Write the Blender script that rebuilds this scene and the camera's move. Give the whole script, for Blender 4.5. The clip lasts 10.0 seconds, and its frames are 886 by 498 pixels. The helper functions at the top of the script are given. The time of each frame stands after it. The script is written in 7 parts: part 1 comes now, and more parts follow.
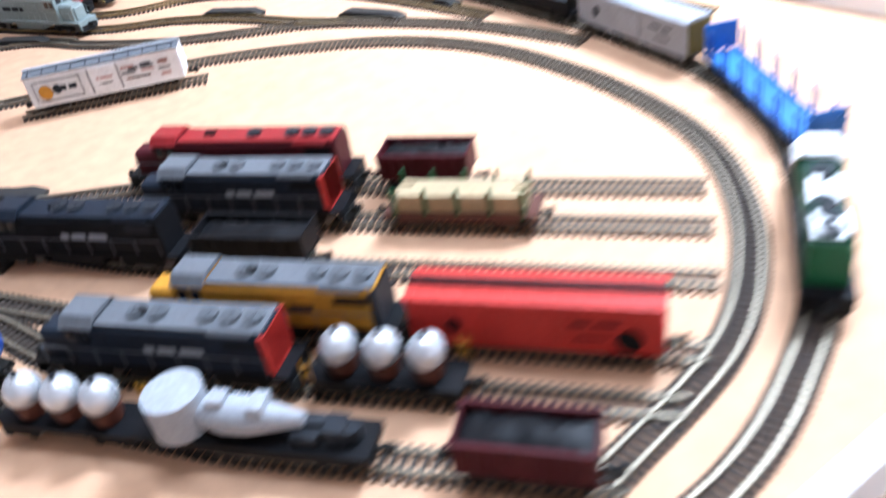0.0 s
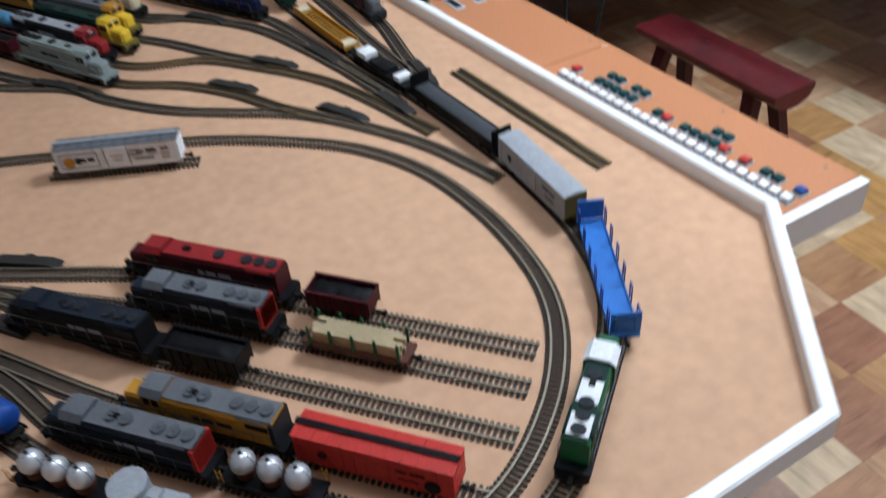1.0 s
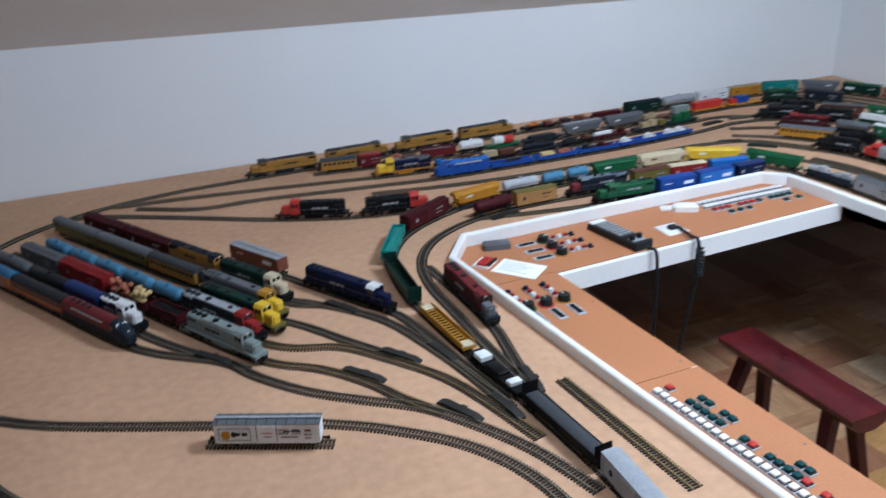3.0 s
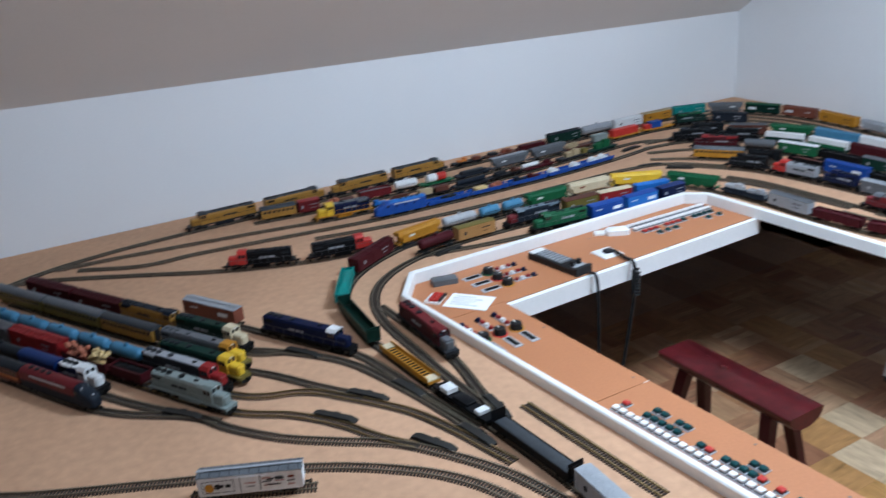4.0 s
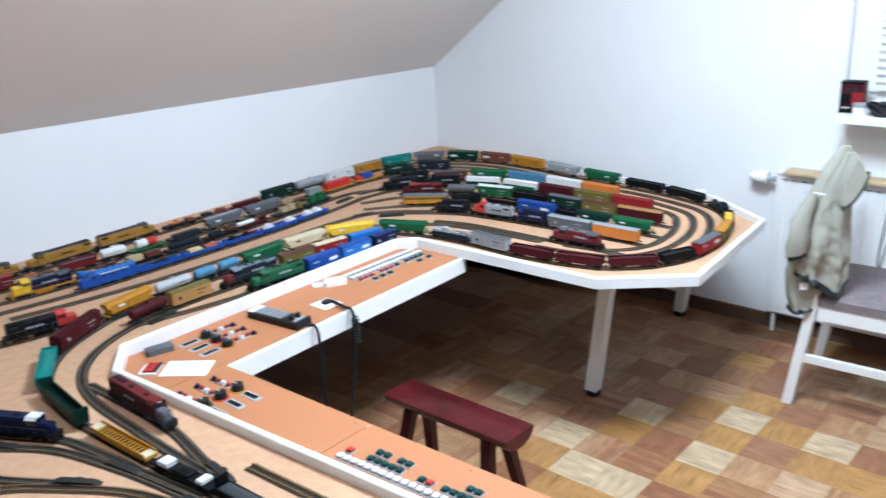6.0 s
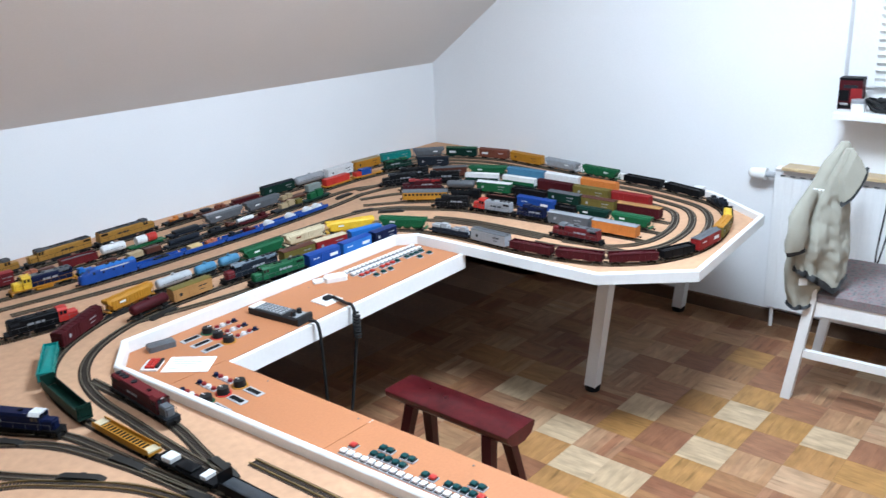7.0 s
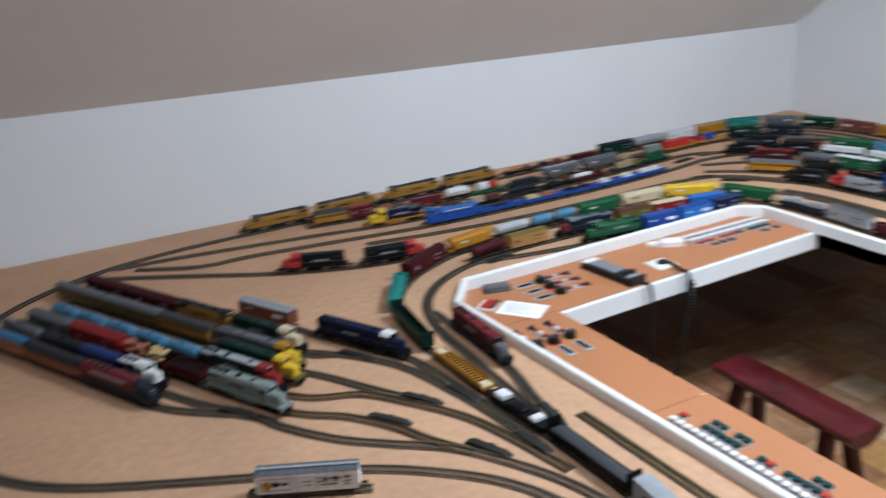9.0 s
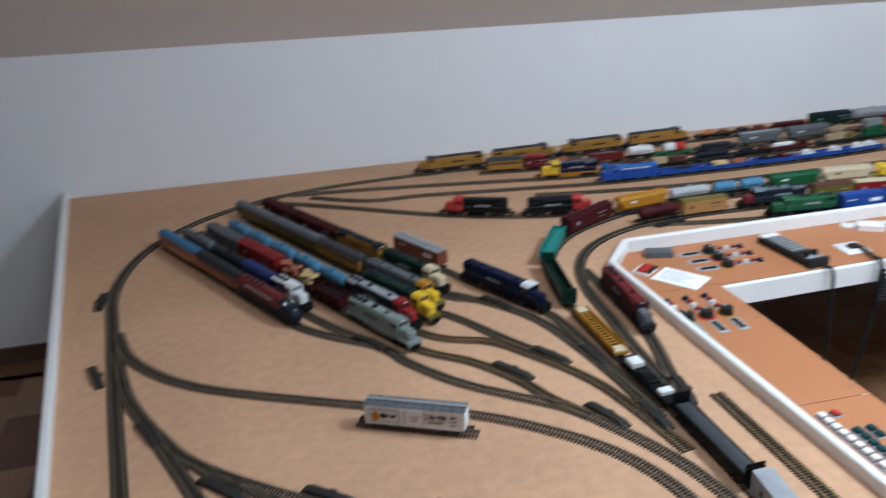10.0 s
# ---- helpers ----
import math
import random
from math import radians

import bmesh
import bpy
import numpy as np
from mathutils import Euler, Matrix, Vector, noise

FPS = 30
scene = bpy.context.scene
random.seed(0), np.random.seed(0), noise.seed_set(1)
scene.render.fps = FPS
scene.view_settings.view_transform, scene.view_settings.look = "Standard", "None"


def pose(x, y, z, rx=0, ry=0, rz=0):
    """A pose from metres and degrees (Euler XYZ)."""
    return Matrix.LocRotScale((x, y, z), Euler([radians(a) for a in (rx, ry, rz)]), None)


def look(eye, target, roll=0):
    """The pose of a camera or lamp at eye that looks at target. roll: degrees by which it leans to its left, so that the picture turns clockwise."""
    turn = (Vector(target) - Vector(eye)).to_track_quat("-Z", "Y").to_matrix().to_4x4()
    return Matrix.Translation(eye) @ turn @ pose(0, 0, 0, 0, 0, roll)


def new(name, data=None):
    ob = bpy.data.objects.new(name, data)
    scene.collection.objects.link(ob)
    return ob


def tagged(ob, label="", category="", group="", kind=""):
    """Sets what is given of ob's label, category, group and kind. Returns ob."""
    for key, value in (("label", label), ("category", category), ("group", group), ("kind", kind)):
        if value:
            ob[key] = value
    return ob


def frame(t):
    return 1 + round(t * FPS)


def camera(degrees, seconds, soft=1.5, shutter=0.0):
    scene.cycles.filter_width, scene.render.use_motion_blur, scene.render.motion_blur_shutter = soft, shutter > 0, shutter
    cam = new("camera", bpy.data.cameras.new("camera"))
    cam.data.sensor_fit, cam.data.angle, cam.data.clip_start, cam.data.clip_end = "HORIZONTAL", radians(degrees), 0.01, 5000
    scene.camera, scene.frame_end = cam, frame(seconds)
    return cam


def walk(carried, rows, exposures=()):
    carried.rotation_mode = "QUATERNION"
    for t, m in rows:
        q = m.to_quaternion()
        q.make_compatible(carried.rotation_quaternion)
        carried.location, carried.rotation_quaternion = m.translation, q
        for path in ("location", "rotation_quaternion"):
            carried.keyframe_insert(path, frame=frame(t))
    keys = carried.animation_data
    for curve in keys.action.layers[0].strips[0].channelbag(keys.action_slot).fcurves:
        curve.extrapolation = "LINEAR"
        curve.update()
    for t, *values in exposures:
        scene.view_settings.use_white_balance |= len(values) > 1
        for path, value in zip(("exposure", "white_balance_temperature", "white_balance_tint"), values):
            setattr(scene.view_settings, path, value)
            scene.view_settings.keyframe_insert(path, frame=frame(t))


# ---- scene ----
cam = camera(54.59, 10.0, soft=1.4, shutter=1.0)
PATH = [
    (0, pose(-0.9159, -1.7819, 1.0135, 54.433, 8.702, -35.843)),
    (0.5, pose(-0.8421, -1.8723, 1.1898, 51.132, 6.778, -33.511)),
    (1, pose(-0.8214, -1.9335, 1.3368, 50.189, 3.970, -30.839)),
    (1.5, pose(-0.8471, -1.9606, 1.4383, 54.025, 6.286, -26.123)),
    (2, pose(-0.8577, -1.9760, 1.4902, 59.951, 5.418, -20.598)),
    (2.5, pose(-0.8731, -2.0062, 1.5153, 65.144, 4.751, -20.278)),
    (2.7, pose(-0.9005, -2.0018, 1.5212, 65.970, 2.939, -21.958)),
    (4, pose(-1.0466, -2.0281, 1.5786, 68.699, 3.537, -30.981)),
    (4.5, pose(-1.0633, -2.0412, 1.5910, 69.748, 2.555, -34.738)),
    (5, pose(-1.0619, -2.0588, 1.5967, 70.386, 2.406, -39.401)),
    (5.5, pose(-1.0406, -2.0619, 1.5934, 71.059, 2.346, -45.289)),
    (6, pose(-1.0226, -2.0837, 1.5895, 71.255, 2.303, -49.258)),
    (6.2, pose(-1.0197, -2.0835, 1.5929, 71.047, 2.236, -50.068)),
    (7.3, pose(-1.0417, -2.0739, 1.5881, 70.903, 2.301, -48.615)),
    (7.5, pose(-1.0455, -2.0719, 1.5854, 70.869, 2.234, -46.850)),
    (8, pose(-1.0846, -2.0544, 1.5855, 70.571, 2.483, -41.329)),
    (8.5, pose(-1.1098, -2.0210, 1.5757, 70.217, 2.933, -35.799)),
    (9, pose(-1.0835, -2.0132, 1.5685, 69.628, 3.333, -28.069)),
    (9.5, pose(-1.0084, -2.0014, 1.5500, 68.448, 1.951, -19.737)),
    (10, pose(-0.9343, -2.0269, 1.5200, 67.616, 2.613, -12.857)),
]
walk(cam, PATH, exposures=[
    (0.0, 1.76, 5940, 16), (0.5, 0.58, 5800, 12), (1.0, 0.16, 6400, 13), (1.5, 0.00, 6650, 17), (2.0, 0.03, 6330, 13), (2.5, 0.14, 6100, 12), (4.0, 0.14, 6020, 11), (4.5, 0.16, 6020, 11), (5.0, 0.38, 5980, 11),
    (5.5, 0.66, 6080, 11), (6.0, 0.70, 6200, 10), (7.5, 0.66, 6320, 11), (8.0, 0.75, 6430, 11), (8.5, 0.78, 6550, 12), (9.0, 0.20, 6520, 12), (10.0, 0.13, 6400, 11)])

# ---------------------------------------------------------------- light
world = bpy.data.worlds.new("world")
scene.world = world
world.use_nodes = True
wn = world.node_tree
sky = wn.nodes.new("ShaderNodeTexSky")
sky.sky_type, sky.sun_disc = 'NISHITA', False
sky.sun_elevation, sky.sun_rotation = radians(38), radians(20)
wn.links.new(sky.outputs[0], wn.nodes["Background"].inputs[0])
wn.nodes["Background"].inputs[1].default_value = 0.12
sun = new("sun", bpy.data.lights.new("sun", 'SUN'))
sun.data.energy, sun.data.angle, sun.data.color = 1.2, radians(12), (1.0, 0.95, 0.88)
sun.matrix_world = look((2, 6, 5), (0, 0, 0.6))


def area_lamp(name, eye, target, w, h, power, color):
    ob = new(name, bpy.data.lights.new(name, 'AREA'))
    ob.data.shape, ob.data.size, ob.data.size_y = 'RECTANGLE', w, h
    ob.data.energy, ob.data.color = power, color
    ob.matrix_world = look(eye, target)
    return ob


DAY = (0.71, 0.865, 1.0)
# two ceiling lamps added to brighten table and walls; no such source is known
area_lamp("added_top_light_left", (-0.50, -1.165, 2.44), (-0.45, -1.16, 0.6), 1.1, 0.5, 17, DAY)
area_lamp("added_top_light_right", (0.82, -1.165, 2.44), (0.90, -1.12, 0.6), 1.1, 0.5, 95, DAY)
# daylight of the gable window
area_lamp("gable_window_light", (2.54, -1.66, 1.44), (0.0, -1.5, 1.0), 1.0, 0.85, 8, DAY)


# ---------------------------------------------------------------- materials
def surface(name, col, rough=0.5, metal=0.0, vary=0.12, grain=60.0, stain=6.0, bump=0.05, each=0.0, coat=0.0, spec=0.5):
    """A painted or natural surface with fine grain, broad stains and slight relief."""
    m = bpy.data.materials.new(name)
    m.use_nodes = True
    t = m.node_tree
    n, l = t.nodes, t.links
    p = n["Principled BSDF"]
    co = n.new("ShaderNodeTexCoord")
    fine, broad = n.new("ShaderNodeTexNoise"), n.new("ShaderNodeTexNoise")
    fine.inputs["Scale"].default_value, fine.inputs["Detail"].default_value = grain, 5
    broad.inputs["Scale"].default_value, broad.inputs["Detail"].default_value = stain, 3
    for q in (fine, broad):
        l.new(co.outputs["Object"], q.inputs["Vector"])
    add = n.new("ShaderNodeMath")
    add.operation = 'ADD'
    l.new(fine.outputs["Fac"], add.inputs[0])
    l.new(broad.outputs["Fac"], add.inputs[1])
    ramp = n.new("ShaderNodeMapRange")
    ramp.inputs["From Min"].default_value, ramp.inputs["From Max"].default_value = 0.6, 1.4
    ramp.inputs["To Min"].default_value, ramp.inputs["To Max"].default_value = 1 - vary, 1 + vary
    l.new(add.outputs[0], ramp.inputs["Value"])
    hsv = n.new("ShaderNodeHueSaturation")
    hsv.inputs["Color"].default_value = (*col, 1)
    out = ramp.outputs[0]
    if each:
        info = n.new("ShaderNodeObjectInfo")
        r2 = n.new("ShaderNodeMapRange")
        r2.inputs["To Min"].default_value, r2.inputs["To Max"].default_value = 1 - each, 1 + each
        l.new(info.outputs["Random"], r2.inputs["Value"])
        mul = n.new("ShaderNodeMath")
        mul.operation = 'MULTIPLY'
        l.new(out, mul.inputs[0])
        l.new(r2.outputs[0], mul.inputs[1])
        out = mul.outputs[0]
    l.new(out, hsv.inputs["Value"])
    l.new(hsv.outputs[0], p.inputs["Base Color"])
    p.inputs["Roughness"].default_value, p.inputs["Metallic"].default_value = rough, metal
    p.inputs["Coat Weight"].default_value, p.inputs["Specular IOR Level"].default_value = coat, spec
    rr = n.new("ShaderNodeMapRange")
    rr.inputs["To Min"].default_value, rr.inputs["To Max"].default_value = max(rough - 0.1, 0.02), min(rough + 0.12, 1)
    l.new(broad.outputs["Fac"], rr.inputs["Value"])
    l.new(rr.outputs[0], p.inputs["Roughness"])
    if bump:
        b = n.new("ShaderNodeBump")
        b.inputs["Strength"].default_value, b.inputs["Distance"].default_value = bump, 0.002
        l.new(fine.outputs["Fac"], b.inputs["Height"])
        l.new(b.outputs[0], p.inputs["Normal"])
    return m


PAINT = {}


def paint(col):
    """The weathered model paint of that colour name."""
    if col not in PAINT:
        PAINT[col] = surface("paint_" + col, COLOURS[col], rough=0.48, vary=0.20, grain=300, stain=40, bump=0.03)
        PAINT[col].node_tree.nodes["Principled BSDF"].inputs["Specular IOR Level"].default_value = 0.10 if max(COLOURS[col]) < 0.06 else 0.25
    return PAINT[col]


COLOURS = dict(
    red=(0.24, 0.014, 0.015), bright_red=(0.46, 0.030, 0.022), maroon=(0.055, 0.008, 0.011), brown=(0.085, 0.028, 0.018),
    rust=(0.17, 0.050, 0.030), orange=(0.55, 0.18, 0.04), yellow=(0.43, 0.19, 0.018), bright_yellow=(0.68, 0.43, 0.03),
    tan=(0.38, 0.29, 0.17), cream=(0.55, 0.46, 0.31), green=(0.006, 0.085, 0.032), dark_green=(0.006, 0.026, 0.019),
    teal=(0.006, 0.20, 0.18), dark_teal=(0.006, 0.050, 0.052), light_blue=(0.065, 0.205, 0.335), steel_blue=(0.026, 0.13, 0.25), blue=(0.008, 0.052, 0.25), bright_blue=(0.020, 0.135, 0.43), steel_grey=(0.046, 0.049, 0.054),
    navy=(0.006, 0.010, 0.038), grey=(0.105, 0.11, 0.12), light_grey=(0.29, 0.30, 0.32), dark_grey=(0.020, 0.022, 0.026),
    slate=(0.013, 0.017, 0.025), black=(0.006, 0.006, 0.007), white=(0.68, 0.68, 0.68), silver=(0.40, 0.41, 0.43),
    grey_green=(0.20, 0.235, 0.225), olive=(0.135, 0.105, 0.024), dark_red=(0.125, 0.011, 0.014), deep_blue=(0.007, 0.026, 0.115), terracotta=(0.40, 0.13, 0.075), straw=(0.62, 0.44, 0.20), fan_grey=(0.072, 0.077, 0.085), faded_pink=(0.42, 0.24, 0.22), mustard=(0.33, 0.165, 0.030), straw_brown=(0.36, 0.185, 0.065), steel_blue_grey=(0.13, 0.165, 0.20))

M_BOARD = surface("fibreboard", (0.533, 0.312, 0.190), rough=0.72, vary=0.17, grain=45, stain=3.2, bump=0.02, spec=0.15)
M_DESK = surface("orange_hardboard", (0.445, 0.178, 0.080), rough=0.5, vary=0.10, grain=160, stain=4, bump=0.03, spec=0.25)
M_WHITE = surface("white_lacquered_wood", (0.80, 0.79, 0.78), rough=0.4, vary=0.04, grain=90, stain=5, bump=0.02)
M_WALL = surface("white_wall_paint", (0.80, 0.80, 0.81), rough=0.85, vary=0.03, grain=160, stain=2, bump=0.08)
M_CEIL = surface("warm_grey_ceiling_paint", (0.81, 0.772, 0.742), rough=0.9, vary=0.03, grain=140, stain=2, bump=0.06)
M_RAIL = surface("nickel_silver_rail", (0.22, 0.185, 0.135), rough=0.46, metal=0.7, vary=0.2, grain=80, stain=12, bump=0)
M_BRASS = surface("rusty_brass_rail", (0.30, 0.21, 0.09), rough=0.4, metal=0.8, vary=0.25, grain=80, stain=14, bump=0)
M_TIE = surface("dark_brown_sleeper", (0.050, 0.039, 0.032), rough=0.7, vary=0.25, grain=200, stain=20, bump=0.1, spec=0.15)
# next: dark colour that keeps bounced light down under the table
M_SHADE_SHEET = surface("dark_shade_sheet", (0.06, 0.042, 0.03), rough=0.8, vary=0.2, grain=120, stain=6, bump=0.03, spec=0.1)
M_MOTOR = surface("black_moulded_plastic", (0.024, 0.022, 0.020), rough=0.6, vary=0.2, grain=150, stain=20, bump=0.03, spec=0.2)
M_UNDER = surface("dirty_black_running_gear", (0.014, 0.013, 0.012), rough=0.7, vary=0.3, grain=400, stain=60, bump=0.05, spec=0.08)
M_WHEEL = surface("steel_wheel", (0.16, 0.15, 0.14), rough=0.4, metal=0.7, vary=0.2, grain=300, stain=40, bump=0)
M_GLASS = surface("dark_glazing", (0.012, 0.014, 0.018), rough=0.12, vary=0.1, grain=50, stain=10, bump=0)
M_MAHOGANY = surface("mahogany_stained_wood", (0.074, 0.0075, 0.0095), rough=0.30, vary=0.55, grain=40, stain=9, bump=0.04, spec=0.32)
M_MAHOGANY_LEG = surface("dark_mahogany_wood", (0.050, 0.008, 0.009), rough=0.4, spec=0.2, vary=0.25, grain=55, stain=9, bump=0.04)
M_RUBBER = surface("black_rubber", (0.012, 0.012, 0.013), rough=0.5, vary=0.1, bump=0.03, spec=0.25)
M_PAPER = surface("white_paper", (0.86, 0.86, 0.86), rough=0.8, vary=0.03, bump=0)
M_JACKET = surface("pale_khaki_cotton", (0.32, 0.305, 0.255), rough=0.95, vary=0.15, grain=500, stain=9, bump=0.2)
M_BASE = surface("brown_wooden_skirting", (0.115, 0.068, 0.044), rough=0.5, vary=0.2, grain=80, stain=6, spec=0.2)
M_BEECH = surface("beech_board", (0.52, 0.38, 0.22), rough=0.5, vary=0.12, grain=60, stain=5)
M_RADIATOR = surface("white_radiator_enamel", (0.80, 0.80, 0.80), rough=0.35, vary=0.03, bump=0)


def parquet_material(name, tones):
    """Oak fingers side by side within one block; each block has a tone of its own, with dark streaks and knots."""
    m = bpy.data.materials.new(name)
    m.use_nodes = True
    t = m.node_tree
    n, l = t.nodes, t.links
    p = n["Principled BSDF"]
    co, info, sep = n.new("ShaderNodeTexCoord"), n.new("ShaderNodeObjectInfo"), n.new("ShaderNodeSeparateXYZ")
    l.new(co.outputs["Object"], sep.inputs[0])

    def maths(op, a, b, c=None):
        q = n.new("ShaderNodeMath")
        q.operation = op
        for k, v in enumerate((a, b, c)):
            if v is None:
                continue
            if isinstance(v, (int, float)):
                q.inputs[k].default_value = v
            else:
                l.new(v, q.inputs[k])
        return q.outputs[0]
    finger = maths('FLOOR', maths('MULTIPLY_ADD', sep.outputs["Y"], 1 / 0.030, 0.5), 0)
    comb = n.new("ShaderNodeCombineXYZ")
    l.new(finger, comb.inputs[0])
    l.new(info.outputs["Random"], comb.inputs[1])
    white = n.new("ShaderNodeTexWhiteNoise")
    white.noise_dimensions = '2D'
    l.new(comb.outputs[0], white.inputs["Vector"])
    ramp = n.new("ShaderNodeValToRGB")
    r = ramp.color_ramp
    r.elements[0].color, r.elements[1].color = (*tones[0], 1), (*tones[-1], 1)
    for i, c in enumerate(tones[1:-1]):
        r.elements.new((i + 1) / (len(tones) - 1)).color = (*c, 1)
    l.new(maths('MULTIPLY_ADD', white.outputs["Value"], 0.10, maths('MULTIPLY', info.outputs["Random"], 0.90)), ramp.inputs[0])
    # the grain runs along the fingers and differs from block to block
    shift = n.new("ShaderNodeVectorMath")
    shift.operation = 'ADD'
    far = n.new("ShaderNodeCombineXYZ")
    l.new(maths('MULTIPLY', info.outputs["Random"], 37.0), far.inputs[0])
    l.new(maths('MULTIPLY', finger, 3.7), far.inputs[2])
    l.new(co.outputs["Object"], shift.inputs[0])
    l.new(far.outputs[0], shift.inputs[1])

    def stretched(scale, size, detail):
        mp = n.new("ShaderNodeMapping")
        mp.inputs["Scale"].default_value = scale
        l.new(shift.outputs[0], mp.inputs[0])
        q = n.new("ShaderNodeTexNoise")
        q.inputs["Scale"].default_value, q.inputs["Detail"].default_value = size, detail
        l.new(mp.outputs[0], q.inputs["Vector"])
        return q.outputs["Fac"]
    grain, cloud, streak = stretched((3, 34, 10), 4, 6), stretched((1, 2.2, 1), 13, 3), stretched((1, 9, 1), 7, 2)

    def ranged(v, a, b, c, d):
        q = n.new("ShaderNodeMapRange")
        for k, w in zip(("From Min", "From Max", "To Min", "To Max"), (a, b, c, d)):
            q.inputs[k].default_value = w
        l.new(v, q.inputs["Value"])
        return q.outputs[0]
    value = maths('MULTIPLY', ranged(grain, 0.2, 0.8, 0.88, 1.10), ranged(cloud, 0.3, 0.7, 0.78, 1.14))
    value = maths('MULTIPLY', value, ranged(streak, 0.58, 0.76, 1.0, 0.62))
    hsv = n.new("ShaderNodeHueSaturation")
    l.new(ramp.outputs[0], hsv.inputs["Color"])
    l.new(value, hsv.inputs["Value"])
    l.new(hsv.outputs[0], p.inputs["Base Color"])
    p.inputs["Roughness"].default_value, p.inputs["Specular IOR Level"].default_value = 0.45, 0.22
    b = n.new("ShaderNodeBump")
    b.inputs["Strength"].default_value, b.inputs["Distance"].default_value = 0.12, 0.002
    l.new(grain, b.inputs["Height"])
    l.new(b.outputs[0], p.inputs["Normal"])
    return m


M_PARQUET = parquet_material("oak_parquet", ((0.20, 0.080, 0.039), (0.33, 0.165, 0.077), (0.41, 0.232, 0.122), (0.28, 0.118, 0.062), (0.45, 0.272, 0.155), (0.25, 0.100, 0.053), (0.39, 0.205, 0.088), (0.47, 0.30, 0.18), (0.32, 0.150, 0.082)))
M_PALE = parquet_material("pale_oak_parquet", ((0.44, 0.305, 0.185), (0.53, 0.385, 0.245), (0.48, 0.34, 0.21)))
M_HONEY = parquet_material("honey_oak_parquet", ((0.34, 0.165, 0.050), (0.41, 0.212, 0.070), (0.37, 0.185, 0.072)))
M_ROSY = parquet_material("reddish_oak_parquet", ((0.23, 0.092, 0.046), (0.31, 0.148, 0.080), (0.26, 0.110, 0.060)))


def cushion_material():
    """Faded woven flower pattern: blots of pink, grey green and beige."""
    m = surface("faded_flowered_cloth", (0.42, 0.36, 0.33), rough=0.9, vary=0.2, grain=400, stain=20, bump=0.2)
    t = m.node_tree
    n, l = t.nodes, t.links
    v = n.new("ShaderNodeTexNoise")
    v.inputs["Scale"].default_value, v.inputs["Detail"].default_value = 26, 3
    ramp = n.new("ShaderNodeValToRGB")
    r = ramp.color_ramp
    r.elements[0].position, r.elements[0].color = 0.35, (0.10, 0.105, 0.11, 1)
    r.elements[1].position, r.elements[1].color = 0.68, (0.20, 0.085, 0.095, 1)
    e = r.elements.new(0.5)
    e.color = (0.20, 0.175, 0.175, 1)
    l.new(v.outputs["Fac"], ramp.inputs[0])
    hsv = [q for q in n if q.bl_idname == "ShaderNodeHueSaturation"][0]
    l.new(ramp.outputs[0], hsv.inputs["Color"])
    return m


M_CUSHION = cushion_material()


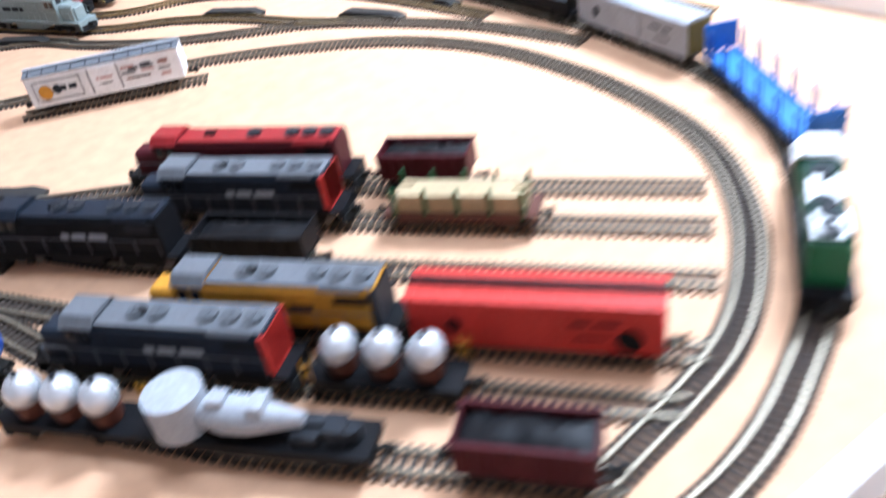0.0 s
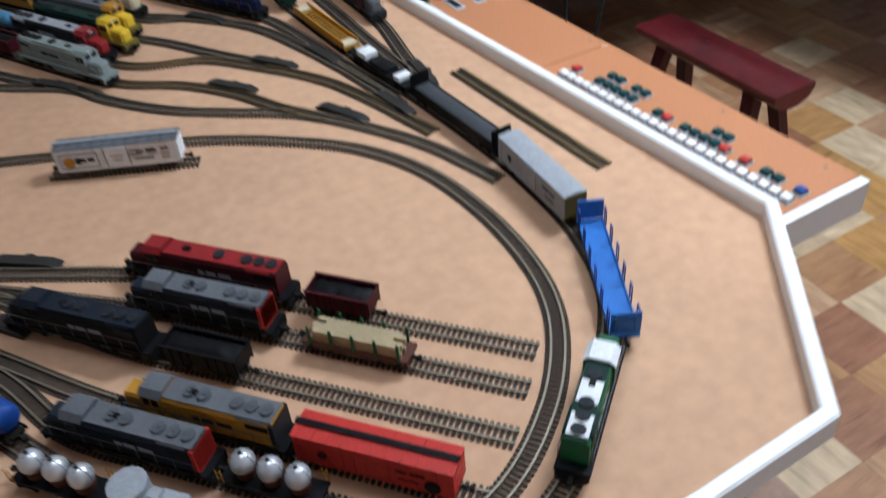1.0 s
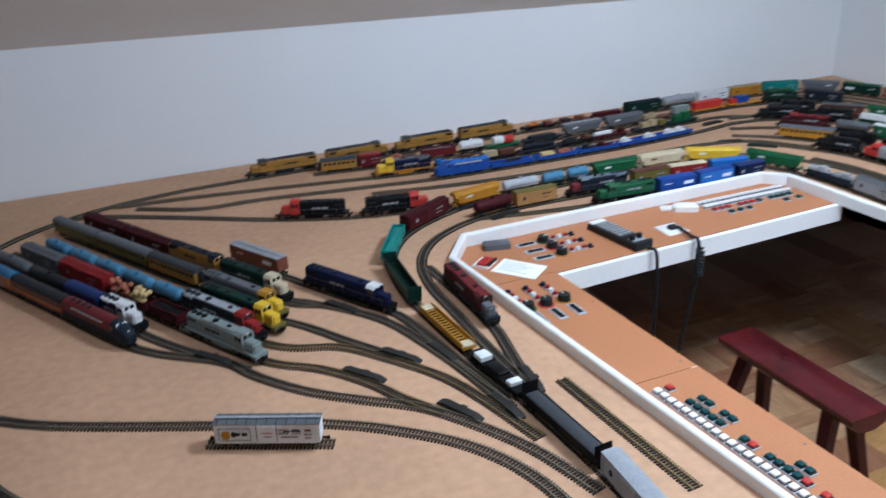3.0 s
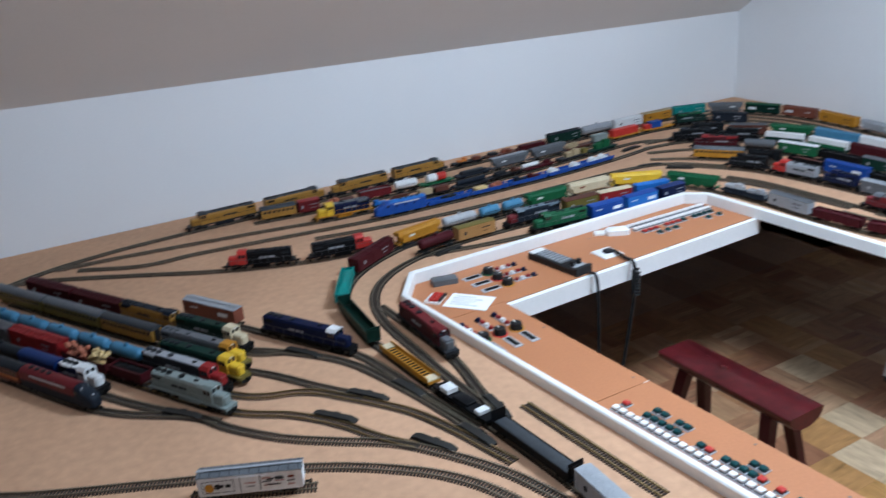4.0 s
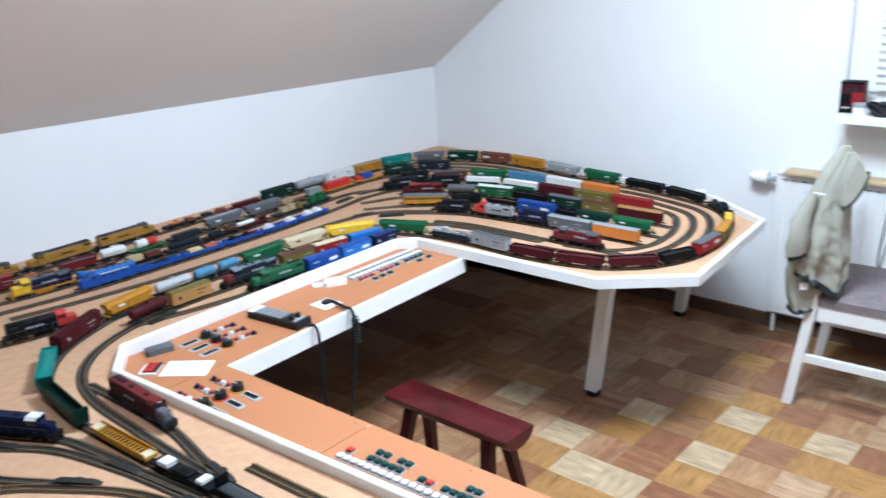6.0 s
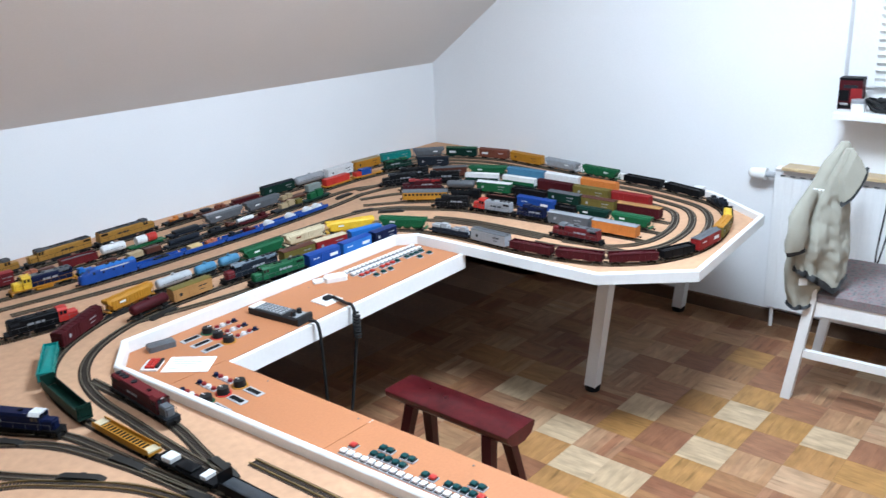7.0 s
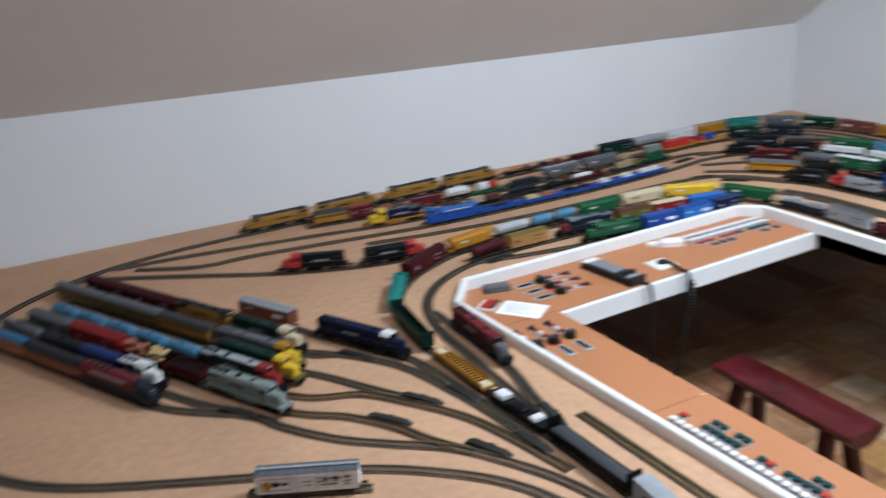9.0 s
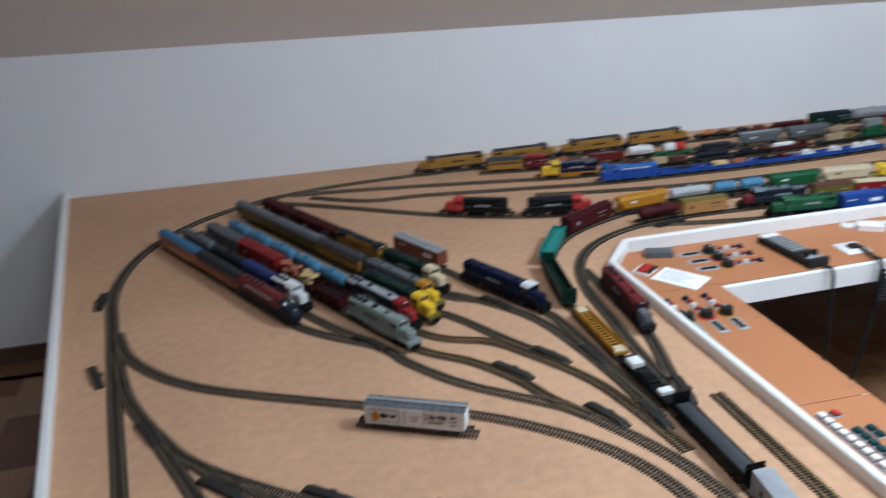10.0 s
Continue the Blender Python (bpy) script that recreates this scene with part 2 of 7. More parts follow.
# ---------------------------------------------------------------- mesh helpers
class Geo:
    """Vertices and faces gathered for one mesh."""

    def __init__(self):
        self.v, self.f = [], []

    def add(self, verts, faces):
        k = len(self.v)
        self.v += [tuple(p) for p in verts]
        self.f += [tuple(i + k for i in q) for q in faces]
        return self

    def box(self, x, y, z, sx, sy, sz, rz=0.0, c=0.0):
        """A box with its centre at x, y, z; c: chamfer of its upright and top edges."""
        hx, hy, hz = sx / 2, sy / 2, sz / 2
        if c:
            ring = [(-hx + c, -hy), (hx - c, -hy), (hx, -hy + c), (hx, hy - c), (hx - c, hy), (-hx + c, hy), (-hx, hy - c), (-hx, -hy + c)]
            top = [(a * (1 - c / hx), b * (1 - c / hy)) for a, b in ring]
            vs = [(a, b, -hz) for a, b in ring] + [(a, b, hz - c) for a, b in ring] + [(a, b, hz) for a, b in top]
            fs = [tuple(range(7, -1, -1)), tuple(range(16, 24))]
            for r in (0, 8):
                fs += [(r + i, r + (i + 1) % 8, r + 8 + (i + 1) % 8, r + 8 + i) for i in range(8)]
        else:
            vs = [(a, b, d) for d in (-hz, hz) for a, b in ((-hx, -hy), (hx, -hy), (hx, hy), (-hx, hy))]
            fs = [(3, 2, 1, 0), (4, 5, 6, 7), (0, 1, 5, 4), (1, 2, 6, 5), (2, 3, 7, 6), (3, 0, 4, 7)]
        ca, sa = math.cos(rz), math.sin(rz)
        return self.add([(x + a * ca - b * sa, y + a * sa + b * ca, z + d) for a, b, d in vs], fs)

    def prism(self, prof, x0, x1, s0=1.0, s1=1.0, lift=0.0):
        """A (y, z) outline swept along x from x0 to x1; s0, s1 shrink the ends towards z = lift."""
        k = len(prof)
        vs = [(x0, a * s0, lift + (b - lift) * s0) for a, b in prof] + [(x1, a * s1, lift + (b - lift) * s1) for a, b in prof]
        fs = [tuple(range(k - 1, -1, -1)), tuple(range(k, 2 * k))]
        fs += [(i, (i + 1) % k, k + (i + 1) % k, k + i) for i in range(k)]
        return self.add(vs, [tuple(reversed(q)) for q in fs])

    def loft(self, rings):
        """Rings of equal length joined one to the next, both ends closed."""
        k = len(rings[0])
        fs = [tuple(range(k)), tuple(range((len(rings) - 1) * k + k - 1, (len(rings) - 1) * k - 1, -1))]
        for r in range(len(rings) - 1):
            fs += [(r * k + i, r * k + k + i, r * k + k + (i + 1) % k, r * k + (i + 1) % k) for i in range(k)]
        return self.add([p for r in rings for p in r], fs)

    def cyl(self, x, y, z, r, h, axis="z", seg=14, r2=None):
        """A cylinder or cone from its base centre along an axis."""
        r2 = r if r2 is None else r2
        vs = []
        for q, d in ((r, 0), (r2, h)):
            for i in range(seg):
                a, b = q * math.cos(2 * math.pi * i / seg), q * math.sin(2 * math.pi * i / seg)
                vs.append({"z": (x + a, y + b, z + d), "x": (x + d, y + a, z + b), "y": (x + b, y + d, z + a)}[axis])
        fs = [tuple(range(seg - 1, -1, -1)), tuple(range(seg, 2 * seg))]
        fs += [(i, (i + 1) % seg, seg + (i + 1) % seg, seg + i) for i in range(seg)]
        return self.add(vs, fs)

    def ball(self, x, y, z, r, seg=14, rings=8, zs=1.0):
        vs = [(x, y, z - r * zs)]
        for j in range(1, rings):
            a = math.pi * j / rings
            vs += [(x + r * math.sin(a) * math.cos(2 * math.pi * i / seg), y + r * math.sin(a) * math.sin(2 * math.pi * i / seg), z - r * zs * math.cos(a)) for i in range(seg)]
        vs.append((x, y, z + r * zs))
        fs = [(0, 1 + (i + 1) % seg, 1 + i) for i in range(seg)]
        for j in range(rings - 2):
            fs += [(1 + j * seg + i, 1 + j * seg + (i + 1) % seg, 1 + (j + 1) * seg + (i + 1) % seg, 1 + (j + 1) * seg + i) for i in range(seg)]
        e = len(vs) - 1
        fs += [(e, 1 + (rings - 2) * seg + i, 1 + (rings - 2) * seg + (i + 1) % seg) for i in range(seg)]
        return self.add(vs, fs)

    def ribbon(self, pts, prof, closed=False):
        """An (across, z) outline swept along a level line of (x, y) points, mitred at the bends."""
        k, n = len(prof), len(pts)
        rings = []
        for i, (x, y) in enumerate(pts):
            a = pts[i - 1] if i or closed else pts[i]
            b = pts[(i + 1) % n] if i < n - 1 or closed else pts[i]
            d0, d1 = Vector((x - a[0], y - a[1])), Vector((b[0] - x, b[1] - y))
            d0 = d0.normalized() if d0.length > 1e-9 else d1.normalized()
            d1 = d1.normalized() if d1.length > 1e-9 else d0
            m = (d0 + d1).normalized()
            nrm = Vector((m.y, -m.x)) / max(m.dot(d0), 0.3)
            rings.append([(x + nrm.x * p, y + nrm.y * p, z) for p, z in prof])
        fs = []
        if not closed:
            fs += [tuple(range(k)), tuple(range(n * k - 1, (n - 1) * k - 1, -1))]
        for r in range(n if closed else n - 1):
            q = (r + 1) % n
            fs += [(r * k + i, r * k + (i + 1) % k, q * k + (i + 1) % k, q * k + i) for i in range(k)]
        return self.add([p for r in rings for p in r], [tuple(reversed(f)) for f in fs])

    def slab(self, pts, z0, z1):
        """A level plate with the outline pts (counterclockwise)."""
        k = len(pts)
        vs = [(x, y, z0) for x, y in pts] + [(x, y, z1) for x, y in pts]
        fs = [tuple(range(k - 1, -1, -1)), tuple(range(k, 2 * k))] + [(i, (i + 1) % k, k + (i + 1) % k, k + i) for i in range(k)]
        return self.add(vs, fs)

    def mesh(self, name, material, smooth=40):
        me = bpy.data.meshes.new(name)
        me.from_pydata(self.v, [], self.f)
        me.materials.append(material)
        if smooth:
            me.polygons.foreach_set("use_smooth", [True] * len(me.polygons))
            me.set_sharp_from_angle(angle=radians(smooth))
        me.update()
        return me


def thing(name, geo, material, label="", category="", kind="", group="", m=None):
    """A top-level object of one mesh."""
    ob = new(name, geo.mesh(name, material))
    if m is not None:
        ob.matrix_world = m
    return tagged(ob, label, category, group, kind)


def holder(name, m, label="", category="", group="", kind=""):
    """An empty at a thing's base, which carries its parts."""
    ob = new(name)
    ob.empty_display_size = 0.02
    ob.matrix_world = m
    return tagged(ob, label, category, group, kind)


SHARED = {}


def part(name, geo, material, parent, label="", at=(0, 0, 0), turn=(0, 0, 0), key=None):
    """A mesh under a thing or a part; equal keys share the mesh. geo may be a function that makes it."""
    k = (key, material.name) if key is not None else None
    if k is None or k not in SHARED:
        me = (geo() if callable(geo) else geo).mesh(name, material)
        if k is not None:
            SHARED[k] = me
    else:
        me = SHARED[k]
    ob = new(name, me)
    ob.parent = parent
    ob.location, ob.rotation_euler = at, [radians(a) for a in turn]
    return tagged(ob, label)


def islands_material():
    """Parquet blocks joined in one mesh: a tone for each block."""
    m = surface("oak_parquet_field", (0.26, 0.14, 0.07), rough=0.4, vary=0.25, grain=60, stain=8)
    t = m.node_tree
    n, l = t.nodes, t.links
    g = n.new("ShaderNodeNewGeometry")
    ramp = n.new("ShaderNodeValToRGB")
    r = ramp.color_ramp
    r.elements[0].color, r.elements[1].color = (0.17, 0.065, 0.032, 1), (0.40, 0.24, 0.14, 1)
    l.new(g.outputs["Random Per Island"], ramp.inputs[0])
    hsv = [q for q in n if q.bl_idname == "ShaderNodeHueSaturation"][0]
    l.new(ramp.outputs[0], hsv.inputs["Color"])
    return m


M_BLOCKS = islands_material()


# ---------------------------------------------------------------- the room
XW, XE, YN, YS = -3.1, 2.508, 1.05, -3.4     # inner faces of the walls
KNEE, TOP, SLOPE = 1.055, 2.42, math.tan(radians(36))
RUN = (TOP - KNEE) / SLOPE
T = 0.12


def knee(x):
    """Height of the knee wall, which runs a little out of level."""
    return 1.070 - 0.0147 * x


def wall(name, boxes, label):
    g = Geo()
    for x0, x1, y0, y1, z0, z1 in boxes:
        g.box((x0 + x1) / 2, (y0 + y1) / 2, (z0 + z1) / 2, x1 - x0, y1 - y0, z1 - z0)
    return thing(name, g, M_WALL, label, "wall", "structure")


WY0, WY1, WZ0, WZ1 = -2.22, -1.062, 0.966, 1.95      # gable window opening
wall("wall_north", [(XW - T, XE + T, YN, YN + T, 0, KNEE + 0.07)], "low white painted knee wall behind the layout")
wall("wall_south", [(XW - T, XE + T, YS - T, YS, 0, KNEE)], "low white painted knee wall")
wall("wall_west", [(XW - T, XW, YS, YN, 0, TOP + 0.1)], "white painted gable wall")
wall("wall_east", [(XE, XE + T, YS, WY0, 0, TOP + 0.1), (XE, XE + T, WY1, YN, 0, TOP + 0.1),
                   (XE, XE + T, WY0, WY1, 0, WZ0), (XE, XE + T, WY0, WY1, WZ1, TOP + 0.1)], "bright white gable wall with a window and radiator")


def ceiling_slope(name, ya, yb, holes):
    """A sloping ceiling from the knee wall at ya up to yb, left open at the holes."""
    xs = sorted({XW, XE, *[h for q in holes for h in q[:2]]})
    us = sorted({0.0, 1.0, *[h for q in holes for h in q[2:]]})
    g = Geo()
    for i in range(len(xs) - 1):
        for j in range(len(us) - 1):
            mx, mu = (xs[i] + xs[i + 1]) / 2, (us[j] + us[j + 1]) / 2
            if any(q[0] < mx < q[1] and q[2] < mu < q[3] for q in holes):
                continue
            c = []
            for lift in (0.0, 0.1):
                for x, u in ((xs[i], us[j]), (xs[i + 1], us[j]), (xs[i + 1], us[j + 1]), (xs[i], us[j + 1])):
                    k = knee(x) if ya > 0 else KNEE
                    c.append((x, ya + (yb - ya) * u, k + (TOP - k) * u + lift))
            g.add(c, [(0, 1, 2, 3), (7, 6, 5, 4), (0, 4, 5, 1), (1, 5, 6, 2), (2, 6, 7, 3), (3, 7, 4, 0)])
    return thing(name, g, M_CEIL, "warm grey sloping attic ceiling", "ceiling", "structure")


ceiling_slope("ceiling_north", YN, YN - RUN, [])
ceiling_slope("ceiling_south", YS, YS + RUN, [])
flat_ceiling = Geo()
CY0, CY1 = YS + RUN, YN - RUN
# the unseen flat ceiling is left open below the two added lamps
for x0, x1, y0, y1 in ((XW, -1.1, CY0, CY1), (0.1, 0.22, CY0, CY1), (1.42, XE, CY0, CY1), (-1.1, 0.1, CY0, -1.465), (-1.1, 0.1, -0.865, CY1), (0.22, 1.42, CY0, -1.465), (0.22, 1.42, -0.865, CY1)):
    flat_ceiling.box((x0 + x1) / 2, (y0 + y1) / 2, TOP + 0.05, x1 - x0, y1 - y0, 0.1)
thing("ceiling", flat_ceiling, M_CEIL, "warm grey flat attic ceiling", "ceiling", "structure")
# made-up frames round the openings of the added ceiling lamps
for name, m, w, h, what in (("lamp_opening_right", pose(0.82, -1.165, TOP + 0.06), 1.2, 0.6, "white frame round an added ceiling opening, right"),
                           ("lamp_opening_left", pose(-0.50, -1.165, TOP + 0.06), 1.2, 0.6, "white frame round an added ceiling opening, left")):
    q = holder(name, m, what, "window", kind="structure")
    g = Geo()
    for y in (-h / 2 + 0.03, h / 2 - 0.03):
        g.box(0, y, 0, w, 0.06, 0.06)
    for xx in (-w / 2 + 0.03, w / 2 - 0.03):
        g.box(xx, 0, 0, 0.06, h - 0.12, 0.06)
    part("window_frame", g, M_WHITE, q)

# skirting on the knee wall and the gable wall
thing("baseboard", Geo().box((XW + XE) / 2, YN - 0.009, 0.03, XE - XW, 0.018, 0.06), M_BASE, "brown wooden skirting board", "baseboard", "structure")
thing("baseboard", Geo().box(XE - 0.009, (YN + YS) / 2, 0.03, 0.018, YN - YS - 0.04, 0.06), M_BASE, "brown wooden skirting board", "baseboard", "structure")

# gable window with reveal, frame, blind and sill
win = holder("window_1", pose(XE, (WY0 + WY1) / 2, (WZ0 + WZ1) / 2), "white window with a lowered white slatted blind", "window", kind="structure")
HW, HH = (WY1 - WY0) / 2, (WZ1 - WZ0) / 2
g = Geo()
for s in (-1, 1):
    g.box(0.085, s * (HW - 0.035), 0, 0.06, 0.07, 2 * HH)
    g.box(0.085, 0, s * (HH - 0.035), 0.06, 2 * HW - 0.14, 0.07)
part("window_frame", g, M_WHITE, win)
g = Geo()
for s in (-1, 1):
    g.box(0.07, s * (HW - 0.105), 0, 0.05, 0.07, 2 * HH - 0.14)
    g.box(0.07, 0, s * (HH - 0.105), 0.05, 2 * HW - 0.28, 0.07)
part("casement", g, M_WHITE, win)
part("window_sill", Geo().box(-0.04, -0.005, -HH - 0.008, 0.26, 2 * HW - 0.03, 0.026, c=0.005), M_WHITE, win, "white window sill board")
NSLAT = 26
for i in range(NSLAT):
    part("slat", lambda: Geo().box(0, 0, 0, 0.022, 2 * HW - 0.21, 0.0016), M_WHITE, win, at=(0.03, 0, -HH + 0.105 + i * (2 * HH - 0.25) / (NSLAT - 1)), turn=(0, 38, 0), key="slat")
part("bottom_rail", Geo().box(0.03, 0, -HH + 0.087, 0.024, 2 * HW - 0.21, 0.014), M_WHITE, win)

# ---------------------------------------------------------------- table of the layout
BOARD = 0.600                 # top of the board
FT = 0.626                    # top of the white edge strip
RIM = [(-0.41, -1.632), (-0.232, -1.628), (-0.013, -1.345), (-0.090, -0.122), (0.0, 0.0), (1.088, 0.016), (1.148, -0.040), (1.163, -0.780), (1.365, -1.024), (2.035, -0.968), (2.245, -0.68), (2.300, -0.40), (2.335, -0.1), (2.37, 0.2)]
LEFT_TOP, LEFT_FOOT = (-1.630, 1.045), (-1.245, -1.632)
OUTLINE = [LEFT_FOOT] + RIM + [(2.50, 0.45), (2.50, 1.045), LEFT_TOP]
table = holder("layout_table", pose(0, 0, 0), "large tan fibreboard railway table with white edging", "table")
part("board", Geo().slab(OUTLINE, BOARD - 0.0070, BOARD), M_BOARD, table, "tan fibreboard top")
# added unseen sheet, coloured dark to deepen the shade under the table
part("underside", Geo().slab(OUTLINE, BOARD - 0.0105, BOARD - 0.0072), M_SHADE_SHEET, table, "added dark sheet under the top that dims the space below")
STRIP = [(-0.012, BOARD - 0.0110), (0.006, BOARD - 0.0110), (0.006, FT - 0.003), (0.003, FT), (-0.009, FT), (-0.012, FT - 0.003)]
part("edge_strip", Geo().ribbon([LEFT_TOP, LEFT_FOOT] + RIM, STRIP), M_WHITE, table, "white lacquered edge strip")
g = Geo()
for x0, x1, y0, y1 in ((-1.2, -0.1, -0.6, -0.56), (-1.2, -0.1, 0.3, 0.34), (-1.2, 2.3, 0.55, 0.59), (1.5, 2.3, -0.5, -0.46)):
    g.box((x0 + x1) / 2, (y0 + y1) / 2, BOARD - 0.052, x1 - x0, y1 - y0, 0.06)
# unseen beams, given dark wood so that less light bounces below
part("crossbeam", g, M_MAHOGANY_LEG, table)
for x, y in ((1.512, -0.568), (2.392, -0.49), (-1.15, -1.4), (-0.35, -1.4), (-1.4, 0.85), (0.4, 0.85), (1.7, 0.85)):
    leg = part("leg", lambda: Geo().loft([[(k * 0.040 + a, k * -0.046 + b, 0.020 + k * 0.563) for a, b in ((-0.023, -0.023), (0.023, -0.023), (0.023, 0.023), (-0.023, 0.023))] for k in (0, 1)]), M_WHITE, table, at=(x, y, 0), key="leg")
    part("foot", lambda: Geo().cyl(0, 0, 0, 0.027, 0.022, r2=0.03, seg=18), M_RUBBER, leg, "black adjustable foot", key="foot")

# control desk along the pit
DZ = 0.588
desk = holder("control_desk", pose(0, 0, 0), "orange hardboard control shelf with a white front edge", "desk")
part("side_panel", Geo().slab([(-0.056, -0.80), (0.1535, -0.80), (0.1365, -0.262), (-0.0885, -0.262)], DZ - 0.012, DZ), M_DESK, desk)
part("side_panel", Geo().slab([(-0.022, -1.343), (0.1705, -1.343), (0.1535, -0.802), (-0.056, -0.802)], DZ - 0.012, DZ), M_DESK, desk)
part("back_panel", Geo().slab([(-0.0885, -0.26), (0.1365, -0.26), (0.1365, -0.2685), (1.160, -0.2325), (1.152, -0.0420), (1.090, 0.0120), (0.0, -0.0020), (-0.0885, -0.122)], DZ - 0.012, DZ), M_DESK, desk)
part("front_edge", Geo().ribbon([(0.154, -1.343), (0.1215, -0.2725), (1.163, -0.2355)], [(0.0, DZ - 0.054), (0.016, DZ - 0.054), (0.016, DZ - 0.0005), (0.0, DZ - 0.0005)]), M_WHITE, desk, "white front board")
for x, y in ((0.135, -0.77), (-0.02, -0.83), (0.145, -1.10), (0.150, -1.30), (0.128, -0.45), (0.35, -0.262), (0.75, -0.256), (1.05, -0.05), (0.62, -0.04)):
    part("screw", lambda: Geo().cyl(0, 0, DZ - 0.0004, 0.0030, 0.0010, seg=10), M_WHEEL, desk, at=(x, y, 0), key="screw")
part("end_board", Geo().box(0.083, -1.352, DZ - 0.0275, 0.176, 0.016, 0.054), M_WHITE, desk, "white end board")


# ---------------------------------------------------------------- tracks
RAIL_TOP = BOARD + 0.0056


class Line:
    """A smooth level line through some points, with places by length along it."""

    def __init__(self, pts, step=0.01):
        p = [np.array(q, float) for q in pts]
        p = [2 * p[0] - p[1]] + p + [2 * p[-1] - p[-2]]
        fine = []
        for i in range(1, len(p) - 2):
            a, b, c, d = p[i - 1:i + 3]
            m = max(int(np.linalg.norm(c - b) / 0.004), 2)
            for k in range(m):
                t = k / m
                fine.append(0.5 * ((2 * b) + (c - a) * t + (2 * a - 5 * b + 4 * c - d) * t * t + (3 * b - a - 3 * c + d) * t ** 3))
        fine.append(p[-2])
        fine = np.array(fine)
        s = np.concatenate([[0], np.cumsum(np.hypot(*np.diff(fine, axis=0).T))])
        self.length = s[-1]
        n = max(int(self.length / step), 2)
        q = np.linspace(0, self.length, n + 1)
        self.p = np.stack([np.interp(q, s, fine[:, 0]), np.interp(q, s, fine[:, 1])], 1)
        for _ in range(3):
            self.p[1:-1] = 0.25 * self.p[:-2] + 0.5 * self.p[1:-1] + 0.25 * self.p[2:]
        self.s = q

    def at(self, s):
        return float(np.interp(s, self.s, self.p[:, 0])), float(np.interp(s, self.s, self.p[:, 1]))

    def heading(self, s, half=0.05):
        a, b = self.at(max(s - half, 0)), self.at(min(s + half, self.length))
        return math.degrees(math.atan2(b[1] - a[1], b[0] - a[0]))

    def near(self, x, y):
        return float(self.s[np.argmin((self.p[:, 0] - x) ** 2 + (self.p[:, 1] - y) ** 2)])

    def beside(self, d, s0, s1, step=0.02):
        """The points of a line d metres to the left of this one."""
        out = []
        for s in np.arange(s0, s1, step):
            (x, y), h = self.at(s), radians(self.heading(s, 0.03))
            out.append((x - d * math.sin(h), y + d * math.cos(h)))
        return out


def railway(line, label="brown rails on dark sleepers on bare board", single=False, lift=0.0, metal=None):
    """Two rails and their sleepers along a line."""
    x, y = line.at(line.length / 2)
    tr = holder("railway_track", pose(x, y, BOARD + lift), label, "track", "tracks of the layout")
    pts = [(a - x, b - y) for a, b in line.p]
    for s in (-1, 1):
        c = s * 0.00825
        part("rail", Geo().ribbon(pts, [(c - 0.0014, 0.0028), (c + 0.0014, 0.0028), (c + 0.0014, 0.0056), (c - 0.0014, 0.0056)]), metal or M_RAIL, tr)
    n = int(line.length / 0.0070)
    g = Geo()
    for i in range(n):
        s = (i + 0.5) * line.length / n
        (a, b), h = line.at(s), radians(line.heading(s, 0.012))
        if single:
            part("sleeper", lambda: Geo().box(0, 0, 0.0014, 0.0036, 0.0300, 0.0028), M_TIE, tr, at=(a - x, b - y, 0), turn=(0, 0, math.degrees(h)), key="sleeper")
        else:
            g.box(a - x, b - y, 0.0014, 0.0036, 0.0300, 0.0028, rz=h)
    if not single:
        ob = part("sleeper_strip", g, M_TIE, tr)
        ob["kind"] = "stuff"
    return tr


MAIN = Line([(-1.10, -1.38), (-0.95, -1.54), (-0.68, -1.585), (-0.52, -1.545), (-0.43, -1.485), (-0.35, -1.415), (-0.285, -1.335), (-0.245, -1.22), (-0.23, -1.08), (-0.23, -0.95),
             (-0.24, -0.78), (-0.255, -0.6), (-0.265, -0.4), (-0.265, -0.2), (-0.225, -0.02), (-0.13, 0.12), (0.02, 0.215), (0.2, 0.268), (0.5, 0.282), (0.8, 0.282), (0.95, 0.272), (1.06, 0.238),
             (1.15, 0.17), (1.215, 0.06), (1.248, -0.08), (1.252, -0.25), (1.245, -0.42), (1.26, -0.57), (1.30, -0.72), (1.41, -0.85), (1.58, -0.92), (1.8, -0.915), (2.0, -0.845), (2.13, -0.74), (2.195, -0.58),
             (2.235, -0.4), (2.265, -0.1), (2.30, 0.15), (2.325, 0.36), (2.312, 0.54), (2.24, 0.72), (2.10, 0.855), (1.9, 0.912), (1.5, 0.915), (0.9, 0.912), (0.4, 0.895), (-0.1, 0.872), (-0.43, 0.862),
             (-0.7, 0.842), (-0.95, 0.775), (-1.17, 0.625), (-1.31, 0.41), (-1.36, 0.16), (-1.335, -0.1), (-1.295, -0.4), (-1.245, -0.75), (-1.2, -1.1), (-1.10, -1.38)])
railway(MAIN)
LOOP = Line([(-1.325, -0.1), (-1.29, -0.22), (-1.24, -0.30), (-1.17, -0.375), (-1.06, -0.45), (-0.81, -0.575), (-0.6, -0.675), (-0.46, -0.785), (-0.385, -0.875), (-0.34, -0.98), (-0.325, -1.1),
             (-0.33, -1.21), (-0.35, -1.30), (-0.39, -1.375), (-0.46, -1.45), (-0.56, -1.51), (-0.70, -1.535)])
railway(LOOP)
INNER = Line([(-0.205, -0.85), (-0.21, -0.6), (-0.205, -0.4), (-0.195, -0.2), (-0.15, -0.05), (-0.06, 0.06), (0.08, 0.135), (0.25, 0.165), (0.5, 0.165), (0.85, 0.145), (1.06, 0.11)])
railway(INNER)
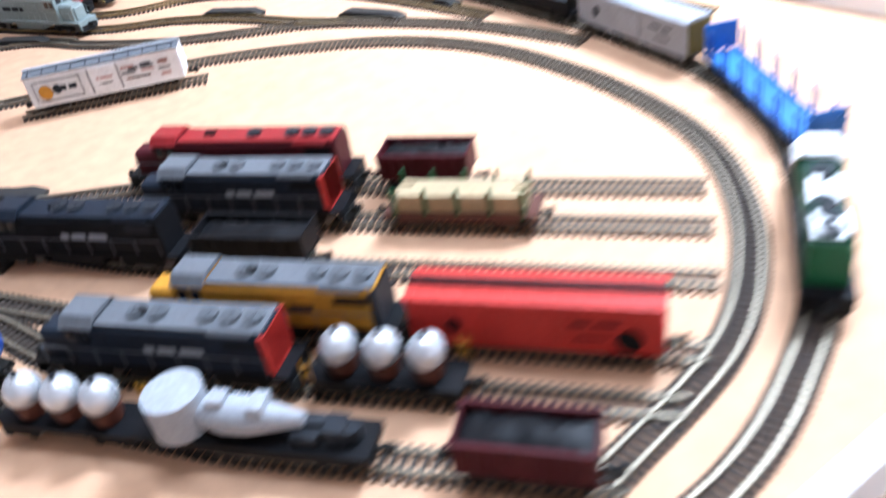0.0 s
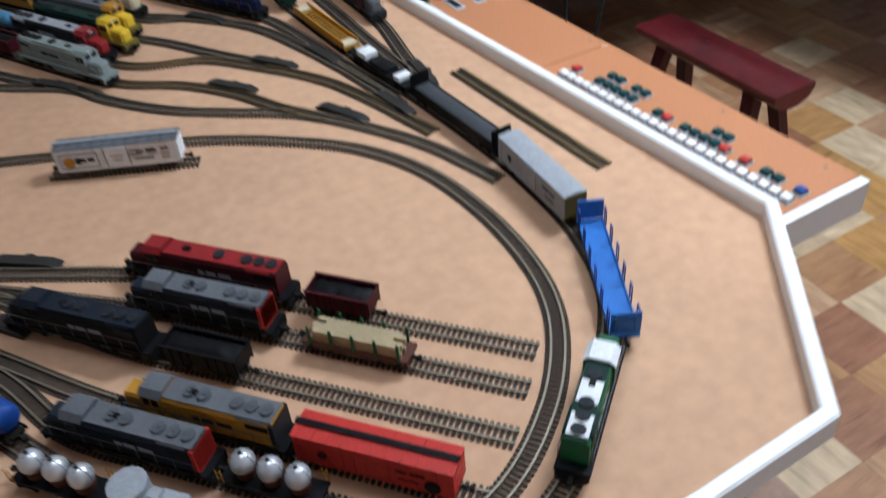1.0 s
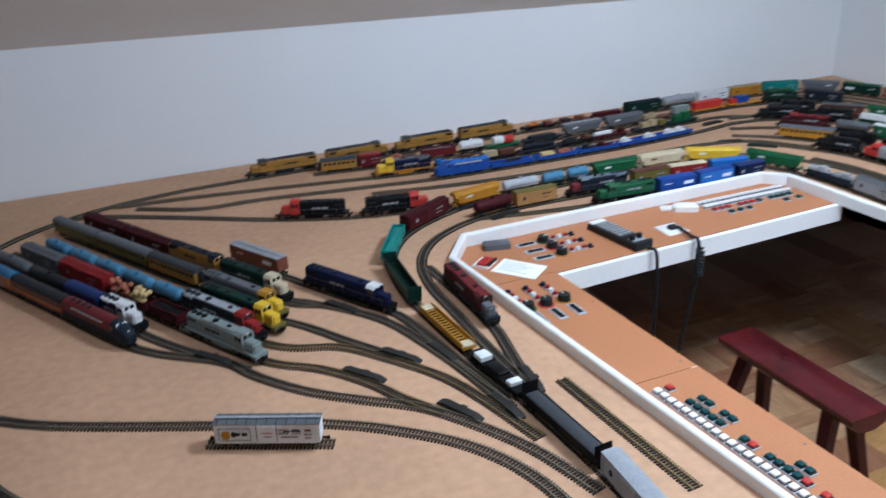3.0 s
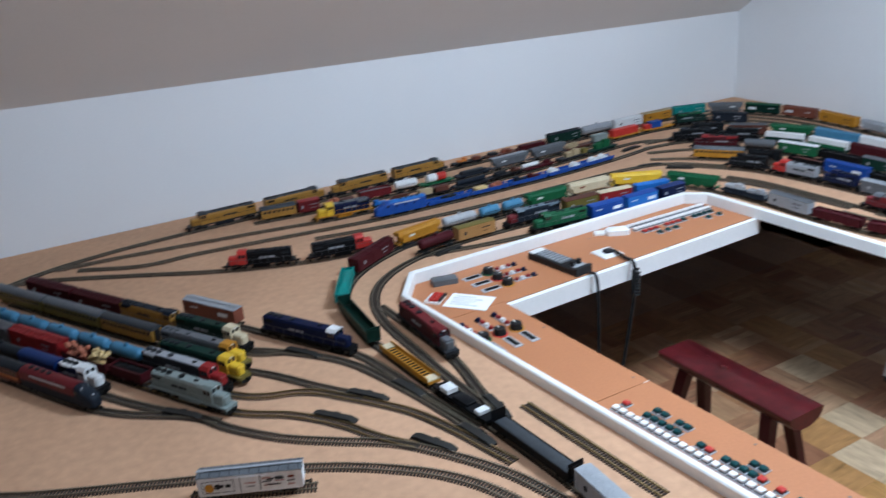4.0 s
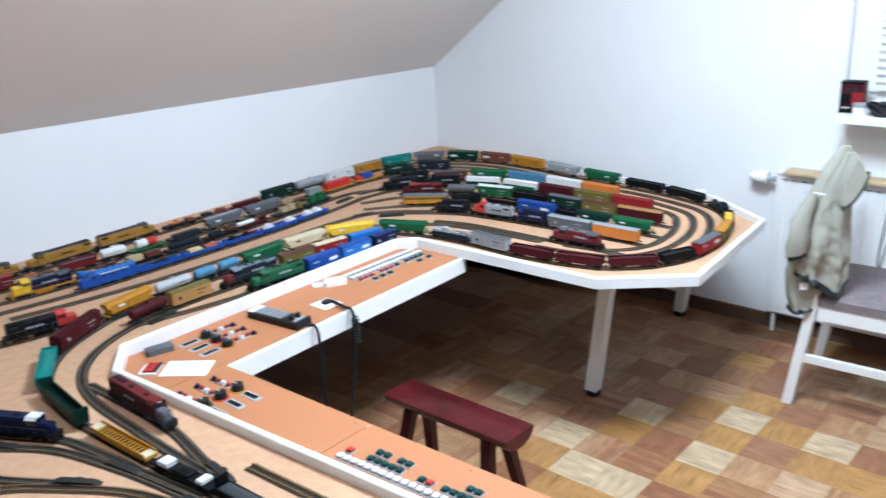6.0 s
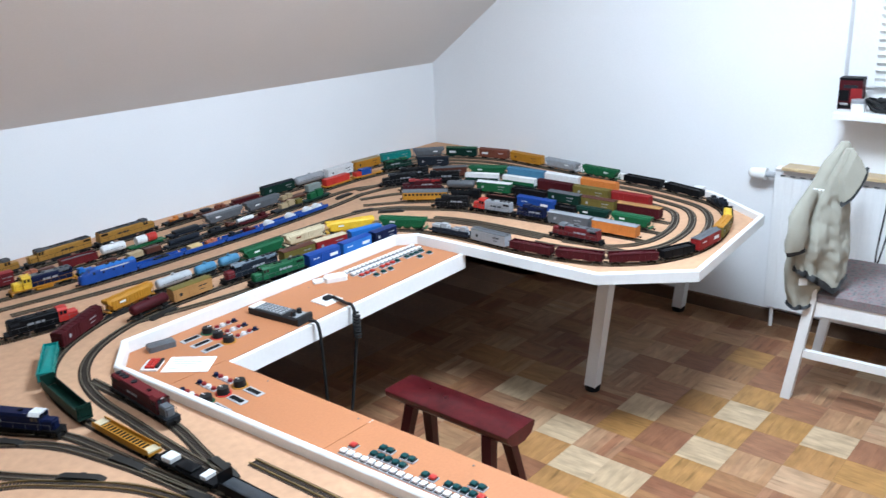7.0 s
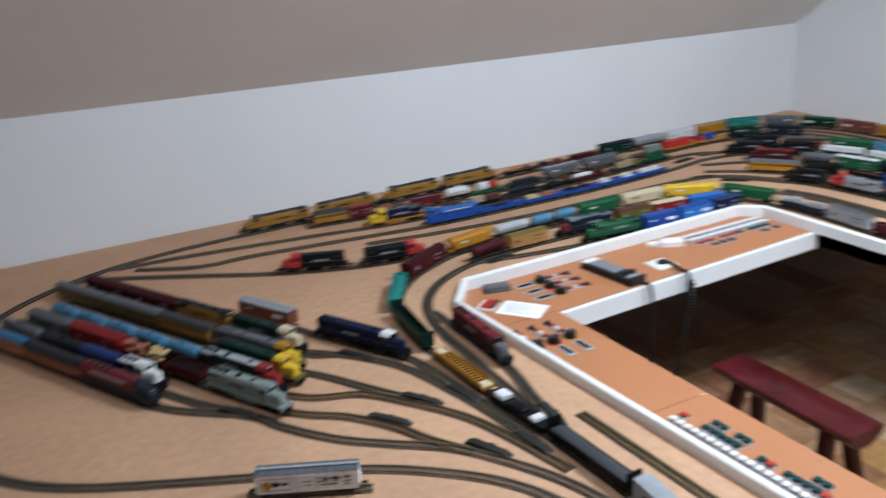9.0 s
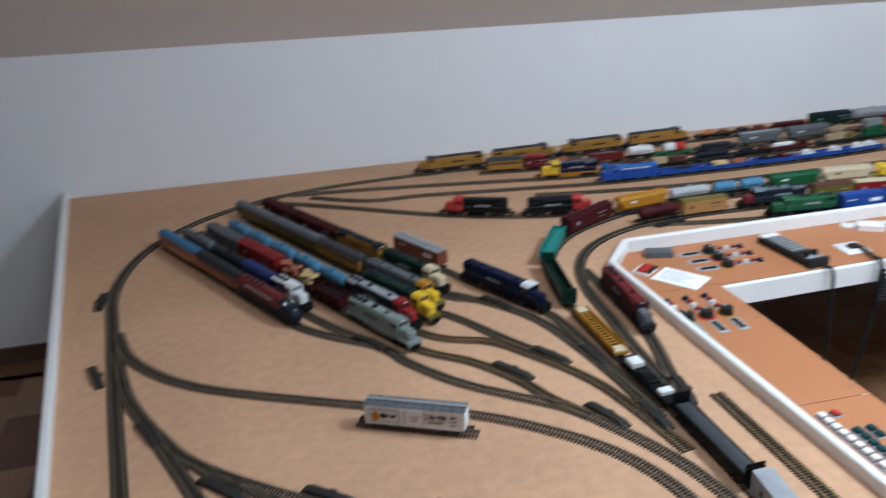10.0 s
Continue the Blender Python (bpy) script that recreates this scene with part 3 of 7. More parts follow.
FRONT = Line([(0.12, 0.145), (0.3, 0.105), (0.5, 0.075), (0.75, 0.055), (1.07, 0.05)])
railway(FRONT)
EMPTY_A = Line([(-0.09, 0.51), (0.18, 0.46), (0.5, 0.43), (0.9, 0.425), (1.2, 0.42), (1.38, 0.36), (1.5, 0.2)])
railway(EMPTY_A)
EMPTY_B = Line([(0.2, 0.30), (0.5, 0.345), (0.9, 0.34), (1.15, 0.3), (1.32, 0.15), (1.40, -0.05), (1.42, -0.4)])
railway(EMPTY_B)
CNROW = Line([(-0.98, 0.745), (-0.88, 0.71), (-0.67, 0.585), (-0.43, 0.435), (-0.2, 0.335), (0.0, 0.295), (0.2, 0.30)])
railway(CNROW)
BLUEROW = Line([(-0.80, 0.745), (-0.62, 0.645), (-0.44, 0.635), (-0.1, 0.585), (0.17, 0.545), (0.5, 0.535), (0.9, 0.535), (1.24, 0.56), (1.5, 0.6)])
railway(BLUEROW)
ROW2 = Line([(-0.86, 0.79), (-0.68, 0.775), (-0.45, 0.74), (-0.16, 0.69), (0.05, 0.65), (0.3, 0.635), (0.7, 0.645), (1.2, 0.68), (1.5, 0.70), (1.66, 0.62)])
railway(ROW2)
ROW3 = Line([(-0.2, 0.80), (0.1, 0.765), (0.5, 0.75), (1.0, 0.765), (1.4, 0.79), (1.75, 0.79), (2.0, 0.7), (2.1, 0.5)])
railway(ROW3)
S0, S1 = MAIN.near(1.235, -0.3), MAIN.near(1.9, 0.885)
for d, a, b in ((0.062, 0.02, 0.0), (0.124, 0.10, 0.12), (0.186, 0.2, 0.25)):
    railway(Line(MAIN.beside(d, S0 + a, S1 - b)))

# yard with the locomotive line-up: parallel tracks by their distance c across and s along
YD, YNRM = (0.469, -0.883), (0.883, 0.469)


def yard(c, s):
    return (c * YNRM[0] + s * YD[0], c * YNRM[1] + s * YD[1])


railway(Line([yard(-0.895, -0.98), yard(-0.895, -0.6), yard(-0.892, -0.25), (-0.74, -0.35), (-0.69, -0.44), (-0.61, -0.545), (-0.52, -0.625), (-0.43, -0.7), (-0.36, -0.80), (-0.30, -0.92), (-0.262, -1.06)]))
railway(Line([yard(-0.838, -1.02), yard(-0.838, -0.6), yard(-0.842, -0.25), (-0.70, -0.405)]))
railway(Line([yard(-0.772, -1.02), yard(-0.772, -0.4), yard(-0.768, 0.0), (-0.56, -0.475), (-0.49, -0.57), (-0.45, -0.655), (-0.40, -0.735)]), metal=M_BRASS)
railway(Line([yard(-0.712, -1.0), yard(-0.712, -0.4), yard(-0.71, -0.02), (-0.50, -0.40), (-0.43, -0.485), (-0.35, -0.61), (-0.31, -0.73), (-0.275, -0.89)]), metal=M_BRASS)
railway(Line([yard(-0.660, -0.95), yard(-0.660, -0.3), (-0.555, -0.25), (-0.47, -0.39), (-0.40, -0.50)]))
railway(Line([yard(-0.610, -1.0), yard(-0.610, -0.3), (-0.53, -0.13), (-0.43, -0.235), (-0.36, -0.345), (-0.32, -0.49), (-0.295, -0.62), (-0.275, -0.78)]))
railway(Line([yard(-0.540, -0.98), yard(-0.540, -0.5), yard(-0.545, -0.15), (-0.47, -0.19)]))
railway(Line([yard(-0.442, -0.42), yard(-0.442, 0.0), (-0.33, -0.31), (-0.305, -0.45), (-0.288, -0.6), (-0.265, -0.75)]))
railway(Line([(-0.158, -0.10), (-0.152, -0.3), (-0.155, -0.47), (-0.185, -0.63), (-0.215, -0.78)]))
railway(Line([(-0.138, -0.735), (-0.118, -1.125)]), "short loose length of rusty brass track lying on the board", single=True, metal=M_BRASS)

# stub yard near the table's front corner
FD = (math.cos(radians(-50)), math.sin(radians(-50)))
ENDS = [(-0.417, -1.372), (-0.458, -1.414), (-0.508, -1.462), (-0.575, -1.507), (-0.622, -1.530), (-0.690, -1.545)]


def stub(i, s):
    """A point s metres before the end of the i-th stub track."""
    return (ENDS[i][0] - FD[0] * s, ENDS[i][1] - FD[1] * s)


railway(Line([(-1.318, -0.2), (-1.265, -0.42), (-1.18, -0.6), (-1.11, -0.695), (-0.97, -0.815), stub(0, 0.52), stub(0, 0.35)]))
railway(Line([(-1.12, -0.685), (-1.05, -0.775), (-0.96, -0.865), stub(1, 0.46), stub(1, 0.33)]))
railway(Line([(-1.0, -0.83), (-0.93, -0.915), stub(2, 0.50), stub(2, 0.36)]))
railway(Line([(-1.215, -0.54), (-1.15, -0.70), (-1.09, -0.84), (-0.98, -0.99), stub(3, 0.46), stub(3, 0.30)]))
railway(Line([(-1.12, -0.78), (-1.03, -0.93), (-0.96, -1.06), stub(4, 0.45), stub(4, 0.3)]))
railway(Line([(-1.10, -0.83), (-1.055, -0.95), (-1.005, -1.08), (-0.93, -1.235), stub(5, 0.26)]))
for i, s in enumerate((0.35, 0.33, 0.36, 0.30, 0.30, 0.26)):
    railway(Line([stub(i, s), stub(i, 0.0)]), "stub siding of brown rails on dark sleepers", single=True)


def point_motor(x, y, h, l=0.105):
    """A low black turnout motor with sloping ends and a lever."""
    o = holder("turnout_motor", pose(x, y, BOARD, 0, 0, h), "long low black plastic turnout motor beside the track", "turnout motor", "turnout motors")
    part("housing", lambda: Geo().add([(a * l / 2, b * 0.009, z) for z, k in ((0, 1.0), (0.004, 1.0), (0.0095, 0.72)) for a, b in ((-k, -1), (k, -1), (k, 1), (-k, 1))],
         [(3, 2, 1, 0), (8, 9, 10, 11)] + [(r + i, r + (i + 1) % 4, r + 4 + (i + 1) % 4, r + 4 + i) for r in (0, 4) for i in range(4)]), M_MOTOR, o, key=("housing", l))
    part("lever", lambda: Geo().box(0, 0.011, 0.006, 0.012, 0.008, 0.003), M_MOTOR, o, key="lever")


for x, y, h in ((-0.394, -0.500, -58), (-0.490, -0.538, -55), (-0.368, -0.745, -66), (-0.759, -0.324, -52), (-0.283, -0.77, -82), (-0.306, -0.528, -80), (-0.434, -0.222, -60), (-0.190, -0.706, -97),
                (-0.90, -0.838, -40), (-0.955, -0.945, -54), (-1.08, -0.766, -46), (-1.215, -0.56, -65), (-1.345, -0.30, -72), (0.20, 0.128, 8), (0.12, 0.245, 5), (1.30, 0.40, -20), (1.42, 0.64, 8), (1.36, 0.30, -45), (-1.385, 0.10, 88)):
    point_motor(x, y, h)


# ---------------------------------------------------------------- rolling stock
WORDS = {k: k.replace("_", " ") for k in COLOURS}


def bogie_geo():
    g = Geo().box(0, 0, 0.0075, 0.008, 0.024, 0.004)
    for s in (-1, 1):
        g.box(0, s * 0.0125, 0.0065, 0.030, 0.0022, 0.0045, c=0.0008)
        for x in (-0.0105, 0.0105):
            g.box(x, s * 0.0128, 0.0052, 0.005, 0.003, 0.005)
    return g


def wheelset_geo(r=0.0052):
    g = Geo().cyl(0, -0.0095, r, 0.0012, 0.019, "y", 8)
    for s in (-1, 1):
        g.cyl(0, s * 0.0085 - 0.0013, r, r, 0.0026, "y", 16)
    return g


def running_gear(o, L, inset=0.030, axles=2, reach=None):
    """Two bogies with wheelsets, and a coupler at each end."""
    for s in (-1, 1):
        b = part("bogie", bogie_geo, M_UNDER, o, at=(s * (L / 2 - inset), 0, 0), key="bogie")
        b.scale = (1.0 if axles == 2 else 1.45, 1, 1)
        for k in range(axles):
            x = (k - (axles - 1) / 2) * (0.021 if axles == 2 else 0.0135)
            part("wheelset", wheelset_geo, M_WHEEL, b, at=(x, 0, 0), key="wheelset")
        part("coupler", lambda: Geo().box(0.004, 0, 0, 0.010, 0.003, 0.003).box(0.010, 0, 0, 0.004, 0.005, 0.005), M_UNDER, o, at=(s * (L / 2 - 0.002), 0, 0.0095), turn=(0, 0, 0 if s > 0 else 180), key="coupler")


BULK = dict(diesel_locomotive=(1.09, 1.24), streamlined_diesel=(1.06, 1.14), boxcar=(1.04, 1.07), steam_locomotive=(1.10, 1.15), passenger_coach=(1.06, 1.12))     # width and height


def vehicle(name, spot, label, category, group):
    x, y, h = spot
    wide, high = BULK.get(name, (1.03, 1.05))
    return holder(name, pose(x, y, RAIL_TOP, 0, 0, h) @ Matrix.Diagonal((1, wide, high, 1)), label, category, group)


def on(line, s):
    """The spot on a line at length s."""
    return (*line.at(s), line.heading(s, 0.06))


STOCK = "model railway wagons"


def ink(col):
    """A lettering colour that stands out on that paint."""
    return "light_grey" if sum(COLOURS[col]) < 0.5 else "dark_grey"


def ribbed(L, W, n, d, gap=0.0):
    """Outline of a body with n upright ribs of depth d on each side, none within gap of its middle."""
    one = []
    for i in range(n):
        x = -L / 2 + 0.003 + i * (L - 0.006) / max(n - 1, 1)
        if abs(x) > gap:
            one += [(x - 0.0007, W), (x - 0.0007, W + d), (x + 0.0007, W + d), (x + 0.0007, W)]
    one = [(-L / 2, W)] + one + [(L / 2, W)]
    return [(x, -y) for x, y in one] + [(-x, y) for x, y in one]


def boxcar(spot, col, roof="grey", L=0.180, end="", where="standing on its track", h=0.045, emblem="", walk="", plain=False, letters="", ribs=""):
    o = vehicle("boxcar", spot, "%s model boxcar, %s roof, %s" % (WORDS[col], WORDS[roof], where), "model wagon", STOCK)
    W = 0.0165

    def body():
        g = Geo().slab(ribbed(L - 0.008, W, 0 if plain else int(L / 0.0125), 0.0008, 0.019), 0.011, h)
        for s in (-1, 1):
            for z in (0.020, 0.034):
                g.box(s * (L / 2 - 0.004), 0, z, 0.0016, 2 * W - 0.004, 0.0018)
            g.box(0, s * W, 0.0105, L - 0.012, 0.001, 0.002)
        return g
    part("body", body, paint(col), o, key=("boxbody", L, h, plain))

    def top():
        g = Geo().prism([(-W - 0.0007, h), (W + 0.0007, h), (W + 0.0007, h + 0.001), (0, h + 0.0036), (-W - 0.0007, h + 0.001)], -L / 2 + 0.003, L / 2 - 0.003)
        return g

    def rib():
        return Geo().add([(a, b, h + c) for a in (-0.0008, 0.0008) for b, c in ((-W, 0.0011), (W, 0.0011), (W, 0.0020), (0, 0.0046), (-W, 0.0020))],
                  [(4, 3, 2, 1, 0), (5, 6, 7, 8, 9)] + [(i2, (i2 + 1) % 5, 5 + (i2 + 1) % 5, 5 + i2) for i2 in range(5)])
    cover = part("roof", top, paint(roof), o, key=("boxroof", L, h))
    for i in range(0 if plain else 11):
        part("roof_rib", rib, paint(ribs or roof), cover, at=(-L / 2 + 0.010 + i * (L - 0.02) / 10, 0, 0), key=("roofrib", h))
    if not plain:
        part("running_board", lambda: Geo().box(0, 0, h + 0.0052, L - 0.004, 0.0065, 0.0009), paint(walk or roof), o, key=("runboard", L, h))
    for s in (-1, 1):
        d = part("sliding_door", lambda: Geo().box(0, 0, (h + 0.012) / 2, 0.034, 0.0012, h - 0.016).box(0.006, 0.0007, 0.024, 0.0014, 0.001, 0.018).box(0, 0.0006, h - 0.004, 0.06, 0.001, 0.0012), paint(col), o,
                 at=(0, s * (W + 0.0008), 0), turn=(0, 0, 0 if s > 0 else 180), key=("door", h))
        if emblem:
            part("emblem", lambda: Geo().box(0, 0, 0, 0.034, 0.0004, 0.010), paint(emblem), o, at=(L * 0.27, s * (W + 0.0011), h * 0.62), key="emblem")
            part("lettering", lambda: Geo().box(-0.007, 0, 0, 0.010, 0.0004, 0.003).box(0.007, 0, 0, 0.012, 0.0004, 0.003), paint(emblem), o, at=(-L * 0.27, s * (W + 0.0011), h * 0.7), key="letterbars")
        else:
            part("lettering", lambda: Geo().box(-0.013, 0, 0.003, 0.012, 0.0004, 0.0032).box(0.004, 0, 0.003, 0.016, 0.0004, 0.0032).box(-0.006, 0, -0.008, 0.022, 0.0004, 0.0018), paint(letters or ink(col)), o, at=(-L * 0.25 * s, s * (W + 0.0012), h * 0.66), key="boxletters")
            part("badge", lambda: Geo().cyl(0, -0.0003, 0, 0.0055, 0.0006, "y", 14), paint(letters or ink(col)), o, at=(L * 0.30 * s, s * (W + 0.0011), h * 0.60), key="boxbadge")
    if end:
        for s in (-1, 1):
            part("end_panel", lambda: Geo().box(0, 0, (h + 0.012) / 2, 0.001, 2 * W - 0.002, h - 0.013), paint(end), o, "%s end panel" % WORDS[end], at=(s * (L / 2 - 0.0027), 0, 0), key=("endp", h))
    for s in (-1, 1):
        part("ladder", lambda: Geo().box(-0.004, 0, 0.026, 0.0008, 0.0008, 0.03).box(0.004, 0, 0.026, 0.0008, 0.0008, 0.03).box(0, 0, 0.016, 0.008, 0.0006, 0.0007).box(0, 0, 0.022, 0.008, 0.0006, 0.0007).box(0, 0, 0.028, 0.008, 0.0006, 0.0007).box(0, 0, 0.034, 0.008, 0.0006, 0.0007),
             paint(col), o, at=(s * (L / 2 - 0.010), s * (W + 0.0016), 0), key="ladder")
    part("underframe", lambda: Geo().box(0, 0, 0.0095, L - 0.012, 0.012, 0.003).box(-0.012, 0, 0.0075, 0.02, 0.02, 0.005), M_UNDER, o, key=("under", L))
    running_gear(o, L)
    return o


def covered_hopper(spot, col, L=0.195, roof="", where="standing on its track"):
    o = vehicle("covered_hopper", spot, "%s ribbed model covered hopper, %s" % (WORDS[col], where), "model wagon", STOCK)

    def body():
        g = Geo().prism([(-0.016, 0.017), (0.016, 0.017), (0.016, 0.020), (-0.016, 0.020)], -L / 2 + 0.016, L / 2 - 0.016)
        g.slab(ribbed(L - 0.032, 0.0164, 15, 0.0011), 0.020, 0.042).prism([(-0.0164, 0.042), (0.0164, 0.042), (0.012, 0.0485), (-0.012, 0.0485)], -L / 2 + 0.016, L / 2 - 0.016)
        for s in (-1, 1):
            g.add([(s * (L / 2 - 0.016), a, z) for a, z in ((-0.016, 0.028), (0.016, 0.028), (0.012, 0.0485), (-0.012, 0.0485))] + [(s * (L / 2 - 0.003), a, z) for a, z in ((-0.016, 0.040), (0.016, 0.040), (0.012, 0.0485), (-0.012, 0.0485))],
                  [(0, 1, 2, 3), (7, 6, 5, 4), (0, 4, 5, 1), (1, 5, 6, 2), (2, 6, 7, 3), (3, 7, 4, 0)])
        for i in range(4):
            x = (i - 1.5) * (L - 0.05) / 4
            g.add([(x + a * (0.018 if z > 0.01 else 0.006), b * (0.0155 if z > 0.01 else 0.006), z) for z in (0.006, 0.017) for a, b in ((-1, -1), (1, -1), (1, 1), (-1, 1))],
                  [(3, 2, 1, 0), (4, 5, 6, 7), (0, 1, 5, 4), (1, 2, 6, 5), (2, 3, 7, 6), (3, 0, 4, 7)])
        return g
    part("body", body, paint(col), o, key=("chopper", L))
    part("hatch_rail", lambda: Geo().box(0, 0, 0.0495, L - 0.02, 0.005, 0.002), paint(roof or col), o, key=("hatch", L))
    for s in (-1, 1):
        part("roof_walk", lambda: Geo().box(0, 0, 0.0490, L - 0.004, 0.0035, 0.0008), paint(roof or col), o, at=(0, s * 0.0095, 0), key=("walk", L))
        part("end_frame", lambda: Geo().box(0, -0.014, 0.024, 0.0014, 0.0014, 0.026).box(0, 0.014, 0.024, 0.0014, 0.0014, 0.026).box(0, 0, 0.013, 0.010, 0.032, 0.0025), paint(col), o, at=(s * (L / 2 - 0.006), 0, 0), key="endframe")
        part("emblem", lambda: Geo().box(0, 0, 0, 0.022, 0.0004, 0.006), paint("white" if col not in ("white", "cream", "tan") else "rust"), o, at=(-L * 0.2, s * 0.0178, 0.033), key="hopemblem")
    running_gear(o, L)
    return o


def open_hopper(spot, col, load="black", L=0.13, where="standing on its track", h=0.037):
    o = vehicle("open_hopper", spot, "%s model hopper of %s, %s" % (WORDS[col], "coal" if load == "black" else WORDS[load] + " freight", where), "model wagon", STOCK)
    W = 0.016

    for s in (-1, 1):
        part("side_wall", lambda: Geo().slab(ribbed(L - 0.008, 0.0008, 9, 0.0014), 0.013, h), paint(col), o, at=(0, s * W, 0), key=("ohside", L, h))
        part("rim", lambda: Geo().box(0, 0, h - 0.0002, L - 0.006, 0.0034, 0.0016), paint(col), o, at=(0, s * (W + 0.0004), 0), key=("ohrim", L, h))
        part("end_wall", lambda: Geo().box(0, 0, (h + 0.018) / 2, 0.0016, 2 * W - 0.0018, h - 0.018), paint(col), o, at=(s * (L / 2 - 0.0048), 0, 0), key=("ohend", h))
        part("chute", lambda: Geo().add([(a * (0.017 if z > 0.01 else 0.006), b * (0.0135 if z > 0.01 else 0.005), z) for z in (0.005, 0.0128) for a, b in ((-1, -1), (1, -1), (1, 1), (-1, 1))],
             [(3, 2, 1, 0), (4, 5, 6, 7), (0, 1, 5, 4), (1, 2, 6, 5), (2, 3, 7, 6), (3, 0, 4, 7)]), paint(col), o, at=(s * L / 5, 0, 0), key="chute")
    part("floor", lambda: Geo().box(0, 0, 0.014, L - 0.012, 2 * W - 0.002, 0.002), paint(col), o, key=("ohfloor", L))

    def heap():
        nx, ny = 16, 6
        vs = []
        for i in range(nx + 1):
            for j in range(ny + 1):
                x, y = (i / nx - 0.5) * (L - 0.012), (j / ny - 0.5) * (2 * W - 0.003)
                edge = min(i, nx - i, 2 * j, 2 * (ny - j)) / 4
                vs.append((x, y, h - 0.006 + 0.005 * min(edge, 1) + 0.0028 * noise.noise((x * 160, y * 160, L * 50))))
        return Geo().add(vs, [(i * (ny + 1) + j, (i + 1) * (ny + 1) + j, (i + 1) * (ny + 1) + j + 1, i * (ny + 1) + j + 1) for i in range(nx) for j in range(ny)])
    part("load", heap, paint(load), o, "heaped load", key=("heap", L, h))
    running_gear(o, L, 0.024)
    return o


def bulkhead_car(spot, col, inside, L=0.225, bh=0.040, stakes=9, where="coupled into a long train", side=0.020):
    """A long flat with a high bulkhead at each end, low sides and stakes."""
    o = vehicle("bulkhead_flat", spot, "%s model bulkhead flat, %s" % (WORDS[col], where), "model wagon", STOCK)

    def deck():
        g = Geo().box(0, 0, 0.0125, L - 0.006, 0.033, 0.004)
        for s in (-1, 1):
            g.box(0, s * 0.0158, side / 2 + 0.0105, L - 0.012, 0.0014, side - 0.002)
            g.box(0, s * 0.008, 0.0095, L - 0.07, 0.002, 0.005)
        return g
    part("deck", deck, paint(col), o, key=("bdeck", L, side))
    part("floor", lambda: Geo().box(0, 0, 0.0152, L - 0.014, 0.0295, 0.0012), paint(inside), o, key=("bfloor", L))
    for s in (-1, 1):
        part("bulkhead", lambda: Geo().box(0, 0, bh / 2 + 0.012, 0.0022, 0.034, bh - 0.012).box(0.0018, -0.011, bh / 2 + 0.010, 0.002, 0.002, bh - 0.014).box(0.0018, 0.011, bh / 2 + 0.010, 0.002, 0.002, bh - 0.014).box(0.0016, 0, bh - 0.002, 0.002, 0.034, 0.003),
             paint(col), o, at=(s * (L / 2 - 0.006), 0, 0), turn=(0, 0, 0 if s > 0 else 180), key=("bulk", bh))
        for i in range(stakes):
            x = -L / 2 + 0.02 + i * (L - 0.04) / max(stakes - 1, 1)
            part("stake", lambda: Geo().box(-0.0045, 0, 0.0265, 0.0020, 0.0014, 0.030).box(0.0045, 0, 0.0265, 0.0020, 0.0014, 0.030).box(0, 0, 0.0408, 0.0110, 0.0014, 0.0016), paint("blue" if col == "bright_blue" else col), o, at=(x, s * 0.0168, 0), key="stake")
    running_gear(o, L)
    return o


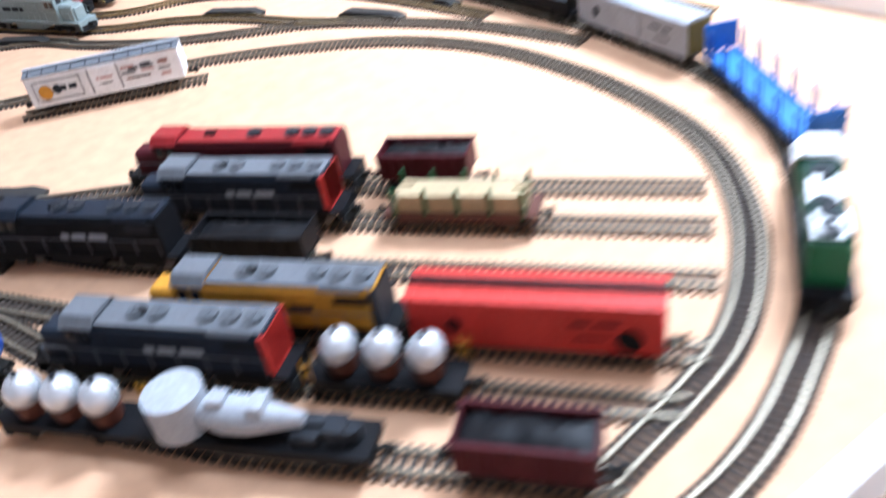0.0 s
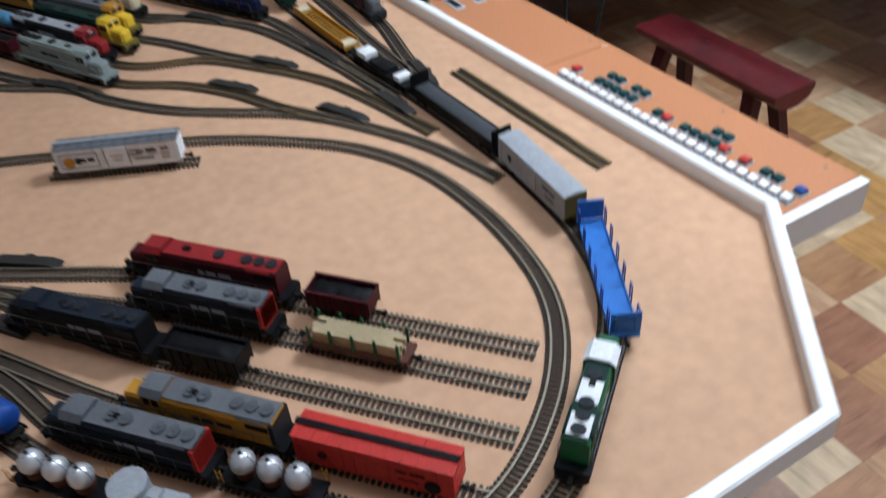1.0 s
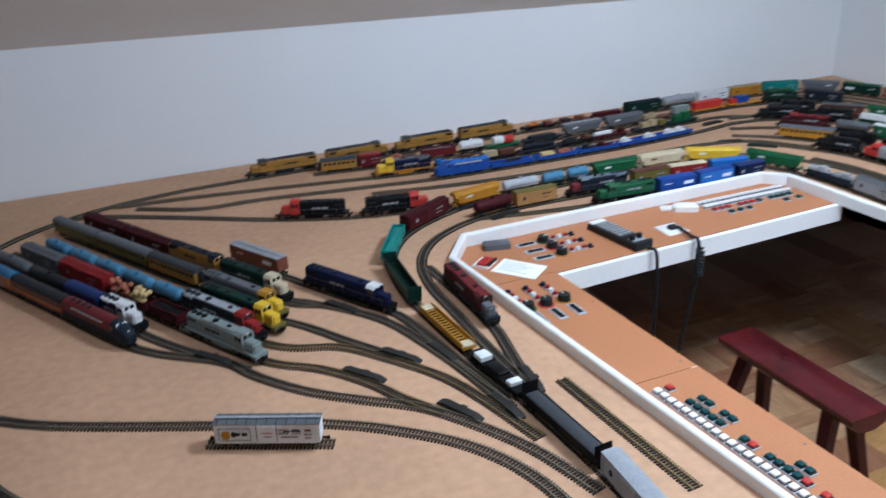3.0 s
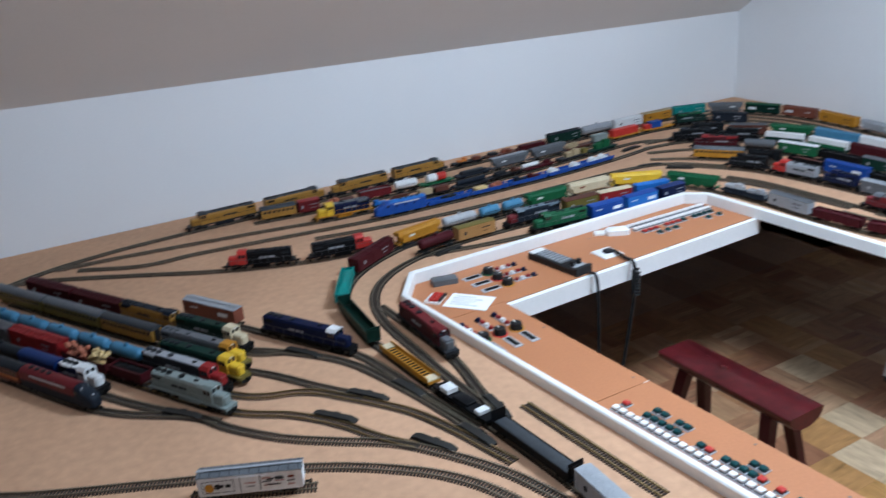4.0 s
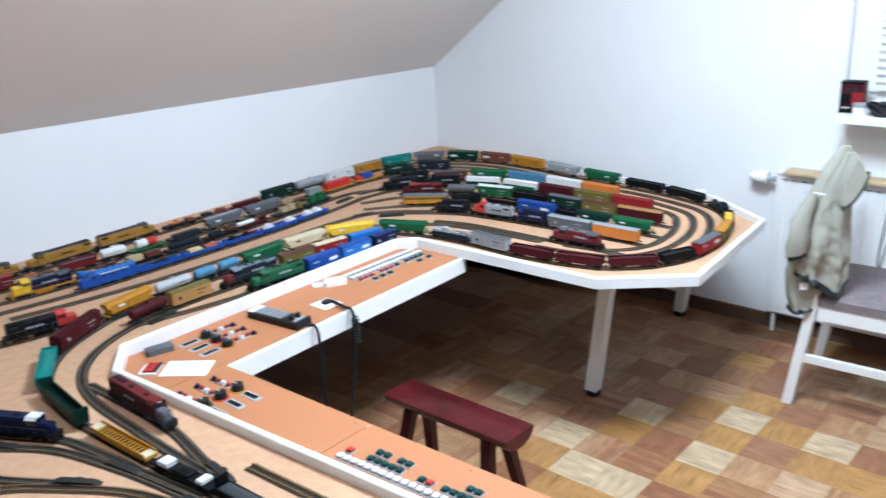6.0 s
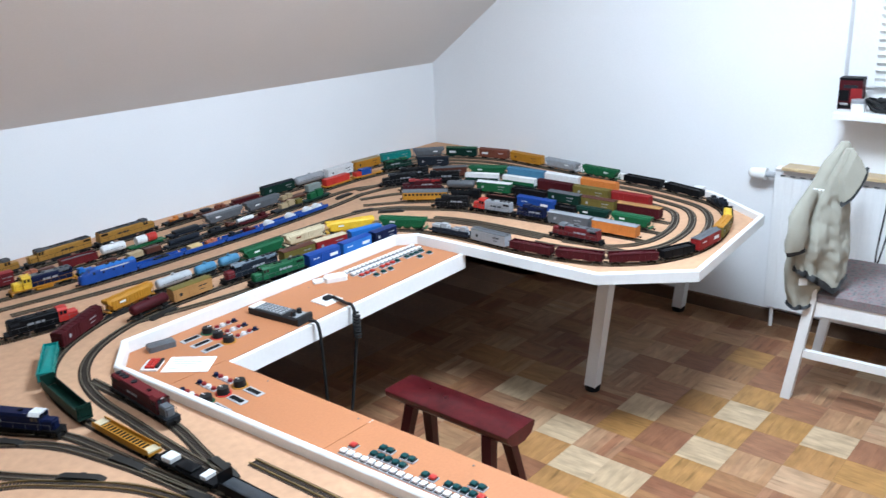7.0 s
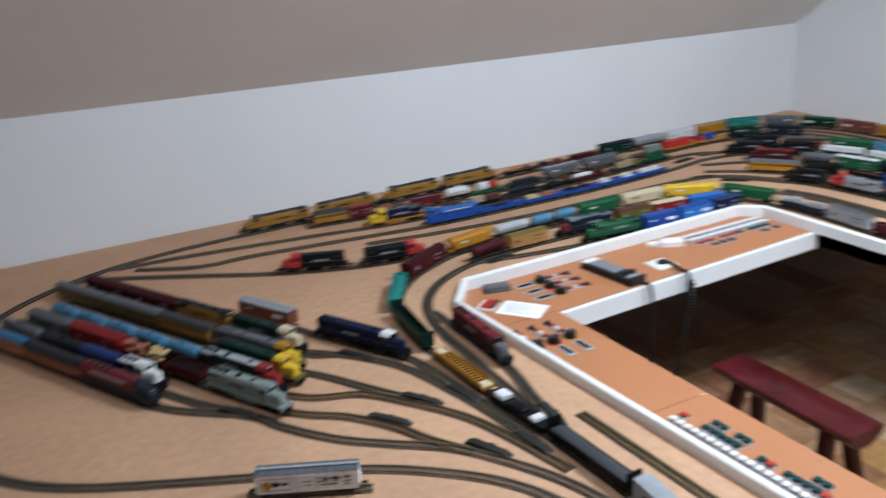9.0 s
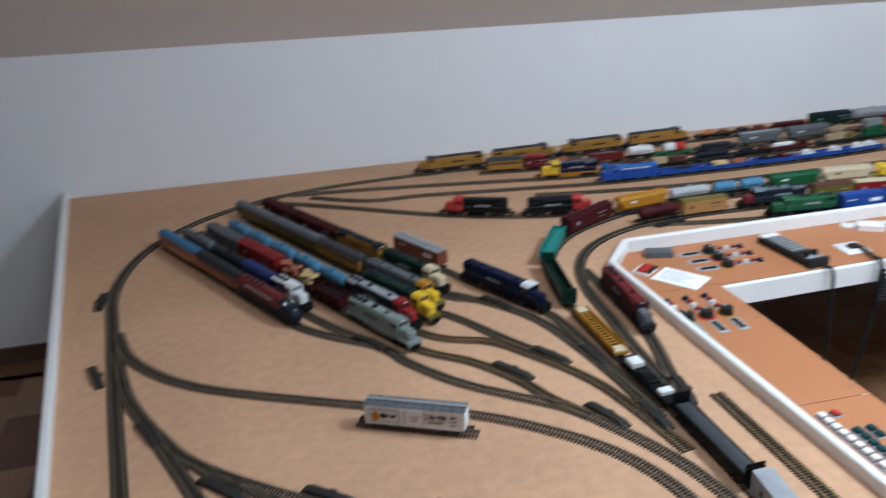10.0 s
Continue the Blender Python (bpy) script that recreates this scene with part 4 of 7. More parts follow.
def flat(spot, col, loads, L=0.17, where="coupled into a long train", what="mixed loads", slots=False, side=0.0):
    """A flat wagon; loads are (kind, colour, x, length, height)."""
    o = vehicle("flat_wagon", spot, "%s model flat with %s, %s" % (WORDS[col], what, where), "model wagon", STOCK)

    def deck():
        return Geo().box(0, 0, 0.0135, L - 0.004, 0.032, 0.0035)
    for s in (-1, 1):
        part("side_sill", lambda: Geo().box(0, 0, 0.0118, L - 0.03, 0.0015, 0.006), paint(col), o, at=(0, s * 0.0155, 0), key=("sidesill", L))
        part("end_sill", lambda: Geo().box(0, 0, 0.0122, 0.003, 0.0315, 0.006), paint(col), o, at=(s * (L / 2 - 0.0025), 0, 0), key="endsill")
    part("deck", deck, paint(col), o, key=("deck", L))
    if side:
        for s in (-1, 1):
            part("side_board", lambda: Geo().box(0, 0, 0.010 + side / 2, L - 0.004, 0.0016, side), paint(col), o, at=(0, s * 0.0162, 0), key=("sideboard", L, side))
    if slots:
        n = int(L / 0.013)
        for i in range(n):
            part("deck_slot", lambda: Geo().box(0, 0, 0, 0.006, 0.018, 0.001), paint("black"), o, at=(-L / 2 + 0.012 + i * (L - 0.024) / (n - 1), 0, 0.0155), key="slot")
        for s in (-1, 1):
            part("side_rail", lambda: Geo().box(0, 0, 0.019, L - 0.008, 0.0018, 0.008), paint(col), o, at=(0, s * 0.0152, 0), key=("siderail", L))
            part("end_platform", lambda: Geo().box(0, 0, 0.0165, 0.024, 0.030, 0.003), paint("cream"), o, at=(s * (L / 2 - 0.014), 0, 0), key="endplat")
    for kind, c, x, l, h in loads:
        z = 0.0153
        if kind == "box":
            part("crate", lambda: Geo().box(0, 0, h / 2, l, 0.027, h, c=0.001), paint(c), o, WORDS[c] + " crate", at=(x, 0, z), key=("crate", l, h))
        elif kind == "timber":
            for k in range(10):
                r = random.Random(k)
                ll = l * r.uniform(0.8, 1.0)
                part("plank", lambda: Geo().box(0, 0, h / 4, ll, 0.0046, h / 2 - 0.0006), paint(c), o, at=(x + (l - ll) * r.uniform(-0.5, 0.5), (k % 5 - 2) * 0.0052, z + (k // 5) * h / 2))
        elif kind == "container":
            def cont():
                n = int(l / 0.006)
                edge = [(-l / 2 + i * l / n + d * l / n, 0.0145 + e) for i in range(n) for d, e in ((0.1, 0.0), (0.35, 0.0007), (0.65, 0.0007), (0.9, 0.0))]
                loop = [(a, -b) for a, b in edge] + [(a, b) for a, b in reversed(edge)]
                k = len(loop)
                return Geo().add([(a, b, zz) for zz in (0.0, h) for a, b in loop], [tuple(range(k))[::-1], tuple(range(k, 2 * k))] + [(i, (i + 1) % k, k + (i + 1) % k, k + i) for i in range(k)])
            part("container", cont, paint(c), o, WORDS[c] + " container", at=(x, 0, z), key=("cont", l, h))
        elif kind == "pipes":
            def pipes():
                g = Geo()
                for k, (y, zz) in enumerate(((-0.009, 0.004), (0, 0.004), (0.009, 0.004), (-0.0045, 0.0115), (0.0045, 0.0115))):
                    g.cyl(-l / 2, y, zz, 0.0041, l, "x", 10)
                return g
            part("pipe_stack", pipes, paint(c), o, WORDS[c] + " pipes", at=(x, 0, z), key=("pipes", l))
        elif kind == "sacks":
            r = random.Random(int(l * 1000))
            for k in range(int(l / 0.0028)):
                part("sack", lambda: Geo().ball(0, 0, 0, 0.0072, 8, 5, 0.8), paint(c), o, WORDS[c] + " sack", at=(x + r.uniform(-l / 2, l / 2), r.uniform(-0.011, 0.011), z + r.uniform(0.003, h)), key="sack")
        elif kind == "tank":
            part("tank_load", lambda: Geo().cyl(-l / 2, 0, h / 2, h / 2, l, "x", 16), paint(c), o, WORDS[c] + " tank", at=(x, 0, z), key=("tankload", l, h))
        elif kind == "drum":
            part("drum", lambda: Geo().cyl(0, 0, 0, l / 2, h, "z", 20), paint(c), o, WORDS[c] + " drum", at=(x, 0, z), key=("drum", l, h))
        elif kind == "arch":
            def arch():
                ring = lambda xx, k: [(xx + l / 2 * k * math.cos(math.pi * i / 10), y, h * k * math.sin(math.pi * i / 10)) for y in (-0.012, 0.012) for i in range(11)]
                a = ring(0, 1.0)
                return Geo().add(a, [tuple(range(11)), tuple(range(21, 10, -1))] + [(i, i + 11, i + 12, i + 1) for i in range(10)] + [(0, 10, 21, 11)])
            part("cover", arch, paint(c), o, WORDS[c] + " rounded cover", at=(x, 0, z), key=("arch", l, h))
        elif kind == "vehicle":
            p = part("road_vehicle", lambda: Geo().box(0, 0, 0.006, l, 0.020, 0.007, c=0.001).box(-l * 0.28, 0, 0.013, l * 0.36, 0.019, 0.009, c=0.0015), paint(c), o, WORDS[c] + " road vehicle", at=(x, 0, z), key=("road", l))
            for a in (-0.3, 0.3):
                part("wheel", lambda: Geo().cyl(0, -0.0105, 0.003, 0.003, 0.021, "y", 10), M_RUBBER, p, at=(a * l, 0, 0), key="roadwheel")
        elif kind == "machine":
            part("machinery", lambda: Geo().box(-l * 0.25, 0, h * 0.35, l * 0.4, 0.022, h * 0.7, c=0.001).box(l * 0.18, 0, h * 0.5, l * 0.3, 0.016, h).cyl(l * 0.4, 0, 0, 0.006, h * 0.8).box(0, 0, h * 0.8, l * 0.7, 0.004, 0.004), paint(c), o, WORDS[c] + " machinery", at=(x, 0, z), key=("mach", l, h))
        elif kind == "hull":
            part("hull", lambda: Geo().loft([[(xx, k * w * math.cos(a), h / 2 + k * h / 2 * math.sin(a)) for a in [2 * math.pi * i / 12 for i in range(12)]] for xx, k, w in
                 ((-l / 2, 0.75, 0.013), (-l / 4, 1.0, 0.014), (0, 0.95, 0.014), (l / 4, 0.7, 0.012), (l / 2, 0.4, 0.010))]).box(-l * 0.3, 0, h, 0.012, 0.012, 0.006).box(l * 0.1, 0, h * 0.95, 0.010, 0.016, 0.007), paint(c), o, WORDS[c] + " rounded machine body", at=(x, 0, z), key=("hull", l, h))
    running_gear(o, L, 0.026)
    return o


def tank_car(spot, col, L=0.16, where="standing on its track", r=0.0155):
    o = vehicle("tank_wagon", spot, "%s model tank wagon, %s" % (WORDS[col], where), "model wagon", STOCK)

    def barrel():
        n = 20
        rings = []
        for x, k in ((-L / 2 + 0.006, 0.55), (-L / 2 + 0.009, 0.86), (-L / 2 + 0.015, 1.0), (L / 2 - 0.015, 1.0), (L / 2 - 0.009, 0.86), (L / 2 - 0.006, 0.55)):
            rings.append([(x, r * k * math.cos(2 * math.pi * i / n), 0.031 + r * k * math.sin(2 * math.pi * i / n)) for i in range(n)])
        return Geo().loft(rings)
    part("barrel", barrel, paint(col), o, key=("barrel", L, r))
    part("dome", lambda: Geo().cyl(0, 0, 0.031 + r - 0.002, 0.007, 0.006, r2=0.006).cyl(0, 0, 0.031 + r + 0.004, 0.003, 0.002), paint(col), o, key=("dome", r))
    part("frame", lambda: Geo().box(0, 0, 0.0115, L - 0.006, 0.016, 0.0035).box(-L * 0.3, 0, 0.0165, 0.008, 0.024, 0.008).box(L * 0.3, 0, 0.0165, 0.008, 0.024, 0.008), M_UNDER, o, key=("tframe", L))
    for s in (-1, 1):
        part("handrail", lambda: Geo().box(0, 0, 0.031, L - 0.03, 0.0007, 0.0007), M_UNDER, o, at=(0, s * (r + 0.0012), 0), key=("trail", L))
    running_gear(o, L, 0.024)
    return o


def sphere_car(spot, L=0.115, where="standing in the stub yard"):
    """A short flat with three spherical tanks on brown rings."""
    o = vehicle("sphere_tank_wagon", spot, "model wagon with three silver ball tanks, %s" % where, "model wagon", STOCK)
    part("frame", lambda: Geo().box(0, 0, 0.012, L - 0.004, 0.030, 0.003).box(0, 0, 0.009, L - 0.05, 0.010, 0.004), paint("black"), o, key=("sframe", L))
    for i in range(3):
        x = (i - 1) * 0.031
        part("saddle", lambda: Geo().cyl(0, 0, 0.0135, 0.0095, 0.012, r2=0.012, seg=18), paint("brown"), o, "brown support ring", at=(x, 0, 0), key="saddle")
        b = part("ball_tank", lambda: Geo().ball(0, 0, 0, 0.0132, 20, 12), M_SILVER, o, "glossy silver ball", at=(x, 0, 0.033), key="balltank")
        part("seam", lambda: Geo().cyl(0, -0.0004, 0, 0.01332, 0.0008, "y", 24), paint("grey"), b, key="seam")
        part("valve", lambda: Geo().cyl(0, 0, 0.0124, 0.002, 0.003), paint("dark_grey"), b, key="valve")
    for s in (-1, 1):
        part("ladder", lambda: Geo().box(-0.003, 0, 0.022, 0.0008, 0.0008, 0.02).box(0.003, 0, 0.022, 0.0008, 0.0008, 0.02).box(0, 0, 0.020, 0.006, 0.0006, 0.0007).box(0, 0, 0.027, 0.006, 0.0006, 0.0007), paint("yellow"), o, at=(s * (L / 2 - 0.006), s * 0.0155, 0), key="sladder")
    running_gear(o, L, 0.020)
    return o


M_SILVER = surface("silver_enamel", (0.52, 0.53, 0.55), rough=0.28, metal=0.5, vary=0.06, grain=200, stain=40, bump=0)


def hood_loco(spot, col, roof="dark_grey", nose="", cab="", L=0.205, sill="", where="standing on its track", axles=3, fans=4, face=1, tail="", half=0.0130, top=""):
    """A diesel with a long hood, a cab with windows and a short hood; face: +1 with its cab forward."""
    x, y, h = spot
    nose, cab, sill = nose or col, cab or col, sill or "black"
    extra = "" if nose == col else ", %s nose" % WORDS[nose]
    o = vehicle("diesel_locomotive", (x, y, h if face > 0 else h + 180), "%s model diesel%s, %s" % (WORDS[col], extra, where), "model locomotive", "model locomotives")
    xc = L / 2 - 0.054
    part("frame", lambda: Geo().box(0, 0, 0.0135, L - 0.004, 0.034, 0.003).box(0, 0, 0.0075, L * 0.26, 0.026, 0.009, c=0.002).box(L / 2 - 0.003, 0, 0.0095, 0.003, 0.032, 0.010).box(-L / 2 + 0.003, 0, 0.0095, 0.003, 0.032, 0.010), paint(sill), o, key=("lframe", L))

    def hood():
        g = Geo().prism([(-half, 0.015), (half, 0.015), (half, 0.0400), (half - 0.003, 0.0435), (-half + 0.003, 0.0435), (-half, 0.0400)], -L / 2 + 0.012, xc - 0.013)
        return g
    for i in range(7):
        for s in (-1, 1):
            part("hood_door", lambda: Geo().box(0, 0, 0, 0.0095, 0.0007, 0.018), paint(col), o, at=(-L / 2 + 0.024 + i * (L - 0.092) / 6, s * (half + 0.0002), 0.026), key="hooddoor")
    for s in (-1, 1):
        part("lettering", lambda: Geo().box(-0.014, 0, 0, 0.018, 0.0004, 0.005).box(0.006, 0, 0, 0.014, 0.0004, 0.005).box(0.020, 0, 0, 0.008, 0.0004, 0.005), paint("light_grey" if ink(col) != "dark_grey" else "dark_grey"), o, at=(-0.022, s * (half + 0.0009), 0.029), key="hoodletters")
        part("grille", lambda: Geo().box(0, 0, 0, 0.026, 0.0005, 0.006), paint("black" if col != "black" else "dark_grey"), o, at=(-L / 2 + 0.030, s * (half + 0.0010), 0.0365), key="hoodgrille")
    part("long_hood", hood, paint(col), o, key=("hood", L, half))
    part("hood_top", lambda: Geo().box((xc - 0.001 - L / 2) / 2 - 0.0, 0, 0.0440, xc + L / 2 - 0.028, 2 * half - 0.004, 0.0014), paint(roof), o, key=("hoodtop", L, half))
    if tail:
        part("end_panel", lambda: Geo().box(-L / 2 + 0.0116, 0, 0.0290, 0.0012, 2 * half - 0.001, 0.027).box(-L / 2 + 0.0135, 0, 0.0300, 0.005, 2 * half + 0.001, 0.025), paint(tail), o, "%s end panel" % WORDS[tail], key=("tail", L, half))
    for i in range(fans):
        xx = -L / 2 + 0.024 + i * 0.0175 + (0.022 if i > 2 else 0)
        part("fan", lambda: Geo().cyl(0, 0, 0, 0.0072, 0.0022, seg=18).cyl(0, 0, 0.0022, 0.002, 0.0006, seg=8), paint({"dark_grey": "black", "grey_green": "black", "grey": "fan_grey", "steel_grey": "dark_grey"}.get(roof, "dark_grey")), o, at=(xx, 0, 0.0447), key="fan")
    part("exhaust", lambda: Geo().box(0, 0, 0, 0.010, 0.006, 0.003), paint("black"), o, at=(xc - 0.045, 0, 0.0455), key="exhaust")
    part("radiator_flare", lambda: Geo().box(0, 0, 0, 0.034, 0.0285, 0.006, c=0.001), paint(roof), o, at=(-L / 2 + 0.038, 0, 0.0405), key="flare")

    def cabin():
        g = Geo().prism([(-0.0158, 0.015), (0.0158, 0.015), (0.0158, 0.0425), (0.0125, 0.0450), (-0.0125, 0.0450), (-0.0158, 0.0425)], xc - 0.013, xc + 0.013)
        return g
    c = part("cab", cabin, paint(cab), o, key=("cab", L))
    part("cab_roof", lambda: Geo().prism([(-0.0166, 0.0424), (-0.0162, 0.0418), (-0.012, 0.0455), (0.012, 0.0455), (0.0162, 0.0418), (0.0166, 0.0424), (0.0105, 0.0482), (-0.0105, 0.0482)], -0.014, 0.014), paint(top or (roof if cab == col else cab)), c, at=(xc, 0, 0), key="cabroof")
    for s in (-1, 1):
        for xx in (-0.005, 0.006):
            part("window", lambda: Geo().box(0, 0, 0, 0.008, 0.0006, 0.008), M_GLASS, c, at=(xc + xx, s * 0.0160, 0.036), key="cabwin")
        part("windscreen", lambda: Geo().box(0, 0, 0, 0.0006, 0.009, 0.007), M_GLASS, c, at=(xc + 0.0132, s * 0.0065, 0.0395), key="screen")
    part("short_hood", lambda: Geo().prism([(-0.0112, 0.015), (0.0112, 0.015), (0.0112, 0.031), (0.0085, 0.034), (-0.0085, 0.034), (-0.0112, 0.031)], xc + 0.013, L / 2 - 0.014).box(L / 2 - 0.0125, 0, 0.0235, 0.004, 0.017, 0.016, c=0.0015),
         paint(nose), o, key=("shorthood", L))
    part("headlight", lambda: Geo().cyl(0, -0.002, 0, 0.0016, 0.002, "x", 8).cyl(0, 0.002, 0, 0.0016, 0.002, "x", 8), paint("white"), o, at=(xc + 0.0128, 0, 0.0452), key="headlight")
    for s in (-1, 1):
        def rail():
            g = Geo().box(0, 0, 0.0270, L - 0.03, 0.0006, 0.0006)
            for i in range(9):
                g.box(-L / 2 + 0.016 + i * (L - 0.032) / 8, 0, 0.021, 0.0006, 0.0006, 0.0125)
            return g
        part("handrail", rail, paint(sill if sill != "black" else "grey"), o, at=(0, s * 0.0164, 0), key=("hrail", L))
        part("snow_plough", lambda: Geo().add([(0, -0.014, 0.002), (0, 0.014, 0.002), (0, 0.014, 0.009), (0, -0.014, 0.009), (0.005, 0, 0.002), (0.003, 0, 0.009)], [(0, 1, 2, 3), (0, 3, 5, 4), (1, 4, 5, 2), (2, 5, 3), (0, 4, 1)]), M_UNDER, o, at=(s * (L / 2 - 0.0015), 0, 0), turn=(0, 0, 0 if s > 0 else 180), key="plough")
    running_gear(o, L, 0.042, axles)
    return o


def cab_loco(spot, col, roof="grey", nose="", band="", L=0.21, where="standing on its track", face=1, fore=0.055):
    """A streamlined diesel with a full-width body and a rounded nose."""
    x, y, h = spot
    nose = nose or col
    o = vehicle("streamlined_diesel", (x, y, h if face > 0 else h + 180), "%s streamlined model diesel, %s nose, %s" % (WORDS[col], WORDS[nose], where), "model locomotive", "model locomotives")
    prof = [(-0.0165, 0.009), (0.0165, 0.009), (0.0165, 0.038), (0.0145, 0.0435), (0.009, 0.0470), (0, 0.0480), (-0.009, 0.0470), (-0.0145, 0.0435), (-0.0165, 0.038)]
    part("body", lambda: Geo().prism(prof, -L / 2 + 0.003, L / 2 - fore), paint(col), o, key=("fbody", L, fore))

    def front():
        ring = lambda xx, w, t: [(xx, a * w, 0.009 + (b - 0.009) * t) for a, b in prof]
        return Geo().loft([ring(L / 2 - fore, 1, 1), ring(L / 2 - 0.040, 1, 1.0), ring(L / 2 - 0.030, 0.98, 0.78), ring(L / 2 - 0.016, 0.93, 0.70), ring(L / 2 - 0.006, 0.78, 0.58), ring(L / 2 - 0.002, 0.5, 0.40)])
    nb = part("nose", front, paint(nose), o, key=("fnose", L, fore))
    part("roof_panel", lambda: Geo().add([(xx, b, z) for xx in (-L / 2 + 0.004, L / 2 - fore - 0.003) for b, z in ((-0.0148, 0.0437), (-0.0092, 0.0476), (0, 0.0487), (0.0092, 0.0476), (0.0148, 0.0437))],
         [(i, i + 1, i + 6, i + 5) for i in range(4)] + [(9, 8, 7, 6, 5), (0, 1, 2, 3, 4), (0, 5, 9, 4)]), paint(roof), o, key=("froof", L, fore))
    for i in range(4):
        part("fan", lambda: Geo().cyl(0, 0, 0, 0.006, 0.002, seg=16), paint("dark_grey"), o, at=(-L / 2 + 0.03 + i * 0.022, 0, 0.0484), key="ffan")
    for s in (-1, 1):
        part("windscreen", lambda: Geo().box(0, 0, 0, 0.0010, 0.011, 0.007), M_GLASS, nb, at=(L / 2 - 0.0345, s * 0.0066, 0.0415), turn=(0, -38, 0), key="fscreen")
        part("window", lambda: Geo().box(0, 0, 0, 0.009, 0.0006, 0.007), M_GLASS, nb, at=(L / 2 - 0.048, s * 0.0167, 0.0355), key="fwin")
        for xx in (-0.05, -0.015, 0.02):
            part("porthole", lambda: Geo().cyl(0, -0.0003, 0, 0.0032, 0.0006, "y", 14), M_GLASS, o, at=(xx, s * 0.0166, 0.032), key="porthole")
        part("grille", lambda: Geo().box(0, 0, 0, L * 0.5, 0.0005, 0.004), paint("silver"), o, at=(-0.02, s * 0.0166, 0.0395), key=("grille", L))
        if band:
            part("stripe", lambda: Geo().box(0, 0, 0, L - 0.064, 0.0005, 0.009), paint(band), o, "%s stripe" % WORDS[band], at=(-0.026, s * 0.0167, 0.0205), key=("fstripe", L))
    part("headlight", lambda: Geo().cyl(0, 0, 0, 0.003, 0.003, "x", 12), paint("white"), nb, at=(L / 2 - 0.012, 0, 0.0315), key="flight")
    part("skirt", lambda: Geo().box(0, 0, 0.0075, L * 0.28, 0.024, 0.009, c=0.001), M_UNDER, o, key=("fskirt", L))
    running_gear(o, L, 0.040, 2)
    return o


def coach(spot, col, roof="grey", L=0.245, where="standing on its track", band="", panes=True):
    """A passenger coach with a row of window panes."""
    o = vehicle("passenger_coach", spot, "%s model coach, %s roof, %s" % (WORDS[col], WORDS[roof], where), "model coach", "model coaches")
    part("body", lambda: Geo().prism([(-0.0162, 0.010), (0.0162, 0.010), (0.0162, 0.037), (-0.0162, 0.037)], -L / 2 + 0.003, L / 2 - 0.003), paint(col), o, key=("coach", L))
    part("roof", lambda: Geo().prism([(-0.0166, 0.037), (0.0166, 0.037), (0.0150, 0.0415), (0.0095, 0.0450), (0, 0.0463), (-0.0095, 0.0450), (-0.0150, 0.0415)], -L / 2 + 0.002, L / 2 - 0.002), paint(roof), o, key=("croof", L))
    n = int(L / 0.0165)
    if not panes:
        part("skirt", lambda: Geo().box(0, 0, 0.0135, L - 0.007, 0.0332, 0.009), paint("dark_grey"), o, "dark lower edge", key=("skirt", L))
    for s in (-1, 1):
        for i in range(n if panes else 0):
            part("window", lambda: Geo().box(0, 0, 0, 0.0105, 0.0006, 0.0075), M_GLASS, o, at=(-L / 2 + 0.016 + i * (L - 0.032) / (n - 1), s * 0.0163, 0.0290), key="cwin")
        if band:
            part("stripe", lambda: Geo().box(0, 0, 0, L - 0.008, 0.0005, 0.003), paint(band), o, "%s stripe" % WORDS[band], at=(0, s * 0.0164, 0.0190), key=("cstripe", L))
        part("diaphragm", lambda: Geo().box(0, 0, 0.024, 0.003, 0.014, 0.026), M_RUBBER, o, at=(s * (L / 2 - 0.0015), 0, 0), key="diaphragm")
    part("underframe", lambda: Geo().box(0, 0, 0.0085, L * 0.4, 0.024, 0.006), M_UNDER, o, key=("cunder", L))
    running_gear(o, L, 0.036)
    return o


